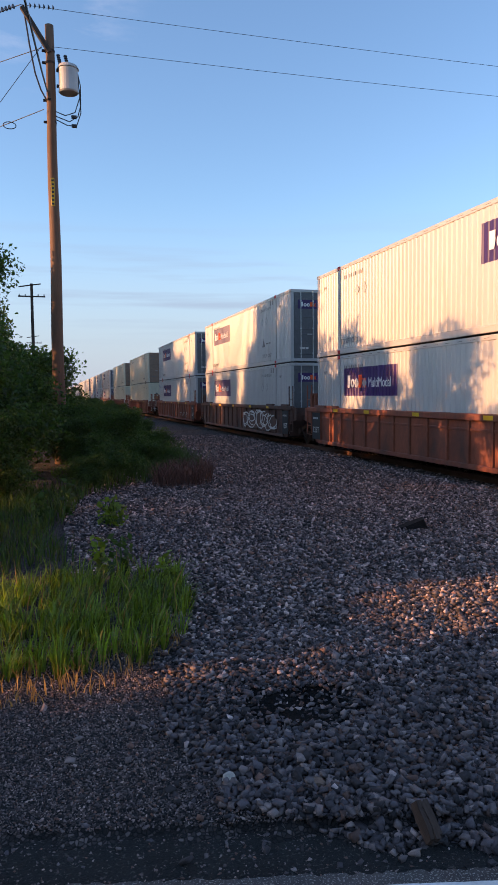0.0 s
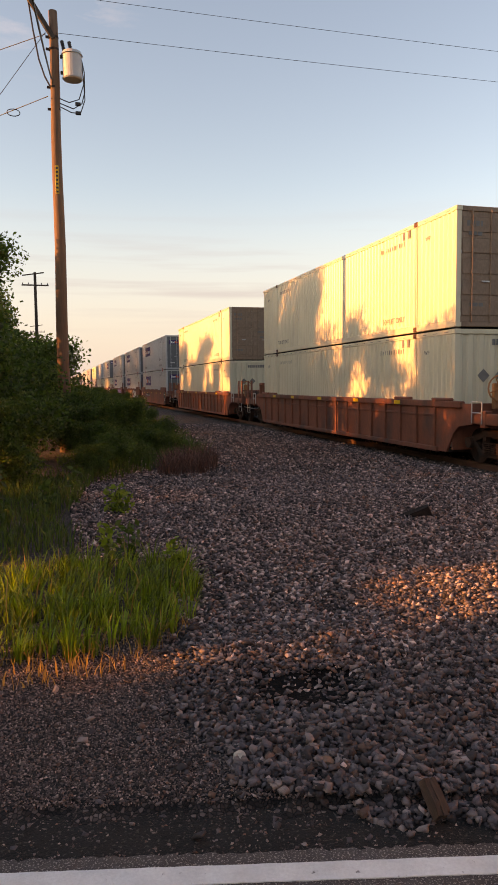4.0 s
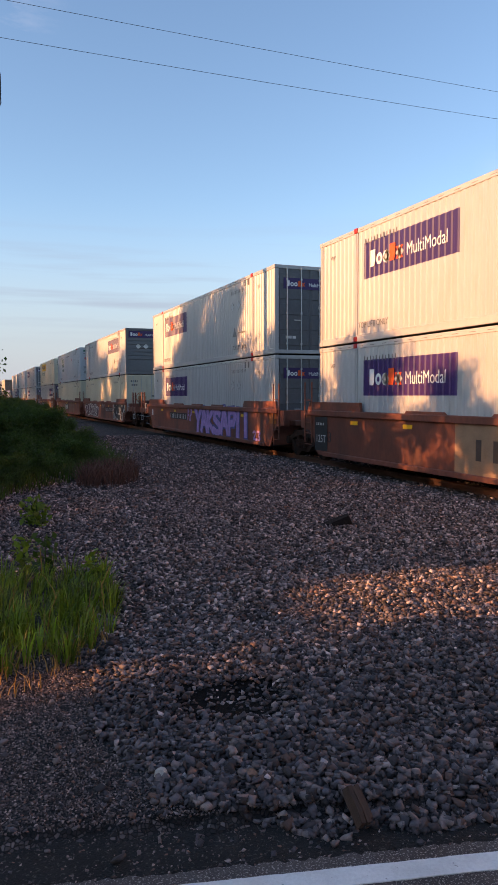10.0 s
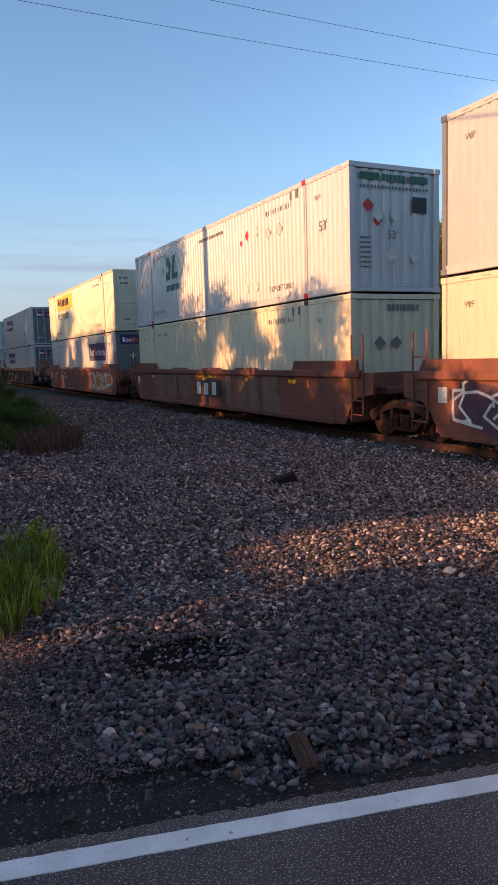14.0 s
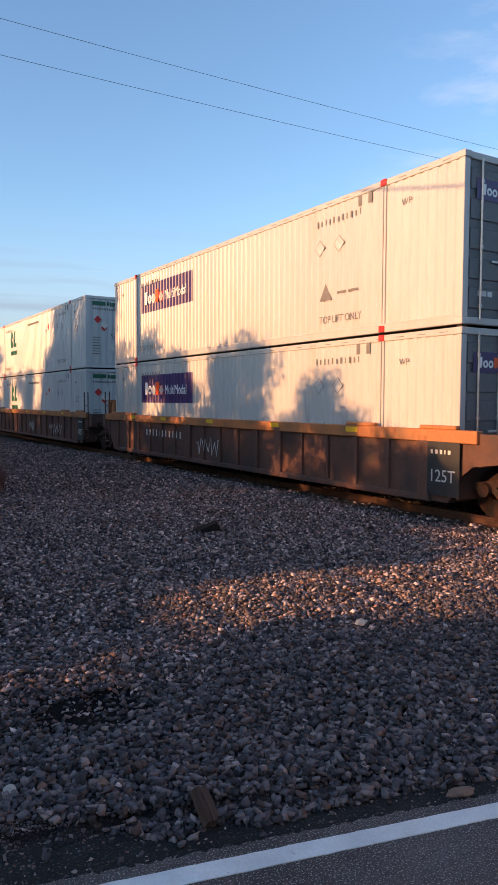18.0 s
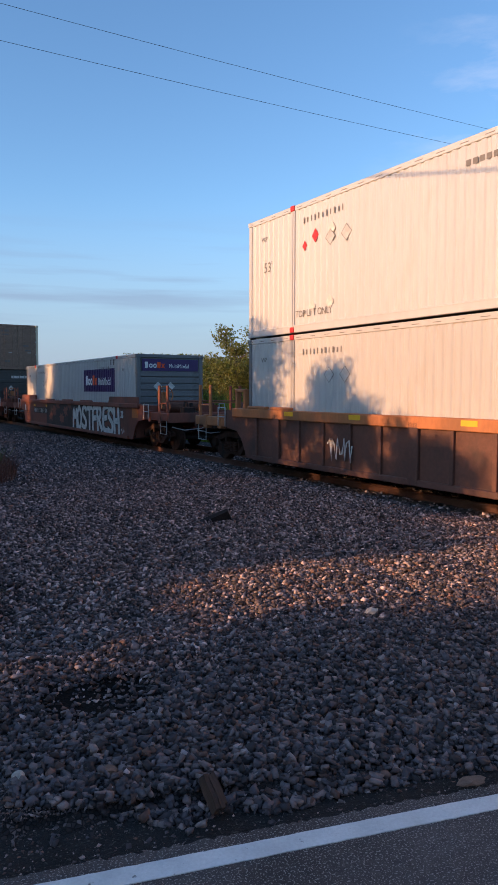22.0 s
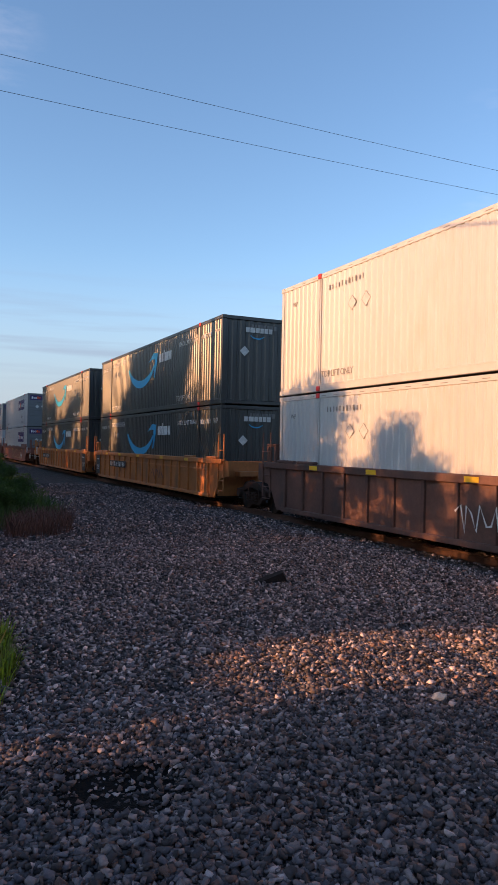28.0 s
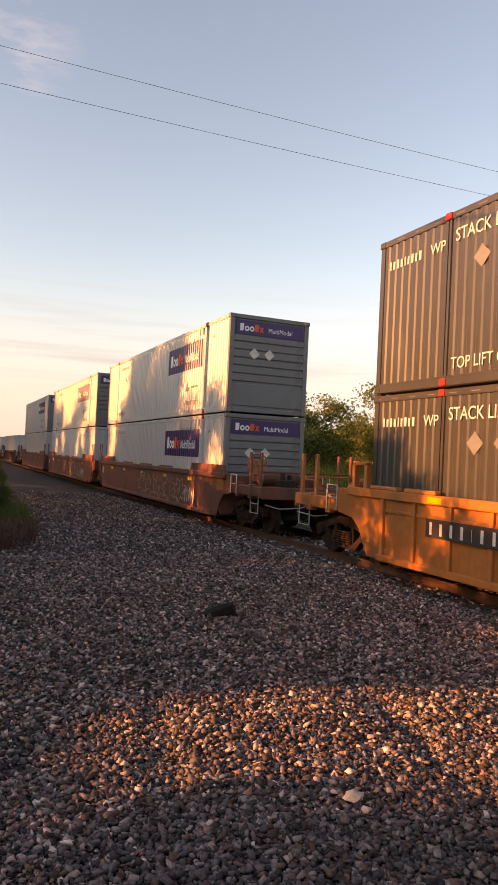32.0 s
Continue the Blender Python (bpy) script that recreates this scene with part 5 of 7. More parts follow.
UNITS = [   # car style, label, lower container, upper container (style, front, label, logo)
    ("brown", BRN, ("white", "doors", W_LOW, ("purple", P1)), ("white", "doors", W_GREY, ("purple", P2))),
    ("darkbrown", DRK + " with grey spray lettering", ("white", "doors", W_LOW, ("purple", P1)), ("white", "doors", W_GREY, ("purple", P1))),
    ("brown", BRN, ("white", "doors", W_LOW, ("purple", P1)), ("white", "doors", W_GREY, ("purple", P1))),
    ("brown", BRN, ("cream", "nose_v", CREAM, None), ("cream", "dirty_doors", CREAM + " with grimy doors", None)),
    ("brown", BRN, ("cream", "nose_v", CREAM, None), ("cream", "dirty_doors", CREAM + " with grimy doors", None)),
    ("smooth", RED, ("white", "doors", W_LOW, ("purple", P1)), ("white", "doors", W_GREY, ("purple", P1))),
    ("smooth", RED + " with white spray letters", ("white", "doors", W_LOW, ("purple", P1)), ("white", "doors", W_GREY, ("purple", P1))),
    ("smooth", RED + " with lilac spray letters", ("white", "doors", W_LOW, ("purple", P1)), ("white", "doors", W_GREY, ("purple", P1))),
    ("smooth", RED + " with black and white spray letters", ("cream", "white_doors", CREAM, None), ("white", "nose_h", W_GREY, ("purple", P2))),
    ("smooth", RED + " with tan spray patch", ("cream", "nose_v", CREAM, None), ("cool", "nose_v", GREENC, ("green", 12.4))),
    ("smooth", RED, ("white", "nose_h", W_LOW, ("purple", 5.6)), ("cream", "white_doors", "cream ribbed container with a yellow logo panel", ("yellow", 13.5))),
    ("yellow", YEL, ("white", "doors", W_LOW, ("purple", P1)), ("white", "doors", W_GREY, ("purple", P1))),
    ("yellow", YEL, ("cool", "nose_v", GREENC, ("green", 12.67)), ("cool", "nose_v", GREENC, ("green", 12.67))),
    ("yellow", YEL, ("white", "nose_h", W_LOW, ("purple", P2)), ("cool", "doors", GREENC, ("green", 4.72))),
    ("smooth", RED + " with large white spray letters", ("white", "nose_h", W_GREY, ("purple", P2)), None),
    ("smooth", RED + " with black and white spray letters", ("slate", "nose_h", SLATEC, ("smile", 11.1)), ("cream", "dirty_doors", CREAM + " with grimy doors", None)),
    ("darkbrown", DRK, ("white", "dirty_doors", W_PLAIN + " with grimy doors", None), ("white", "nose_v", W_PLAIN, None)),
    ("orange", ORG, ("slate", "nose_v", SLATEC, ("smile", 11.1)), ("slate", "nose_v", SLATEC, ("smile", 11.1))),
    ("orange", ORG, ("slate", "nose_v", SLATEC, ("smile", 11.1)), ("slate", "nose_v", SLATEC, ("smile", 11.1))),
    ("smooth", RED + " with worn spray patches", ("white", "nose_h", W_LOW, ("purple", P2)), ("white", "nose_h", W_GREY, ("purple", P2))),
    ("smooth", RED, ("cool", "nose_v", CREAM, None), ("white", "nose_h", W_GREY, ("purple", P2))),
    ("smooth", RED, ("white", "nose_v", W_LOW, None), ("white", "nose_h", W_GREY, ("purple", P2))),
    ("darkbrown", DRK, ("cool", "nose_v", CREAM, None), None),
    ("darkbrown", DRK, ("white", "nose_v", CREAM, None), None),
    ("darkbrown", DRK, ("cream", "nose_v", CREAM, None), None),
    ("darkbrown", DRK, ("white", "nose_v", CREAM, None), None),
    ("darkbrown", DRK, ("cool", "nose_v", CREAM, None), None),
    ("darkbrown", DRK, ("cream", "nose_v", CREAM, None), None),
]


def travelled(t):
    """How far the train has gone, in metres."""
    return 10 * sum(c * (t / 10) ** (j + 1) for j, c in enumerate(SPEED))


def is_joint(k):
    """Whether unit k shares a bogie with unit k + 1."""
    return 0 <= k < len(FRONTS) - 1 and FRONTS[k + 1] - FRONTS[k] - CL < 5


MOVERS = []
CARS = []
for k, (style, label, low, high) in enumerate(UNITS):
    y = FRONTS[k]
    gap = FRONTS[k + 1] - y - CL if k + 1 < len(FRONTS) else 7
    car = well_car(k, style, label, Matrix.Translation((XT, y, 0)), is_joint(k - 1), is_joint(k), gap)
    CARS.append(car)
    MOVERS.append((car, y, 0.0))
    for n, spec in enumerate((low, high)):
        if spec:
            st, fr, lb, logo = spec
            z = GAPZ + n * (CH + 0.04)
            box = container(st, fr, lb, Matrix.Translation((XT, y, z)), "containers on the freight train", k * 2 + n, logo)
            MOVERS.append((box, y, z))


# painted marks on the well cars
for k, (style, *_r) in enumerate(UNITS):
    y = {5: 12.6, 7: 12.45, 8: 6.6, 10: 13.1, 11: 13.0, 14: 14.2, 15: 13.4, 17: 13.4, 18: 14.2}.get(k)
    if y:
        number_plate_marks(CARS[k], y, 0.82, style, style in ("smooth", "orange"))
    if style == "smooth" and k < 21:
        sill_put(CARS[k], "stencil", lettering("53", 0.42, "sprayblack", 0.9), CL - 0.55, 0.62, style)
        sill_put(CARS[k], "end_panel", flat([(0, 0), (0.55, 0), (0.55, 0.34), (0, 0.34)], "orange"), 0.15, 1.0, style)
        sill_put(CARS[k], "label_plate", flat([(0, 0), (0.26, 0), (0.26, 0.3), (0, 0.3)], "spraywhite"), CL - 0.05, 0.9, style)
    for at in ([0.55] if k in (1, 2, 5, 11, 12, 18) else []) + ([CL + 0.05] if k in (0, 6, 17, 12) else []):
        p = sill_put(CARS[k], "end_panel", flat([(0, 0), (0.75, 0), (0.75, 0.95), (0, 0.95)], "sprayblack"), at, 0.36, style, "black panel with white lettering", 0.004)
        part("stencil", lettering("125T", 0.30, "spraywhite", 0.95), p, (0.06, 0.24, 0.004))
        tagged(part("code_mark", marks((0.05, 0.06, 0.05, 0.03, 0.06), 0.07, 0.05, "spraywhite"), p, (0.1, 0.72, 0.004)), kind="stuff")
scribble(CARS[0], 3.6, 0.36, 3.2, 0.40, "spraywhite", 4, "brown", 0.02, 5)
scribble(CARS[2], 5.0, 0.45, 3.2, 0.40, "spraywhite", 5, "brown", 0.018, 5)
sill_put(CARS[6], "tan_panel", flat([(0, 0), (3.1, 0), (3.1, 1.18), (0, 1.18)], "tan"), 9.9, 0.26, "smooth")
sill_put(CARS[6], "dark_mark", marks((0.16, 0.16, 0.16, 0.16), 0.42, 0.34, "spraybrown"), 9.25, 0.62, "smooth", "", 0.003)
# strokes of each letter in a box one by one
GLYPH = {
    "A": [[(0.0, 0.0), (0.45, 1.0), (0.55, 1.0), (1.0, 0.0)], [(0.2, 0.36), (0.8, 0.36)]],
    "C": [[(0.95, 0.8), (0.6, 1.0), (0.15, 0.85), (0.0, 0.5), (0.15, 0.12), (0.55, 0.0), (0.95, 0.2)]],
    "E": [[(0.95, 1.0), (0.12, 0.96), (0.0, 0.5), (0.12, 0.04), (0.95, 0.0)], [(0.05, 0.5), (0.75, 0.54)]],
    "F": [[(0.95, 1.0), (0.1, 0.97), (0.05, 0.5), (0.12, 0.0)], [(0.05, 0.52), (0.75, 0.55)]],
    "H": [[(0.05, 1.0), (0.1, 0.0)], [(0.9, 1.0), (1.0, 0.0)], [(0.08, 0.5), (0.95, 0.5)]],
    "K": [[(0.05, 1.0), (0.05, 0.0)], [(0.95, 1.0), (0.1, 0.48), (1.0, 0.0)]],
    "M": [[(0.0, 0.0), (0.05, 1.0), (0.5, 0.35), (0.9, 1.0), (1.0, 0.0)]],
    "O": [[(0.5, 1.0), (0.1, 0.8), (0.0, 0.45), (0.2, 0.05), (0.6, 0.0), (0.95, 0.3), (0.95, 0.7), (0.5, 1.0)]],
    "P": [[(0.1, 0.0), (0.05, 0.97), (0.7, 1.0), (0.95, 0.75), (0.75, 0.47), (0.1, 0.44)]],
    "R": [[(0.1, 0.0), (0.05, 0.97), (0.65, 1.0), (0.9, 0.76), (0.65, 0.5), (0.12, 0.47)], [(0.35, 0.48), (1.0, 0.0)]],
    "S": [[(0.95, 0.85), (0.6, 1.0), (0.15, 0.9), (0.08, 0.66), (0.5, 0.5), (0.92, 0.36), (0.9, 0.1), (0.5, 0.0), (0.0, 0.12)]],
    "T": [[(0.0, 0.96), (1.0, 1.0)], [(0.5, 0.97), (0.55, 0.0)]],
    "W": [[(0.0, 1.0), (0.25, 0.0), (0.5, 0.7), (0.78, 0.0), (1.0, 1.0)]],
    "Y": [[(0.0, 1.0), (0.48, 0.5), (1.0, 1.0)], [(0.48, 0.5), (0.42, 0.0)]],
    "L": [[(0.1, 1.0), (0.05, 0.0), (0.9, 0.05)]],
    "V": [[(0.0, 1.0), (0.45, 0.0), (1.0, 1.0)]],
    "1": [[(0.3, 0.8), (0.6, 1.0), (0.6, 0.0)]],
    "2": [[(0.05, 0.8), (0.5, 1.0), (0.9, 0.75), (0.05, 0.0), (0.95, 0.02)]],
    "3": [[(0.05, 0.95), (0.9, 0.95), (0.4, 0.58), (0.9, 0.35), (0.6, 0.0), (0.05, 0.08)]],
    "8": [[(0.5, 0.52), (0.1, 0.78), (0.5, 1.0), (0.9, 0.78), (0.5, 0.52), (0.05, 0.24), (0.5, 0.0), (0.95, 0.24), (0.5, 0.52)]],
    "!": [[(0.5, 1.0), (0.5, 0.34)], [(0.5, 0.1), (0.5, 0.0)]],
}


def ribbon(s, pts, width, lift):
    """Lays one stroke into a shape as a flat strip with mitred corners and blunt ends."""
    p = [Vector(q) for q in pts]
    d0, d1 = (p[1] - p[0]).normalized(), (p[-1] - p[-2]).normalized()
    p[0], p[-1] = p[0] - d0 * width * 0.4, p[-1] + d1 * width * 0.4
    v, f = [], []
    for i, q in enumerate(p):
        a = (q - p[i - 1]).normalized() if i else d0
        b = (p[i + 1] - q).normalized() if i + 1 < len(p) else d1
        m = a + b
        m = m.normalized() if m.length > 0.2 else a
        n = Vector((-m.y, m.x)) * width / 2 / max(0.68, m.dot(a))
        z = lift + 0.0004 * i
        v += [(q.x + n.x, q.y + n.y, z), (q.x - n.x, q.y - n.y, z)]
        if i:
            f.append((2 * i - 2, 2 * i - 1, 2 * i + 1, 2 * i))
    s.add(v, f)


def rounded(pts):
    """Cuts the corners of a line once."""
    out = [pts[0]]
    for a, b in zip(pts, pts[1:]):
        out += [(a[0] * 0.75 + b[0] * 0.25, a[1] * 0.75 + b[1] * 0.25), (a[0] * 0.25 + b[0] * 0.75, a[1] * 0.25 + b[1] * 0.75)]
    return out + [pts[-1]]


def spray_word(k, words, y0, y1, z0, z1, thick, fill, edge, rim, seed, overlap=0.12, lean=0.1, soft=True):
    """Spray-painted letters between two places along a car's side: a wider outline under each one's fill."""
    r = random.Random(seed)
    style = UNITS[k][0]
    cell = (y0 - y1) / len(words)
    for i, c in enumerate(words):
        up, dn = r.uniform(-0.05, 0.05), r.uniform(-0.05, 0.05)
        w, tilt = cell * (1 + overlap) - thick, lean * r.uniform(-1, 1.2)

        def place(p):
            v = p[1] * (z1 - z0 - thick + up) + thick / 2 + dn
            return (cell * i + thick / 2 + p[0] * w * (0.35 if c in "!1" else 1.0) + tilt * v, max(0.06, v))
        lines = [[place(p) for p in (rounded(ln) if soft and len(ln) > 2 else ln)] for ln in GLYPH[c]]
        outer, inner = Shape(), Shape()
        for j, ln in enumerate(lines):
            ribbon(inner, ln, thick, 0.0035 * j)
            if edge:
                ribbon(outer, ln, thick + 2 * rim, 0.0035 * j)
        fm = raw("spray_fill", inner.v, inner.f, M[fill])
        if edge:
            o = sill_put(CARS[k], "spray_letter", raw("spray_letter", outer.v, outer.f, M[edge]), y0, z0, style, "", 0.002 + 0.0045 * (i % 2))
            part("spray_fill", fm, o, (0, 0, 0.011))
        else:
            sill_put(CARS[k], "spray_letter", fm, y0, z0, style, "", 0.003)


def spike(k, y, z, w, h, material, edge):
    """A four-pointed sprayed star."""
    def star(q):
        return [(w * (0.5 + q * a), h * (0.5 + q * b)) for a, b in ((-0.5, 0), (-0.12, -0.12), (0, -0.5), (0.12, -0.12), (0.5, 0), (0.12, 0.12), (0, 0.5), (-0.12, 0.12))]
    o = sill_put(CARS[k], "spray_star", flat(star(1.0), edge), y, z, UNITS[k][0], "", 0.004)
    part("spray_fill", flat(star(0.6), material), o, (0, 0, 0.004))


def wildstyle(k, y, z, w, h, n, ground, line, seed):
    """Interlocked sprayed letters: a dark ground with bold looping outlines."""
    r = random.Random(seed)
    style = UNITS[k][0]
    base = [(0, 0.25 * h), (0.04 * w, 0.9 * h), (0.2 * w, 0.78 * h), (0.35 * w, h), (0.52 * w, 0.86 * h), (0.7 * w, h), (0.86 * w, 0.8 * h), (w, 0.55 * h), (0.94 * w, 0.1 * h), (0.7 * w, 0.0), (0.45 * w, 0.08 * h), (0.2 * w, 0.0)]
    o = sill_put(CARS[k], "spray_ground", flat(base, ground), y, z, style, "", 0.001)
    for i in range(n):
        cx = w * (i + 0.5) / n
        for loop_ in range(3):
            pts = []
            a0, turn = r.uniform(0, 6.28), r.uniform(3.5, 5.6)
            rx, rz = w / n * r.uniform(0.35, 0.62), h * r.uniform(0.22, 0.44)
            ox, oz = r.uniform(-0.3, 0.3) * w / n, h * r.uniform(0.38, 0.62)
            for q in range(9):
                a = a0 + turn * q / 8
                x = min(w * 0.985, max(0.02, cx + ox + rx * math.cos(a) * (1 + 0.3 * (q % 2))))
                pts.append((x, min(h * 0.97, max(0.03, oz + rz * math.sin(a)))))
            sh = Shape()
            ribbon(sh, pts, 0.055, 0.0)
            part("spray_line", raw("spray_line", sh.v, sh.f, M[line]), o, (0, 0, 0.004 + 0.0012 * ((i * 3 + loop_) % 5)))


def letter_bars(k, y, z, w, h, bars, material, ground=None):
    """A line of lettering as plain slim bars, on a ground where there is one."""
    style = UNITS[k][0]
    if ground:
        sill_put(CARS[k], "number_ground", flat([(-0.08, -0.06), (w + 0.08, -0.06), (w + 0.08, h + 0.06), (-0.08, h + 0.06)], ground), y, z, style, "", 0.006)
    step = w / bars
    sill_put(CARS[k], "number_mark", marks((step * 0.52,) * bars, h, step * 0.48, material, (1, 0.92, 1, 0.96)), y, z, style, "", 0.009)


wildstyle(1, 6.6, 0.38, 5.4, 0.92, 5, "darkbrown", "spraywhite", 8)
spray_word(6, "CAM", 6.35, 3.0, 0.26, 1.46, 0.34, "spraywhite", "sprayblack", 0.05, 5, 0.2, 0.1)
sill_put(CARS[6], "white_plate", flat([(0, 0), (0.75, 0), (0.75, 0.13), (0, 0.13)], "spraywhite"), 1.44, 0.66, "smooth", "", 0.002)
# lilac letters with a dull blue shade
spray_word(7, "YAKSAP!!", 8.4, 1.7, 0.34, 1.50, 0.27, "lilac", "sprayblue", 0.07, 7, 0.2, 0.05, False)
spray_word(7, "AP", 9.5, 8.75, 0.75, 1.45, 0.07, "lilac", None, 0.0, 8, -0.1)
spray_word(7, "23", 1.65, 0.9, 0.34, 0.74, 0.08, "lilac", None, 0.0, 9)
# black letters with a pale edge, and interlocked letters further back
spray_word(8, "REY", 3.75, 0.25, 0.34, 1.50, 0.34, "sprayblack", "spraywhite", 0.10, 11, 0.15)
spike(8, 3.95, 0.42, 0.42, 0.9, "redbrown", "spraywhite")
spike(8, 0.30, 0.42, 0.5, 1.05, "sprayblack", "spraywhite")
wildstyle(8, 15.7, 0.32, 6.3, 1.15, 6, "spraypurple", "spraywhite", 4)
scribble(CARS[8], 7.8, 1.02, 1.1, 0.36, "spraywhite", 11, "smooth", 0.022, 4)
# faded tan paint, a black ground with white blocks, small words
spray(CARS[9], 13.8, 0.42, 3.9, 0.95, 3, "fadedtan", "fadedtan", 12, "smooth")
for q, w in enumerate((0.6, 0.75, 0.7, 1.1)):
    sill_put(CARS[9], "spray_shape", flat([(0.05, 0.02), (0, 1.12), (w * 0.8, 1.14), (w * 0.86, 0.7), (w, 0.3), (w * 0.9, 0.0)], "fadedtan"), 6.9 - 0.86 * q, 0.27, "smooth", "", 0.002)
letter_bars(9, 9.3, 0.66, 2.0, 0.42, 3, "spraywhite", "sprayblack")
spray_word(9, "TEAM", 9.55, 8.65, 1.18, 1.40, 0.03, "paintyellow", None, 0, 13, -0.1)
spray_word(9, "CREW", 8.45, 7.55, 1.18, 1.40, 0.03, "paintyellow", None, 0, 14, -0.1)
# thin dark handwriting on the orange-lit side
scribble(CARS[10], 7.5, 1.02, 1.25, 0.36, "spraybrown", 15, "smooth", 0.022, 3)
spray_word(10, "LOVES", 6.95, 5.95, 0.72, 1.02, 0.045, "spraybrown", None, 0, 16)
spray_word(10, "ME", 5.9, 5.3, 0.70, 1.25, 0.05, "spraybrown", None, 0, 17)
scribble(CARS[10], 13.3, 1.26, 0.9, 0.14, "spraywhite", 14, "smooth", 0.016, 4)
wildstyle(10, 4.9, 0.28, 4.4, 1.14, 4, "orange", "spraywhite", 6)
for kk, yy, ww in ((11, 9.4, 1.4), (12, 8.2, 1.0), (12, 4.6, 2.0), (13, 12.5, 0.9), (16, 9.0, 1.6)):
    scribble(CARS[kk], yy, 0.48, ww, 0.5, "spraywhite", kk + int(yy), "yellow", 0.022, 5)
# large white letters on a dark ground
sill_put(CARS[14], "dark_ground", flat([(0, 0.1), (0.15, 1.10), (7.0, 1.14), (7.15, 0.0), (3.0, 0.02)], "camobrown"), 11.65, 0.27, "smooth", "", 0.0)
for q in range(7):
    sill_put(CARS[14], "spray_shape", flat(blob(150 + q, 0.75, 0.55, True), "redbrown"), 11.2 - q * 0.62, 0.42 + 0.32 * (q % 3), "smooth", "", 0.0022)
spray_word(14, "MOST", 7.25, 4.62, 0.28, 1.36, 0.20, "spraywhite", "sprayblack", 0.05, 14, 0.14, 0.06)
spray_word(14, "FRESH", 4.62, 1.42, 0.28, 1.40, 0.21, "spraywhite", "sprayblack", 0.05, 15, 0.16, 0.06)
spray_word(14, "138", 1.46, 0.98, 0.92, 1.24, 0.06, "spraywhite", None, 0, 16)
scribble(CARS[14], 1.45, 0.38, 0.6, 0.24, "spraywhite", 17, "smooth", 0.022, 3)
# black letters with a pale edge under the blue smile
spray_word(15, "REPS", 10.5, 5.85, 0.30, 1.44, 0.30, "sprayblack", "spraywhite", 0.075, 21, 0.22, 0.14)
spike(15, 10.75, 0.6, 0.5, 0.8, "sprayblack", "spraywhite")
letter_bars(15, 5.55, 0.74, 1.3, 0.34, 4, "fadedtan", "camobrown")
for kk in (19, 20):
    spray(CARS[kk], 9.0, 0.3, 6.0, 0.95, 5, "tan", "redbrown", 19 + kk, "smooth", True)
    scribble(CARS[kk], 4.0, 0.4, 2.0, 0.6, "spraywhite", 21 + kk)
for kk in (17, 18):
    scribble(CARS[kk], 6.6, 0.55, 1.6, 0.55, "redbrown", 24 + kk, "orange", 0.05, 3)

# ---- poles and wires ----
POLE = Vector((0.13, 22.57, 0))
POLE_SIZE = 1.145


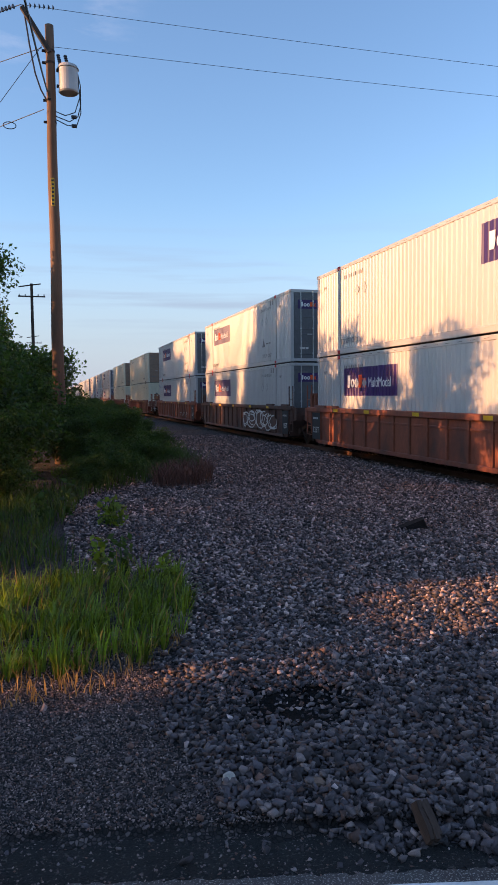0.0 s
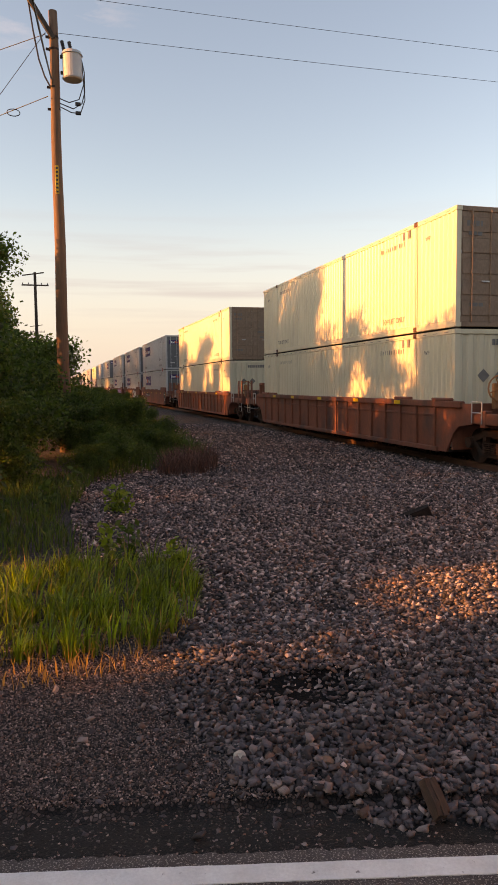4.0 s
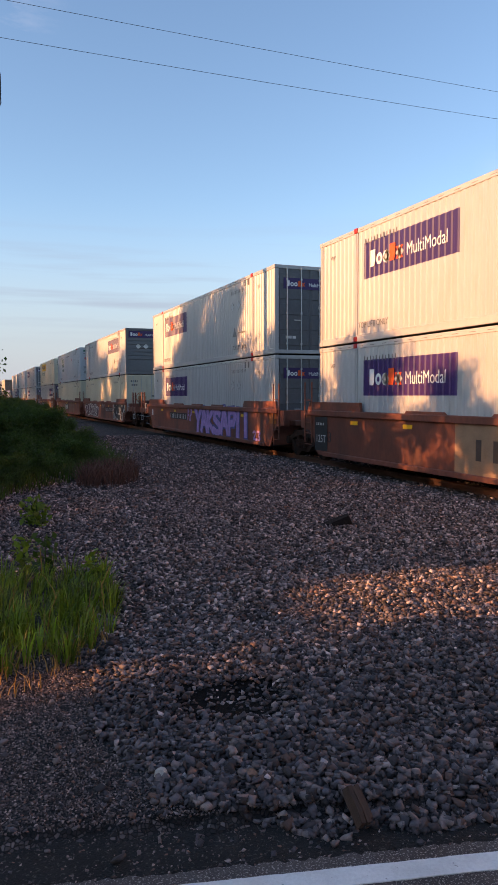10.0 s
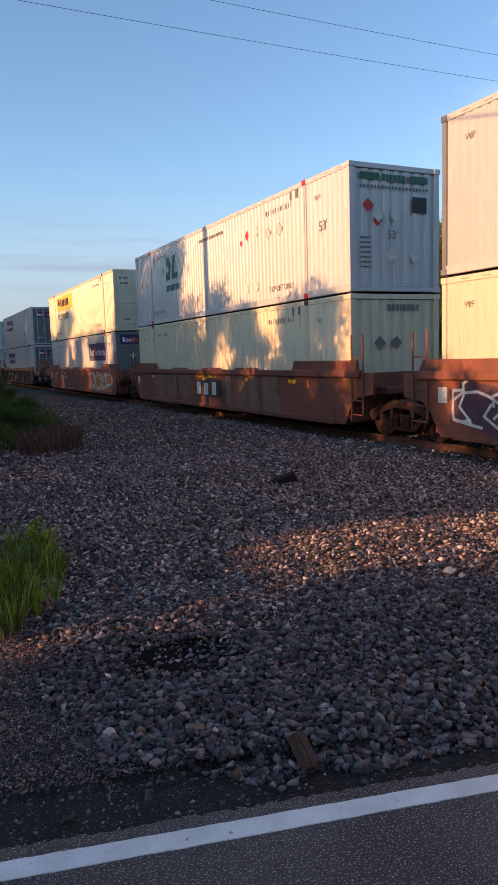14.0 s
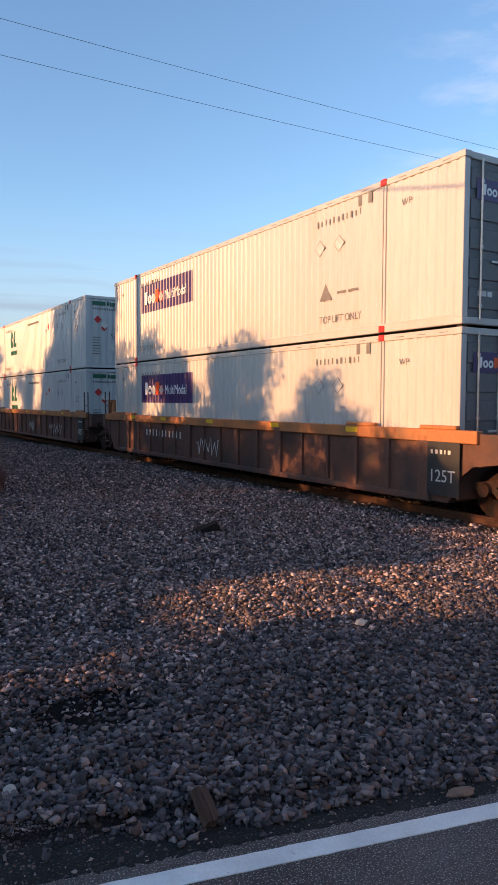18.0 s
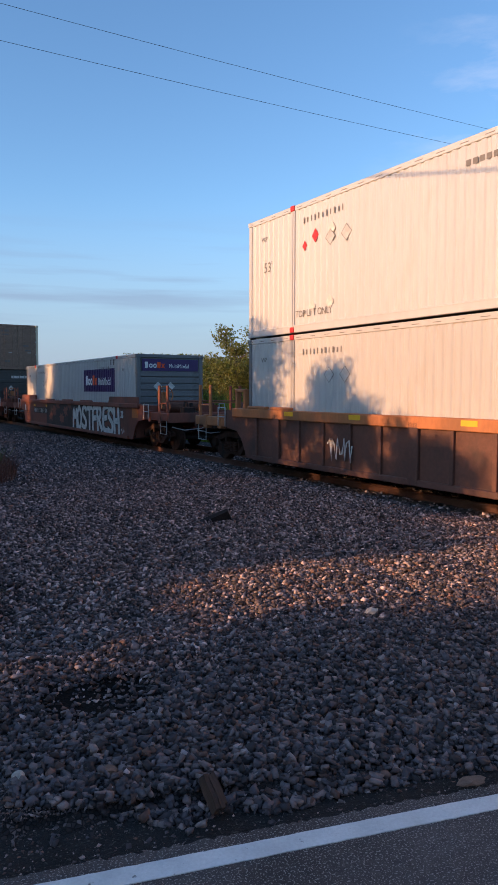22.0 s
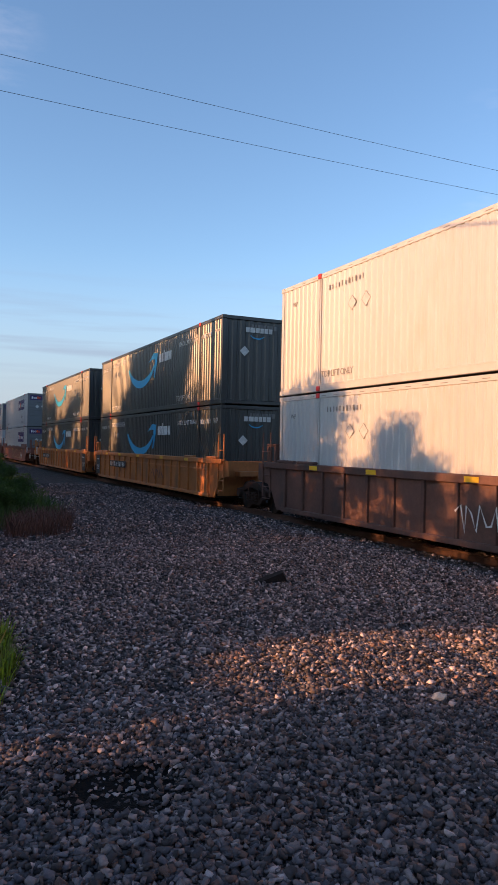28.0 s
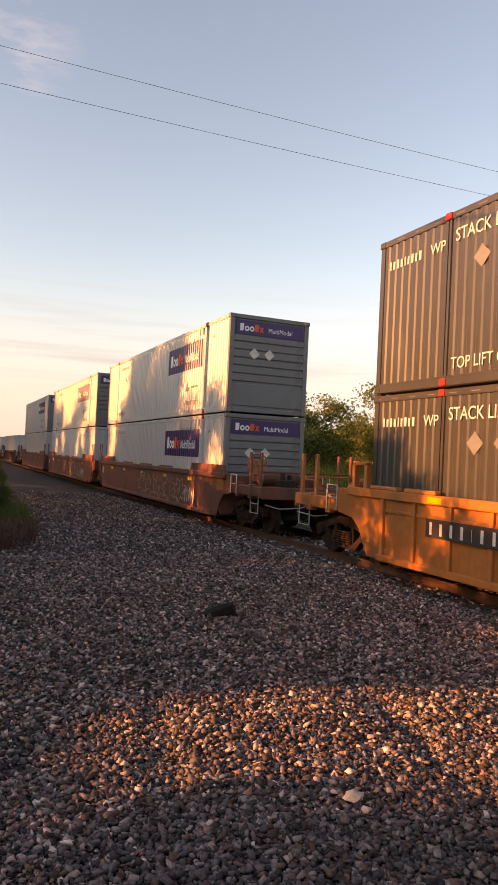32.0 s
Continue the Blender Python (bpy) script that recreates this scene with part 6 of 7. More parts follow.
def pole():
    th = thing("utility_pole", "tall weathered brown wooden utility pole beside the track", "utility pole", Matrix.Translation((POLE.x, POLE.y, -0.63)) @ Matrix.Scale(POLE_SIZE, 4))
    s = Shape().path([(0.012 * math.sin(i * 1.3), 0.01 * math.cos(i), i * 0.99) for i in range(13)], [0.175 - 0.0055 * i for i in range(13)], 16)
    part("shaft", s.mesh("shaft", M["polewood"], True), th)
    part("top_arm", Shape().box(-0.06, 0.06, -0.06, 0.06, 0, 1.25, 0.012).mesh("top_arm", M["tie"]), th, pose(0.0, -0.1, 11.15, 0, -32, 0), "dark timber arm leaning out at the top")
    can = part("transformer", Shape().tube((0, 0, 0), (0, 0, 0.58), 0.245, 0.245, 24).tube((0, 0, 0.58), (0, 0, 0.66), 0.275, 0.24, 24).tube((0, 0, -0.03), (0, 0, 0), 0.23, 0.26, 24).mesh("transformer", M["can"], False), th, (0.45, -0.05, 10.22), "pale grey steel transformer can")
    for a in (-0.12, 0.06):
        b = Shape()
        for j in range(5):
            b.tube((0, 0, j * 0.05), (0, 0, j * 0.05 + 0.03), 0.05, 0.04, 10)
        part("bushing", b.mesh("bushing", M["insul"]), can, pose(a - 0.08, 0, 0.70, 0, -12, 0))
    part("bracket", Shape().box(-0.3, -0.1, -0.05, 0.05, 0.1, 0.15).box(-0.3, -0.1, -0.05, 0.05, 0.5, 0.55).mesh("bracket", M["dark"]), can)
    lead = Shape().path([(0.24, 0, 0.5), (0.3, 0, 0.2), (0.30, 0, -0.3), (0.22, 0, -0.6), (0.0, 0, -0.75), (-0.4, 0, -0.62)], 0.014)
    lead.path([(0.24, 0, 0.42), (0.28, 0, -0.1), (0.15, 0, -0.5), (-0.1, 0, -0.6), (-0.4, 0, -0.5)], 0.014)
    lead.path([(0.27, 0, 0.1), (0.3, 0, -0.5), (0.18, 0, -0.85), (-0.05, 0, -0.85), (-0.4, 0, -0.7)], 0.014)
    part("drop_lead", lead.mesh("drop_lead", M["wire"]), can)
    for z in (-0.62, -0.85):
        part("clamp", Shape().box(-0.05, 0.09, -0.04, 0.04, -0.04, 0.04, 0.012).mesh("clamp", M["wire"]), can, (0.1, 0, z))
    part("riser", Shape().path([(-0.62, -0.05, 12.2), (-0.55, -0.05, 11.7), (-0.5, -0.1, 11.3), (-0.38, -0.1, 10.6), (-0.25, -0.1, 10.2), (-0.12, -0.12, 9.95)], 0.022).mesh("riser", M["wire"]), th)
    part("number_strip", Shape().box(-0.045, 0.045, -0.012, 0.0, 0, 0.72, 0.003).mesh("number_strip", M["paintyellow"]), th, (-0.02, -0.150, 7.25), "narrow yellow tag strip with dark bars")
    for i in range(7):
        part("tag_bar", Shape().box(-0.03, 0.03, -0.016, -0.011, 0, 0.05).mesh("tag_bar", M["paintblack"]), th, (-0.02, -0.150, 7.28 + i * 0.1))
    for z in (11.2, 10.9, 9.95, 9.4):
        part("bolt_band", Shape().tube((0, 0, 0), (0, 0, 0.05), 0.128, 0.128, 16).box(-0.2, -0.1, -0.03, 0.03, 0, 0.05).mesh("bolt_band", M["dark"]), th, (0, 0, z))
    return th


pole()
ARM = Vector((-0.66, 22.45, 13.4))


def sag(a, b, drop, n=24):
    a, b = Vector(a), Vector(b)
    return [a.lerp(b, i / n) - Vector((0, 0, drop * 4 * (i / n) * (1 - i / n))) for i in range(n + 1)]


def wire(label, a, b, drop, r=0.009, strings=False):
    me = Shape().path(sag(a, b, drop), r, 5).mesh("wire", M["wire"])
    w = thing("overhead_wire", label, "wire", None, "overhead wires", me=me)
    if strings:
        d = (Vector(b) - Vector(a)).normalized()
        s = Shape()
        for i in range(6):
            p = Vector(a) + d * (0.25 + i * 0.13)
            s.tube(p, p + d * 0.05, 0.075, 0.03, 10)
        part("insulator_string", s.mesh("insulator_string", M["insul"]), w)
    return w


wire("thin dark overhead wire across the track", ARM, (73.31, 23.94, 16.43), 0.69, 0.007, True)
wire("thin dark overhead wire across the track", (0.2, 22.45, 12.31), (73.31, 23.94, 15.63), 0.69, 0.007, False)
wire("thin dark overhead wire with insulators", ARM, (-45.77, 55.54, 11.74), 1.15, 0.0125, True)
wire("thin dark overhead wire", (-0.09, 22.45, 12.25), (-45.77, 55.54, 10.25), 1.03, 0.0115)
wire("thin dark service wire sloping down", (-0.09, 22.45, 10.48), (-43.48, 56.11, 5.44), 0.92, 0.0125)
wire("thin dark guy wire to the ground", (-0.09, 22.45, 12.31), (-9.36, 24.05, -0.2), 0.0, 0.009)
wire("dark twisted service wire along the track", (0.03, 22.45, 11.0), (-1.6, -16.0, 4.46), 1.05, 0.022)
loop = Shape().path([(-1.06 + 0.18 * math.cos(i * 0.5), 22.22, 9.85 + 0.10 * math.sin(i * 0.5)) for i in range(14)], 0.0135)
thing("cable_loop", "small dark loop of spare cable on a wire", "cable", me=loop.mesh("cable_loop", M["wire"]))


def far_pole(x, y, h, label):
    th = thing("utility_pole", label, "utility pole", Matrix.Translation((x, y, -0.4)), "far utility poles")
    part("shaft", Shape().tube((0, 0, 0), (0, 0, h), 0.17, 0.12, 12).mesh("shaft", M["tie"]), th)
    part("crossarm", Shape().box(-1.15, 1.15, -0.05, 0.05, -0.06, 0.06, 0.01).mesh("crossarm", M["tie"]), th, (0, -0.14, h - 1.15))
    part("top_arm", Shape().box(-1.1, 0.8, -0.05, 0.05, -0.05, 0.05, 0.01).mesh("top_arm", M["tie"]), th, pose(0, -0.12, h - 0.15, 0, -9, 0))
    for px in (-1.05, -0.55, 0.55, 1.05):
        part("insulator", Shape().tube((0, 0, 0), (0, 0, 0.16), 0.05, 0.03, 8).mesh("insulator", M["insul"]), th, (px, -0.14, h - 1.09))
    return th


far_pole(-1.4, 66.6, 12.4, "weathered wooden utility pole with two crossarms")
far_pole(-2.2, 118.0, 12.0, "distant wooden utility pole with crossarms")
far_pole(-3.0, 172.0, 12.0, "distant wooden utility pole with crossarms")

# ---- plants ----
rs = np.random.RandomState(7)


def leaves(centres, per, spread, size, squash=0.8, seed=1):
    """Folded leaf quads scattered round clump centres, as arrays of points and faces."""
    r = np.random.RandomState(seed)
    c = np.repeat(np.asarray(centres, float), per, 0)
    n = len(c)
    p = c + np.clip(r.normal(0, 1, (n, 3)), -1.6, 1.6) * spread * np.array([1, 1, squash])
    a = r.normal(0, 1, (n, 3)); a /= np.linalg.norm(a, axis=1)[:, None]
    b = r.normal(0, 1, (n, 3)); b = np.cross(a, b); b /= np.linalg.norm(b, axis=1)[:, None] + 1e-9
    s = size * r.uniform(0.6, 1.4, (n, 1))
    v = np.stack([p - a * s, p + b * s * 0.55, p + a * s, p - b * s * 0.55], 1).reshape(-1, 3)
    f = np.arange(4 * n).reshape(n, 4)
    return v, f


def np_mesh(name, v, f, material, smooth=False):
    me = bpy.data.meshes.new(name)
    k = f.shape[1]
    me.vertices.add(len(v))
    me.vertices.foreach_set("co", np.asarray(v, np.float32).ravel())
    me.loops.add(f.size)
    me.loops.foreach_set("vertex_index", f.ravel().astype(np.int32))
    me.polygons.add(len(f))
    me.polygons.foreach_set("loop_start", np.arange(0, f.size, k, dtype=np.int32))
    me.polygons.foreach_set("loop_total", np.full(len(f), k, np.int32))
    me.materials.append(material)
    if smooth:
        me.polygons.foreach_set("use_smooth", np.ones(len(f), bool))
    me.update(calc_edges=True)
    return me


def limbs(h, spread, seed, thick=0.16, n=9, start=0.25, depth=2):
    """A tapered trunk with forked limbs; returns the shape and the limb tips."""
    r = random.Random(seed)
    s, tips = Shape(), []

    def grow(p, d, length, rad, level):
        q = p
        for i in range(3):
            d2 = (d + Vector((r.uniform(-.22, .22), r.uniform(-.22, .22), r.uniform(-.05, .2)))).normalized()
            e = q + d2 * length / 3
            s.tube(q, e, rad * (1 - i * 0.22), rad * (1 - (i + 1) * 0.22), 6, False)
            q, d = e, d2
        tips.append(q)
        if level < depth:
            for j in range(3):
                grow(q - d * length * r.uniform(0, .45), (d + Vector((r.uniform(-1, 1), r.uniform(-1, 1), r.uniform(-.1, .7))) * 0.75).normalized(), length * r.uniform(.5, .75), rad * 0.36, level + 1)

    top = Vector((0, 0, h * 0.85))
    q = Vector((0, 0, -0.3))
    for i in range(6):
        e = Vector((r.uniform(-.12, .12) * i * 0.3, r.uniform(-.12, .12) * i * 0.3, h * 0.9 * (i + 1) / 6))
        s.tube(q, e, thick * (1 - i * 0.15), thick * (1 - (i + 1) * 0.15), 8, False)
        q = e
    tips.append(q)
    for i in range(n):
        z = h * r.uniform(start, 0.85)
        a = r.uniform(0, 6.28)
        grow(Vector((0, 0, z)), Vector((math.cos(a), math.sin(a), r.uniform(.3, .9))).normalized(), spread * r.uniform(.5, 1.0) * (1.15 - 0.6 * z / h), thick * 0.4, 1)
    return s, tips


def tree_meshes(key, h, spread, seed, leaf, per, size, clump, start=0.25, n=10):
    def make():
        s, tips = limbs(h, spread, seed, 0.02 * h, n, start)
        v, f = leaves([tuple(t) for t in tips], per, clump, size, 0.75, seed)
        return s.mesh("trunk", M["bark"]), np_mesh("crown", v, f, M[leaf])
    return cached(("tree", key), make)


def tree(key, at, turn, scale, label, category="tree", group="trees"):
    tm, cmh = CACHE["tree", key]
    th = thing("tree" if category == "tree" else "bush", label, category, pose(*at, 0, 0, turn) @ Matrix.Diagonal((scale, scale, scale, 1)), group)
    part("trunk", tm, th)
    part("crown", cmh, th)
    return th


tree_meshes("tall", 7.5, 3.0, 3, "leaf", 210, 0.085, 0.42, 0.2, 15)
tree_meshes("tall2", 7.0, 2.8, 8, "leaf2", 200, 0.085, 0.40, 0.15, 15)
tree_meshes("wide", 9.0, 4.2, 5, "leaf2", 430, 0.075, 0.52, 0.2, 18)
tree_meshes("bush", 2.2, 1.5, 11, "leaf", 260, 0.05, 0.30, 0.02, 16)
tree_meshes("bush2", 1.7, 1.4, 14, "leaf", 260, 0.045, 0.27, 0.02, 16)

tree_meshes("sapling", 2.2, 0.5, 17, "leaf", 50, 0.06, 0.13, 0.86, 12)
tree_meshes("thin_sapling", 2.2, 0.45, 19, "leaf", 26, 0.05, 0.10, 0.9, 7)
tree_meshes("hedge", 2.2, 1.5, 11, "leaf2", 260, 0.05, 0.30, 0.02, 16)

# bushes between the pole and the gravel
for i, (x, y, s, key) in enumerate([(0.5, 15.6, .34, "bush2"), (-1.5, 14.4, .60, "bush"), (1.3, 17.0, .42, "bush2"), (2.5, 19.2, .40, "bush2"), (0.8, 18.6, .36, "bush"), (-1.25, 17.4, .85, "bush"), (0.75, 20.6, .5, "bush"),
                                    (-2.0, 15.8, 1.0, "bush"), (1.7, 21.8, .55, "bush"), (3.1, 22.5, .42, "bush2"), (0.2, 22.0, .62, "bush"), (-1.6, 20.0, 1.15, "bush"), (-3.0, 18.6, 1.4, "bush"),
                                    (2.4, 27.0, .5, "bush"), (0.7, 27.0, .6, "bush"), (3.4, 30.0, .45, "bush2"), (-1.0, 25.5, 1.2, "bush"), (2.2, 34.0, .52, "bush"), (4.0, 39.0, .45, "bush"), (0.5, 33.0, .6, "bush"),
                                    (2.4, 44.0, .55, "bush"), (4.4, 50.0, .5, "bush"), (0.6, 42.0, .62, "bush"), (2.6, 58.0, .6, "bush"), (5.0, 68.0, .55, "bush"), (1.2, 56.0, .65, "bush"), (3.2, 78.0, .65, "bush"), (5.4, 92.0, .6, "bush"), (3.0, 104.0, .7, "bush"), (4.6, 126.0, .7, "bush"),
                                    (-2.8, 12.6, .8, "bush"), (-1.4, 36.0, 1.1, "bush"), (-3.0, 37.5, 1.3, "bush"), (-0.9, 44.0, 1.2, "bush"), (-1.0, 52.0, 1.3, "bush")]):
    tree(key, (x, y, GZ), i * 47, s, "dense dark-green leafy bush beside the gravel", "bush", "bushes along the track")
for i, (x, y, s, key) in enumerate([(-3.4, 27.6, .86, "tall"), (-4.8, 30.2, .95, "tall2"), (-2.9, 32.2, .80, "tall2"), (-6.6, 28.4, .95, "tall"), (-4.4, 25.6, .78, "tall2"), (-6.0, 33.0, .9, "tall"),
                                    (-3.6, 44.5, .7, "tall2"), (-4.6, 49, .8, "tall"), (-3.0, 56, .7, "tall2"), (-4.6, 63, .8, "tall"), (-5.5, 72, .9, "tall2"), (-4.5, 84, .9, "tall"), (-5, 98, 1.0, "tall2"), (-4.6, 116, 1.0, "tall"), (-5.0, 140, 1.1, "tall2")]):
    tree(key, (x, y, GZ), i * 71 + 20, s, "green broad-leaved tree beside the track", "tree", "trees along the track")
# the belt of trees and shrubs that goes on beside the road and shades the gravel
for i, (x, y, s, key) in enumerate([(-5.6, 23.4, .86, "tall2"), (-5.4, 21.0, .84, "tall"), (-5.8, 18.6, .84, "tall2"), (-5.4, 16.2, .80, "tall"), (-6.0, 14.0, .74, "tall2"), (-5.2, 12.2, .64, "tall"), (-5.4, 10.6, .55, "tall2"), (-5.2, 9.8, .50, "tall"), (-4.4, 10.2, .40, "tall2"), (-5.4, 9.5, .48, "tall"), (-6.6, 10.0, .60, "tall2"),
                                    (-8.6, 26.6, 1.22, "tall"), (-8.8, 29.2, 1.3, "tall2"), (-8.4, 31.2, 1.2, "tall"), (-9.4, 34.4, .9, "tall2"), (-11.4, 38.0, .95, "tall"), (-11.6, 42, 1.0, "tall2"), (-11.4, 46, 1.1, "tall"), (-11.8, 50, 1.0, "tall2"), (-11.4, 54, 1.15, "tall"), (-11.8, 58, 1.5, "tall2"), (-11.4, 62, 1.6, "tall"), (-11.8, 68, 1.7, "tall2"), (-11.4, 75, 1.7, "tall"), (-11.8, 82, 1.7, "tall2"), (-11.4, 90, 1.7, "tall"), (-11.8, 99, 1.8, "tall2"), (-11.4, 108, 1.8, "tall"), (-11.8, 118, 1.8, "tall2"), (-11.4, 129, 1.8, "tall"), (-14.6, 60, 1.9, "tall2"), (-14.4, 65, 1.9, "tall"), (-14.6, 71.5, 1.9, "tall2"), (-14.4, 78.5, 1.9, "tall"), (-14.6, 86, 1.9, "tall2"), (-14.4, 94.5, 1.9, "tall"), (-14.6, 103.5, 1.9, "tall2"), (-14.4, 113, 1.9, "tall"), (-14.6, 123.5, 1.9, "tall2"), (-14.4, 135, 1.9, "tall"), (-14.4, 141, 1.9, "tall2"), (-14.4, 148, 1.9, "tall"), (-14.4, 156, 1.9, "tall2"),
                                    (-10.5, 3.4, .68, "tall"), (-9.2, 3.0, .6, "tall2"), (-6.4, 3.4, .42, "tall"), (-11, 1.4, .68, "tall2"), (-10.2, -0.4, .66, "tall"), (-11, -2.2, .68, "tall2"), (-10.2, -4.2, .66, "tall"), (-11, -6.4, .68, "tall2"), (-10, -9, .7, "tall"), (-11, -12, .7, "tall2"), (-7.4, 2.6, .45, "tall2"), (-7.0, 0.9, .45, "tall"), (-7.4, -0.8, .45, "tall2"), (-7.0, -2.6, .45, "tall"), (-7.4, -4.6, .45, "tall2")]):
    tree(key, (x, y, GZ), i * 83 + 10, s, "green broad-leaved tree beside the road", "tree", "trees beside the road")

# unseen young trees, added so that their crowns dapple the sunlit gravel
for i, (x, y, s, key) in enumerate([(-7.0, 5.15, 1.05, "thin_sapling"), (-7.0, 5.75, .88, "sapling"), (-7.0, 6.5, .88, "sapling"), (-7.0, 7.2, .92, "sapling"), (-7.0, 7.75, .93, "sapling"), (-7.1, 8.3, .97, "sapling"), (-7.6, 7.7, 1.16, "sapling"), (-7.6, 8.3, 1.28, "sapling"), (-8.0, 8.0, 1.42, "sapling"), (-7.8, 7.3, 1.42, "thin_sapling"), (-7.6, 3.55, .40, "tall2"), (-7.4, 4.15, .33, "tall"), (-7.4, 9.3, .38, "tall")]):
    tree(key, (x, y, GZ), i * 57, s, "unseen slender young tree, added to break up the low sun", "tree", "young trees beside the road")

# beyond the track: trees, dead trunks, reeds
for i, (x, y, s, key) in enumerate([(28.2, 33.2, 1.02, "wide"), (31.5, 34.5, .95, "wide"), (33.5, 30.5, .8, "tall2"), (19.8, 35.0, .86, "tall2"), (17.2, 37.0, .55, "tall2")]):
    tree(key, (x, y, -1.2), i * 61, s, "round-crowned green tree beyond the track", "tree", "trees beyond the track")
for i in range(26):
    x, y = 21 + 13 * rs.rand() + i * 0.3, 52 - i * 2.0
    tree("hedge", (x, y, -1.2), i * 53, 1.3 + 0.8 * rs.rand(), "olive-green shrub in the hedge beyond the track", "bush", "shrubs beyond the track")


def dead_tree(x, y, h, seed):
    s, tips = limbs(h, 2.2, seed, 0.10, 9, 0.3, 3)
    th = thing("dead_tree", "bare grey dead tree with thin branches", "tree", Matrix.Translation((x, y, -1.2)), "dead trees")
    part("trunk", s.mesh("trunk", M["deadwood"]), th)


for i, (x, y, h) in enumerate([(31, 25.5, 10.5), (33, 24.5, 11.8), (33.5, 22.3, 13.0), (36, 20.0, 12.6), (37, 18.2, 12.0), (31.8, 22.0, 10.6), (34.5, 24.0, 11.0), (35.0, 21.4, 11.6)]):
    dead_tree(x, y, h, 40 + i)


def blades(n, where, height, width, lean, seed, zf=None):
    r = np.random.RandomState(seed)
    pts = []
    while len(pts) < n:
        p = where(r)
        if p is not None:
            pts.append(p)
    p = np.array([(x, y, (zf or ground_z)(x, y)) for x, y in pts])
    h = height * r.uniform(0.45, 1.15, (n, 1))
    a = r.uniform(0, 6.283, n)
    side = np.stack([np.cos(a), np.sin(a), 0 * a], 1) * width * r.uniform(0.6, 1.3, (n, 1))
    b = r.uniform(0, 6.283, n)
    bend = np.stack([np.cos(b), np.sin(b), 0 * b], 1) * lean * r.uniform(0.1, 1.2, (n, 1)) * h
    up = np.array([0, 0, 1.0])
    p1, p2, p3 = p + bend * 0.15 + up * h * 0.45, p + bend * 0.5 + up * h * 0.8, p + bend + up * h * (1 - 0.25 * lean)
    v = np.stack([p - side, p + side, p1 + side * 0.8, p1 - side * 0.8, p2 + side * 0.5, p2 - side * 0.5, p3 + side * 0.05, p3 - side * 0.05], 1).reshape(-1, 3)
    base = np.arange(n)[:, None] * 8
    f = np.concatenate([base + [0, 1, 2, 3], base + [3, 2, 4, 5], base + [5, 4, 6, 7]], 0)
    return v, f


def in_poly(poly):
    xs, ys = [p[0] for p in poly], [p[1] for p in poly]

    def where(r):
        x, y = r.uniform(min(xs), max(xs)), r.uniform(min(ys), max(ys))
        inside = False
        for (x0, y0), (x1, y1) in zip(poly, poly[1:] + poly[:1]):
            if (y0 > y) != (y1 > y) and x < (x1 - x0) * (y - y0) / (y1 - y0) + x0:
                inside = not inside
        return (x, y) if inside and noise.noise(Vector((x * 1.7, y * 1.7, 5))) > -0.55 else None
    return where


CLUMP = [(-2.6, 5.6), (-0.9, 5.25), (-0.1, 5.05), (0.35, 5.2), (0.85, 5.75), (1.12, 6.6), (1.1, 7.5), (0.5, 8.0), (-0.6, 7.9), (-2.6, 8.6)]
def tufts(n, per, where, height, width, lean, seed):
    """Grass in tufts: blades that fan out from common feet, each tuft of its own height."""
    r = np.random.RandomState(seed)
    feet = []
    while len(feet) < n:
        p = where(r)
        if p is not None:
            feet.append((*p, height * r.uniform(0.55, 1.2)))
    feet = np.repeat(np.array(feet), per, 0)
    m = len(feet)
    b = r.uniform(0, 6.283, m)
    out = np.stack([np.cos(b), np.sin(b), 0 * b], 1)
    p = np.array([(x, y, ground_z(x, y)) for x, y, _ in feet]) + out * 0.055 * r.uniform(0, 1, (m, 1)) ** 0.5
    h = feet[:, 2:] * r.uniform(0.5, 1.15, (m, 1))
    side = np.stack([-np.sin(b), np.cos(b), 0 * b], 1) * width * r.uniform(0.5, 1.3, (m, 1))
    bend = out * lean * r.uniform(0.1, 1.1, (m, 1)) * h + np.array([0.12, 0.03, 0]) * h
    up = np.array([0, 0, 1.0])
    p1, p2, p3 = p + bend * 0.18 + up * h * 0.45, p + bend * 0.52 + up * h * 0.8, p + bend * 1.1 + up * h * (1 - 0.2 * lean * r.uniform(0, 1, (m, 1)))
    v = np.stack([p - side * 0.8, p + side * 0.8, p1 + side, p1 - side, p2 + side * 0.7, p2 - side * 0.7, p3 + side * 0.05, p3 - side * 0.05], 1).reshape(-1, 3)
    base = np.arange(m)[:, None] * 8
    return v, np.concatenate([base + [0, 1, 2, 3], base + [3, 2, 4, 5], base + [5, 4, 6, 7]], 0)


v, f = tufts(430, 17, in_poly(CLUMP), 0.30, 0.0065, 0.75, 3)
thing("grass_clump", "bright green grass clump at the gravel's edge", "grass", kind="stuff", me=np_mesh("grass_clump", v, f, M["grass"]))
v, f = blades(500, in_poly([(-2.5, 5.1), (-0.2, 4.75), (0.35, 5.0), (0.9, 5.7), (0.5, 5.9), (-0.5, 5.4), (-2.5, 5.9)]), 0.16, 0.005, 0.9, 4)
thing("dry_grass", "dry straw-coloured grass at the clump's foot", "grass", kind="stuff", me=np_mesh("dry_grass", v, f, M["drygrass"]))
v, f = blades(110, in_poly(CLUMP), 0.46, 0.006, 0.5, 31)
thing("grass_stalks", "pale seed stalks standing over the grass clump", "grass", kind="stuff", me=np_mesh("grass_stalks", v, f, M["drygrass"]))
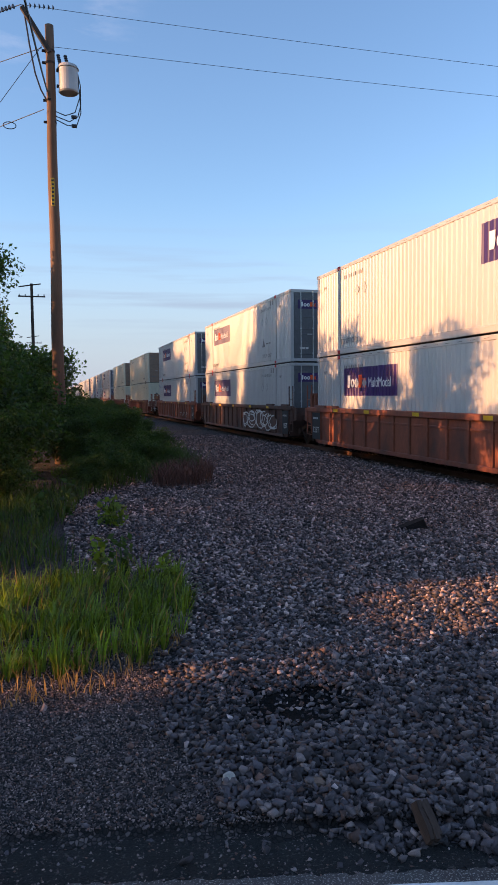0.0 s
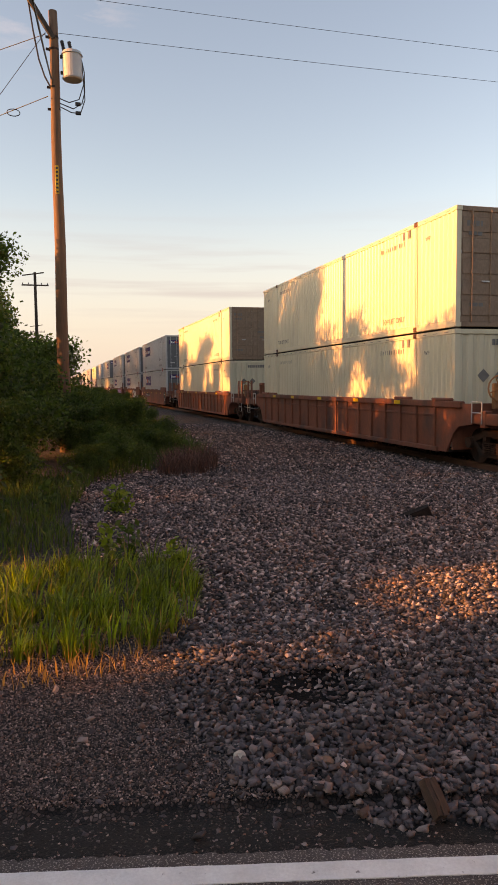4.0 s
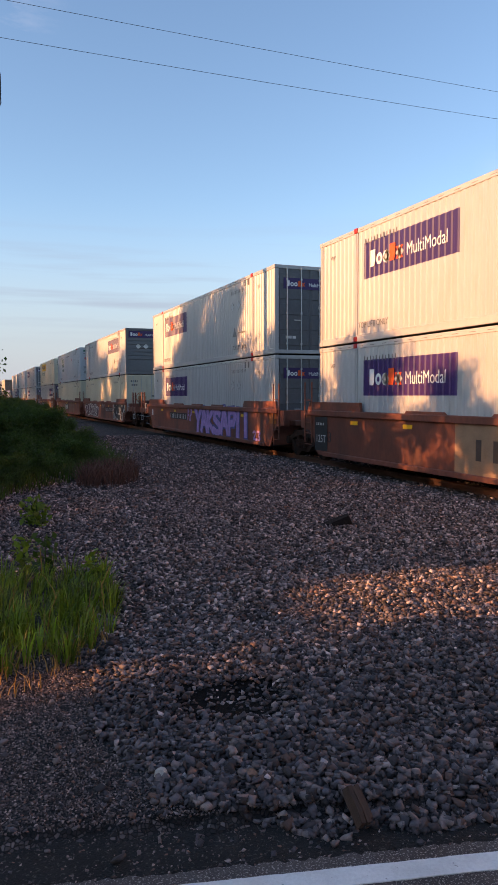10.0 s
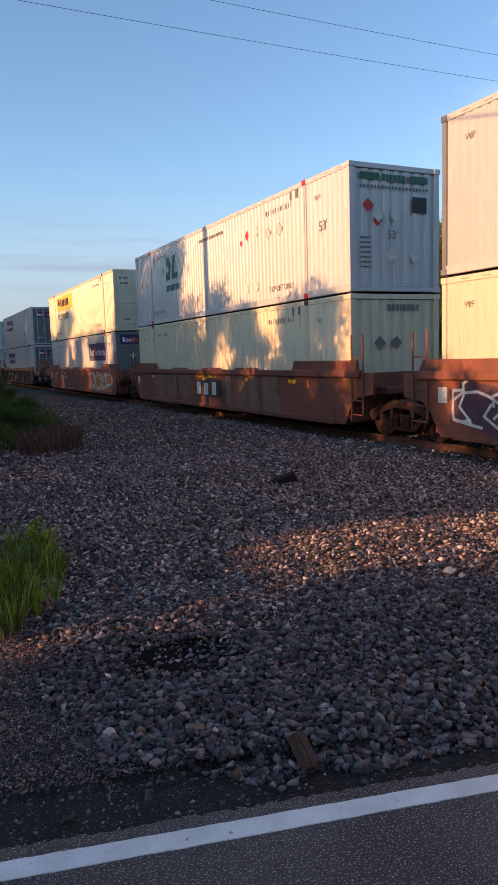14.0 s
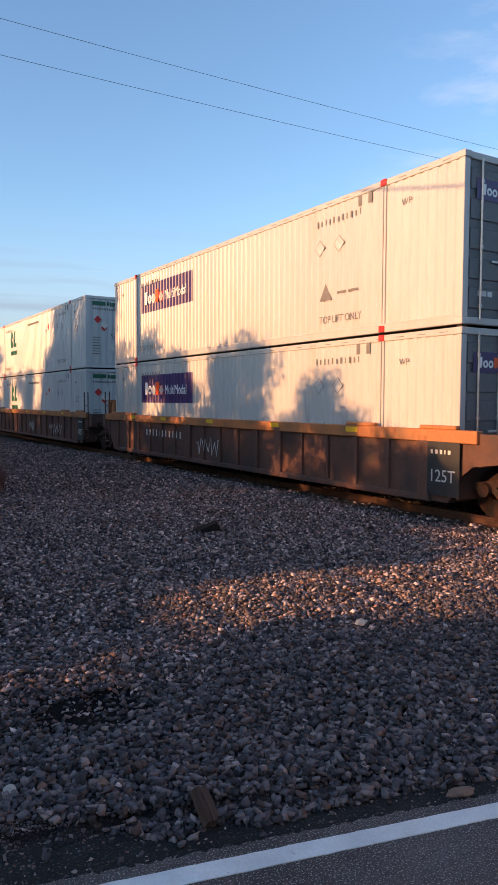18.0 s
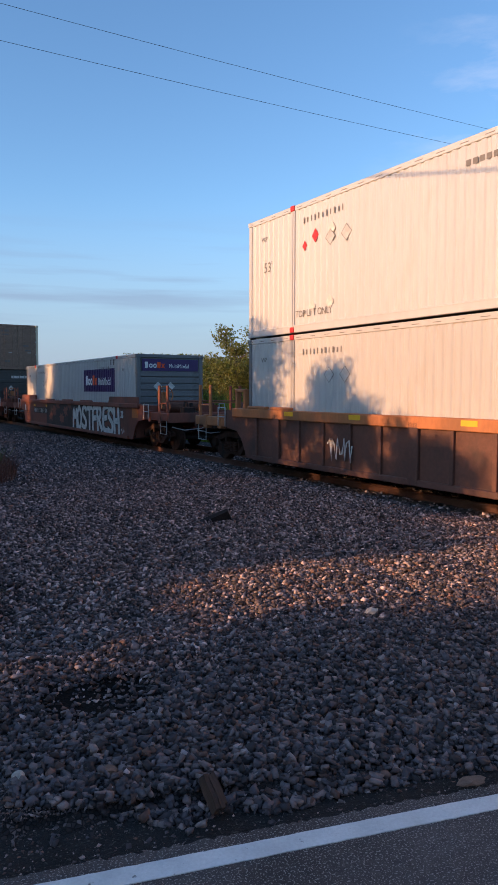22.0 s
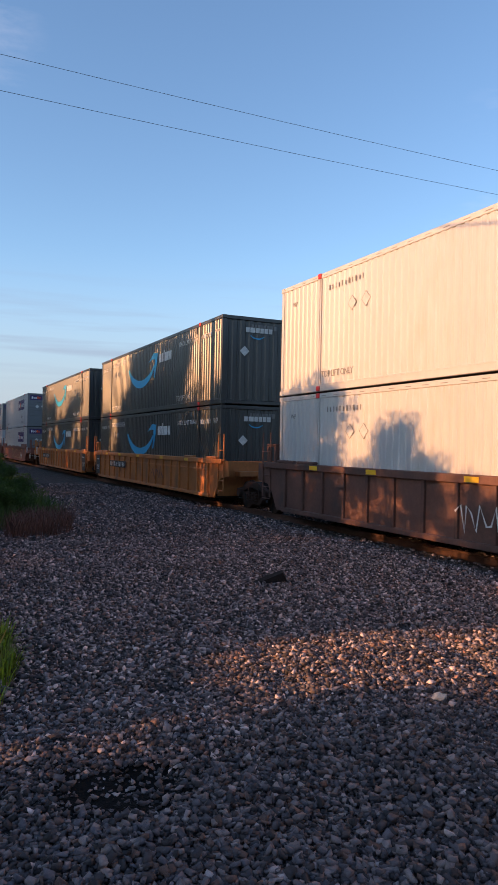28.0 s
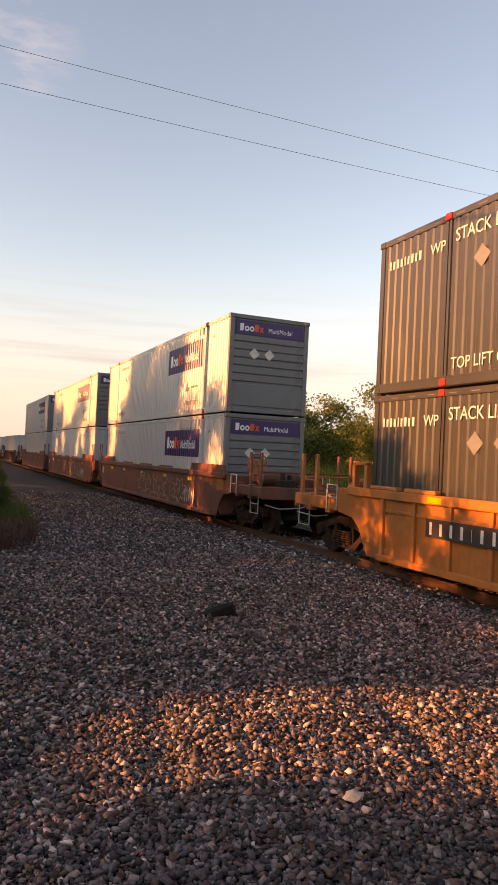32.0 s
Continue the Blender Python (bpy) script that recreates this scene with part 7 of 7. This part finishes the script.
v, f = blades(6000, in_poly([(-4.5, 8.8), (-0.8, 8.4), (0.1, 8.9), (-0.3, 10.5), (0.1, 12.4), (0.6, 15.5), (-4.5, 16.0)]), 0.42, 0.008, 0.8, 5)
thing("tall_weeds", "dark green weeds in front of the bushes", "weeds", kind="stuff", me=np_mesh("tall_weeds", v, f, M["leaf"]))
v, f = blades(1500, in_poly([(2.0, 15.6), (2.9, 15.5), (3.6, 16.6), (3.9, 18.6), (3.0, 18.6), (2.2, 17.0)]), 0.55, 0.006, 1.1, 33)
thing("dead_brush", "brown dead brush at the bushes' foot", "brush", kind="stuff", me=np_mesh("dead_brush", v, f, M["brush"]))
v, f = blades(2600, in_poly([(0.4, 14.6), (2.6, 17.6), (4.0, 19.5), (4.2, 24), (2.0, 24), (0.2, 16)]), 0.55, 0.008, 0.7, 15)
thing("verge_weeds", "dark brown-green weeds at the bushes' foot", "weeds", kind="stuff", me=np_mesh("verge_weeds", v, f, M["leaf"]))
v, f = blades(26000, in_poly([(15.5, 4), (27, 4), (32, 60), (15.5, 62)]), 3.1, 0.022, 0.35, 6)
thing("reeds", "green reeds beyond the track", "reeds", kind="stuff", me=np_mesh("reeds", v, f, M["grass"]))

v, f = blades(7000, in_poly([(16.5, 4), (27, 4), (32, 60), (16.5, 62)]), 3.5, 0.016, 0.3, 16)
thing("dry_reeds", "golden dry reed tops beyond the track", "reeds", kind="stuff", me=np_mesh("dry_reeds", v, f, M["drygrass"]))


def weed(x, y, h, seed):
    v, f = leaves([(0, 0, h * q) for q in (0.1, 0.2, 0.3, 0.42, 0.55, 0.68, 0.8, 0.92)], 9, 0.07, 0.05, 0.5, seed)
    th = thing("weed", "upright leafy green weed", "weed", Matrix.Translation((x, y, ground_z(x, y))), "weeds at the gravel's edge")
    part("stem", Shape().tube((0, 0, 0), (0, 0, h), 0.012, 0.005, 6).mesh("stem", M["leaf"]), th)
    part("leaves", np_mesh("leaves", v, f, M["grass" if h < 0.5 else "leaf"]), th)


for i, (x, y, h) in enumerate([(-1.35, 9.6, 1.15), (-1.0, 10.2, 1.0), (-1.9, 10.8, 1.3), (-1.65, 9.9, .8), (-2.3, 10.0, 1.2), (0.75, 11.2, .45), (0.55, 7.9, .5), (0.95, 7.2, .4), (0.35, 8.2, .42), (-0.35, 11.4, .6), (0.1, 12.5, .7), (0.65, 11.5, .4), (0.85, 11.35, .35)]):
    weed(x, y, h, 60 + i)

# far woods that close the horizon
def woods(pts, h, label):
    v, f = [], []
    r = np.random.RandomState(len(pts))
    cs = []
    for x, y in pts:
        for _ in range(26):
            cs.append((x + r.normal() * 7, y + r.normal() * 7, h * r.uniform(0.1, 1.0)))
    v, f = leaves(cs, 26, 1.6, 0.8, 0.7, 9)
    thing("far_woods", label, "woods", kind="stuff", me=np_mesh("far_woods", v, f, M["farwood"]))


woods([(-14 - 0.1 * i, 150 + i * 9) for i in range(20)] + [(-30 + i * 9, 640 + 10 * math.sin(i)) for i in range(34)], 7, "distant dark woods along the track")
woods([(75 + 6 * math.sin(i), 20 + i * 15) for i in range(40)] + [(75, -8 - 14 * i) for i in range(8)], 7, "distant woods beyond the field")
woods([(-60 + 14 * i, -75 + 4 * math.sin(i)) for i in range(12)], 8, "distant woods behind the road")

# ---- loose stones ----
def stones(n, where, size, seed, sink=0.25, taper=None, lean=False):
    """Angular broken stones: knocked-about cuboids, each turned its own way."""
    r = np.random.RandomState(seed)
    v0 = np.array([(x, y, z) for x in (-1, 1) for y in (-1, 1) for z in (-1, 1)], float)
    f0 = np.array([(0, 1, 3, 2), (4, 6, 7, 5), (0, 4, 5, 1), (2, 3, 7, 6), (0, 2, 6, 4), (1, 5, 7, 3)])
    if lean:
        v0 = np.array([(1.25, 0, 0), (-1.25, 0, 0), (0, 1.25, 0), (0, -1.25, 0), (0, 0, 1.25), (0, 0, -1.25)], float)
        f0 = np.array([(0, 2, 4), (2, 1, 4), (1, 3, 4), (3, 0, 4), (2, 0, 5), (1, 2, 5), (3, 1, 5), (0, 3, 5)])
    nv = len(v0)
    pts = []
    while len(pts) < n:
        p = where(r)
        if p is not None:
            pts.append((p[0], p[1], ground_z(p[0], p[1])))
    pts = np.array(pts)
    sc = size * np.exp(np.clip(r.normal(0, 0.34, (n, 1, 1)), -0.9, 0.62))
    if taper:
        sc = sc * np.interp(pts[:, 1], *taper)[:, None, None]
    shape = (v0[None] + r.uniform(-0.48, 0.48, (n, nv, 3))) * np.stack([r.uniform(0.9, 1.45, n), r.uniform(0.65, 1.05, n), r.uniform(0.36, 0.74, n)], 1)[:, None] * sc
    q = r.normal(0, 1, (n, 4)) * np.array([1.0, 0.34, 0.34, 1.8])
    q /= np.linalg.norm(q, axis=1)[:, None]
    w, x, y, z = q.T
    rot = np.stack([np.stack([1 - 2 * (y * y + z * z), 2 * (x * y - z * w), 2 * (x * z + y * w)], 1),
                    np.stack([2 * (x * y + z * w), 1 - 2 * (x * x + z * z), 2 * (y * z - x * w)], 1),
                    np.stack([2 * (x * z - y * w), 2 * (y * z + x * w), 1 - 2 * (x * x + y * y)], 1)], 1)
    out = np.einsum("nij,nkj->nki", rot, shape) + pts[:, None]
    out[..., 2] += sc[:, :, 0] * sink * r.uniform(0.0, 2.4, (n, 1))
    return out.reshape(-1, 3), (np.arange(n)[:, None, None] * nv + f0).reshape(-1, f0.shape[1])


def area(x0, x1, y0, y1, keep):
    def where(r):
        x, y = r.uniform(x0, x1), r.uniform(y0, y1)
        return (x, y) if keep(x, y, r) else None
    return where


def in_heap(x, y):
    """The heap of larger stones by the road."""
    edge = 0.52 + 0.25 * noise.noise(Vector((y * 1.3, 2, 0)))
    return x > edge and road_side(x, y) > 0.34 + max(0.0, 1.25 - x) * 0.42 + 0.12 * noise.noise(Vector((x * 2.5, y, 1)))


def in_hollow(x, y, r):
    """A dark hollow in the heap, with few stones in it."""
    d = min(((x - 1.40) / 0.40) ** 2 + ((y - 4.24) / 0.34) ** 2, ((x - 2.17) / 0.15) ** 2 + ((y - 5.79) / 0.14) ** 2)
    return d < 1 + 0.6 * noise.noise(Vector((x * 4, y * 4, 7))) and r.rand() > 0.30


HEAP = np_mesh("loose_stones", *stones(64000, area(0.3, 7.5, 0.9, 6.6, lambda x, y, r: in_heap(x, y) and not in_hollow(x, y, r) and (y < 4.6 or r.rand() < (6.6 - y) / 2.0)), 0.0118, 21, 0.9, ((3.1, 5.0), (1.0, 0.74))), M["heapstone"])
thing("loose_stones", "heap of loose grey crushed stones by the road", "stones", kind="stuff", me=HEAP)
FINE = np_mesh("gravel_stones", *stones(104000, area(0.0, 9.2, 1.0, 15.0, lambda x, y, r: road_side(x, y) > 0.6 and (x > 0.75 or y > 8.2) and (y > 5.0 or not in_heap(x, y) or r.rand() < max(0.05, (y - 4.2))) and not in_hollow(x, y, r) and r.rand() < 1.35 - y / 14), 0.0150, 22, 0.62, None, True), M["stone"])
thing("gravel_stones", "grey crushed-stone gravel over the ground", "gravel", kind="stuff", me=FINE)
GRIT = np_mesh("grit", *stones(80000, area(-2.6, 7.0, 1.0, 6.2, lambda x, y, r: r.rand() < (road_side(x, y) - 0.10) / 0.55 and not in_heap(x, y) and (x < 1.3 or r.rand() < 0.8)), 0.0046, 23, 0.5, None, True), M["gritstone"])
thing("grit", "fine grit on the worn shoulder", "grit", kind="stuff", me=GRIT)
SCATTER = np_mesh("scattered_stones", *stones(260, area(-2.4, 6.5, 1.2, 5.0, lambda x, y, r: road_side(x, y) > 0.2 and not in_heap(x, y) and r.rand() < 0.15 + 0.85 * (x > 0.2)), 0.0100, 27, 0.6), M["heapstone"])
thing("scattered_stones", "single grey stones strewn before the heap", "stones", kind="stuff", me=SCATTER)
FARG = np_mesh("far_gravel", *stones(42000, area(0.3, 9.2, 11.5, 36.0, lambda x, y, r: x > 0.2 + max(0, y - 14.5) * 0.16 and r.rand() < 1.2 - y / 40), 0.0185, 24, 0.5, None, True), M["stone"])
thing("far_gravel", "grey gravel along the track further off", "gravel", kind="stuff", me=FARG)
BALL = np_mesh("ballast", *stones(10000, area(9.0, 12.2, 1.0, 34.0, lambda x, y, r: abs(abs(x - XT) - 0.755) > 0.1), 0.021, 25, 0.2), M["stone"])
thing("ballast", "dark ballast stones between the rails", "ballast", kind="stuff", me=BALL)


def lump(name, at, size, material, label, category, seed, turn=0):
    r = random.Random(seed)
    bm = bmesh.new()
    bmesh.ops.create_icosphere(bm, subdivisions=2, radius=1)
    for vt in bm.verts:
        q = 1 + 0.35 * noise.noise(vt.co * 1.6 + Vector((seed, 0, 0)))
        vt.co = Vector((vt.co.x * size[0], vt.co.y * size[1], max(-0.3, vt.co.z) * size[2])) * q
    me = bpy.data.meshes.new(name)
    bm.to_mesh(me)
    bm.free()
    me.materials.append(M[material])
    return thing(name, label, category, pose(*at, 0, 0, turn), me=me)


slab = thing("dark_slab", "dark broken slab lying tilted on the gravel", "slab", pose(5.05, 9.62, ground_z(5.05, 9.62) + 0.02, 4, -9, -14))
part("slab_body", Shape().add([(-0.36, -0.02, 0.0), (-0.05, -0.12, 0.0), (0.26, -0.10, 0.0), (0.30, 0.09, 0.0), (-0.02, 0.11, 0.0), (-0.30, 0.03, 0.02), (-0.04, -0.09, 0.07), (0.22, -0.08, 0.125), (0.25, 0.06, 0.13), (-0.01, 0.08, 0.08)],
                              [(0, 5, 4, 3, 2, 1), (0, 1, 6), (1, 2, 7, 6), (2, 3, 8, 7), (3, 4, 9, 8), (4, 5, 9), (0, 6, 9, 5), (6, 7, 8, 9)]).mesh("slab_body", M["charred"]), slab)
lump("pale_stone", (4.1, 4.72, GZ + 0.04), (0.07, 0.05, 0.035), "stonepale", "large pale stone on the gravel", "stone", 4)
lump("flat_stone", (2.72, 2.30, GZ + 0.02), (0.085, 0.035, 0.025), "stonewarm", "flat brown stone on the road line's edge", "stone", 5, -14)
lump("white_stone", (0.68, 3.46, GZ + 0.06), (0.038, 0.03, 0.03), "stonepale", "small whitish stone in the heap", "stone", 6)
lump("brown_stone", (1.1, 3.28, GZ + 0.06), (0.045, 0.035, 0.03), "stonewarm", "brown stone in the heap", "stone", 7)
HOLLOW = [(1.45 + 0.5 * math.cos(i * 0.314) * (1 + 0.18 * math.sin(i * 2.1)), 4.28 + 0.42 * math.sin(i * 0.314) * (1 + 0.18 * math.cos(i * 1.7))) for i in range(20)]
hv = [(1.45, 4.28, ground_z(1.45, 4.28) + 0.012)] + [(x, y, ground_z(x, y) + 0.006) for x, y in HOLLOW]
thing("wet_hollow", "dark wet hollow among the stones", "dirt", kind="structure", me=raw("wet_hollow", hv, [(0, i + 1, (i + 1) % 20 + 1) for i in range(20)], M["tar"]))
wd = thing("wood_block", "split block of weathered brown wood among the stones", "wood", pose(1.47, 2.80, GZ + 0.075, 38, 6, 8))
part("block", Shape().plate([(-0.09, -0.03), (-0.085, 0.022), (-0.03, 0.034), (0.05, 0.028), (0.085, 0.036), (0.092, -0.02), (0.03, -0.034)], -0.038, -0.012).plate([(-0.08, -0.028), (-0.09, 0.030), (0.0, 0.038), (0.08, 0.030), (0.085, -0.03)], -0.0125, 0.014).plate([(-0.086, -0.03), (-0.07, 0.024), (0.02, 0.026), (0.09, 0.020), (0.08, -0.026)], 0.0135, 0.036).mesh("block", M["wood"]), wd)


# ---- what moves ----
def motions():
    for ob, y, z in MOVERS:
        walk(ob, [(t, pose(XT, y - travelled(t), z)) for t in range(0, 33, 2)])


motions()
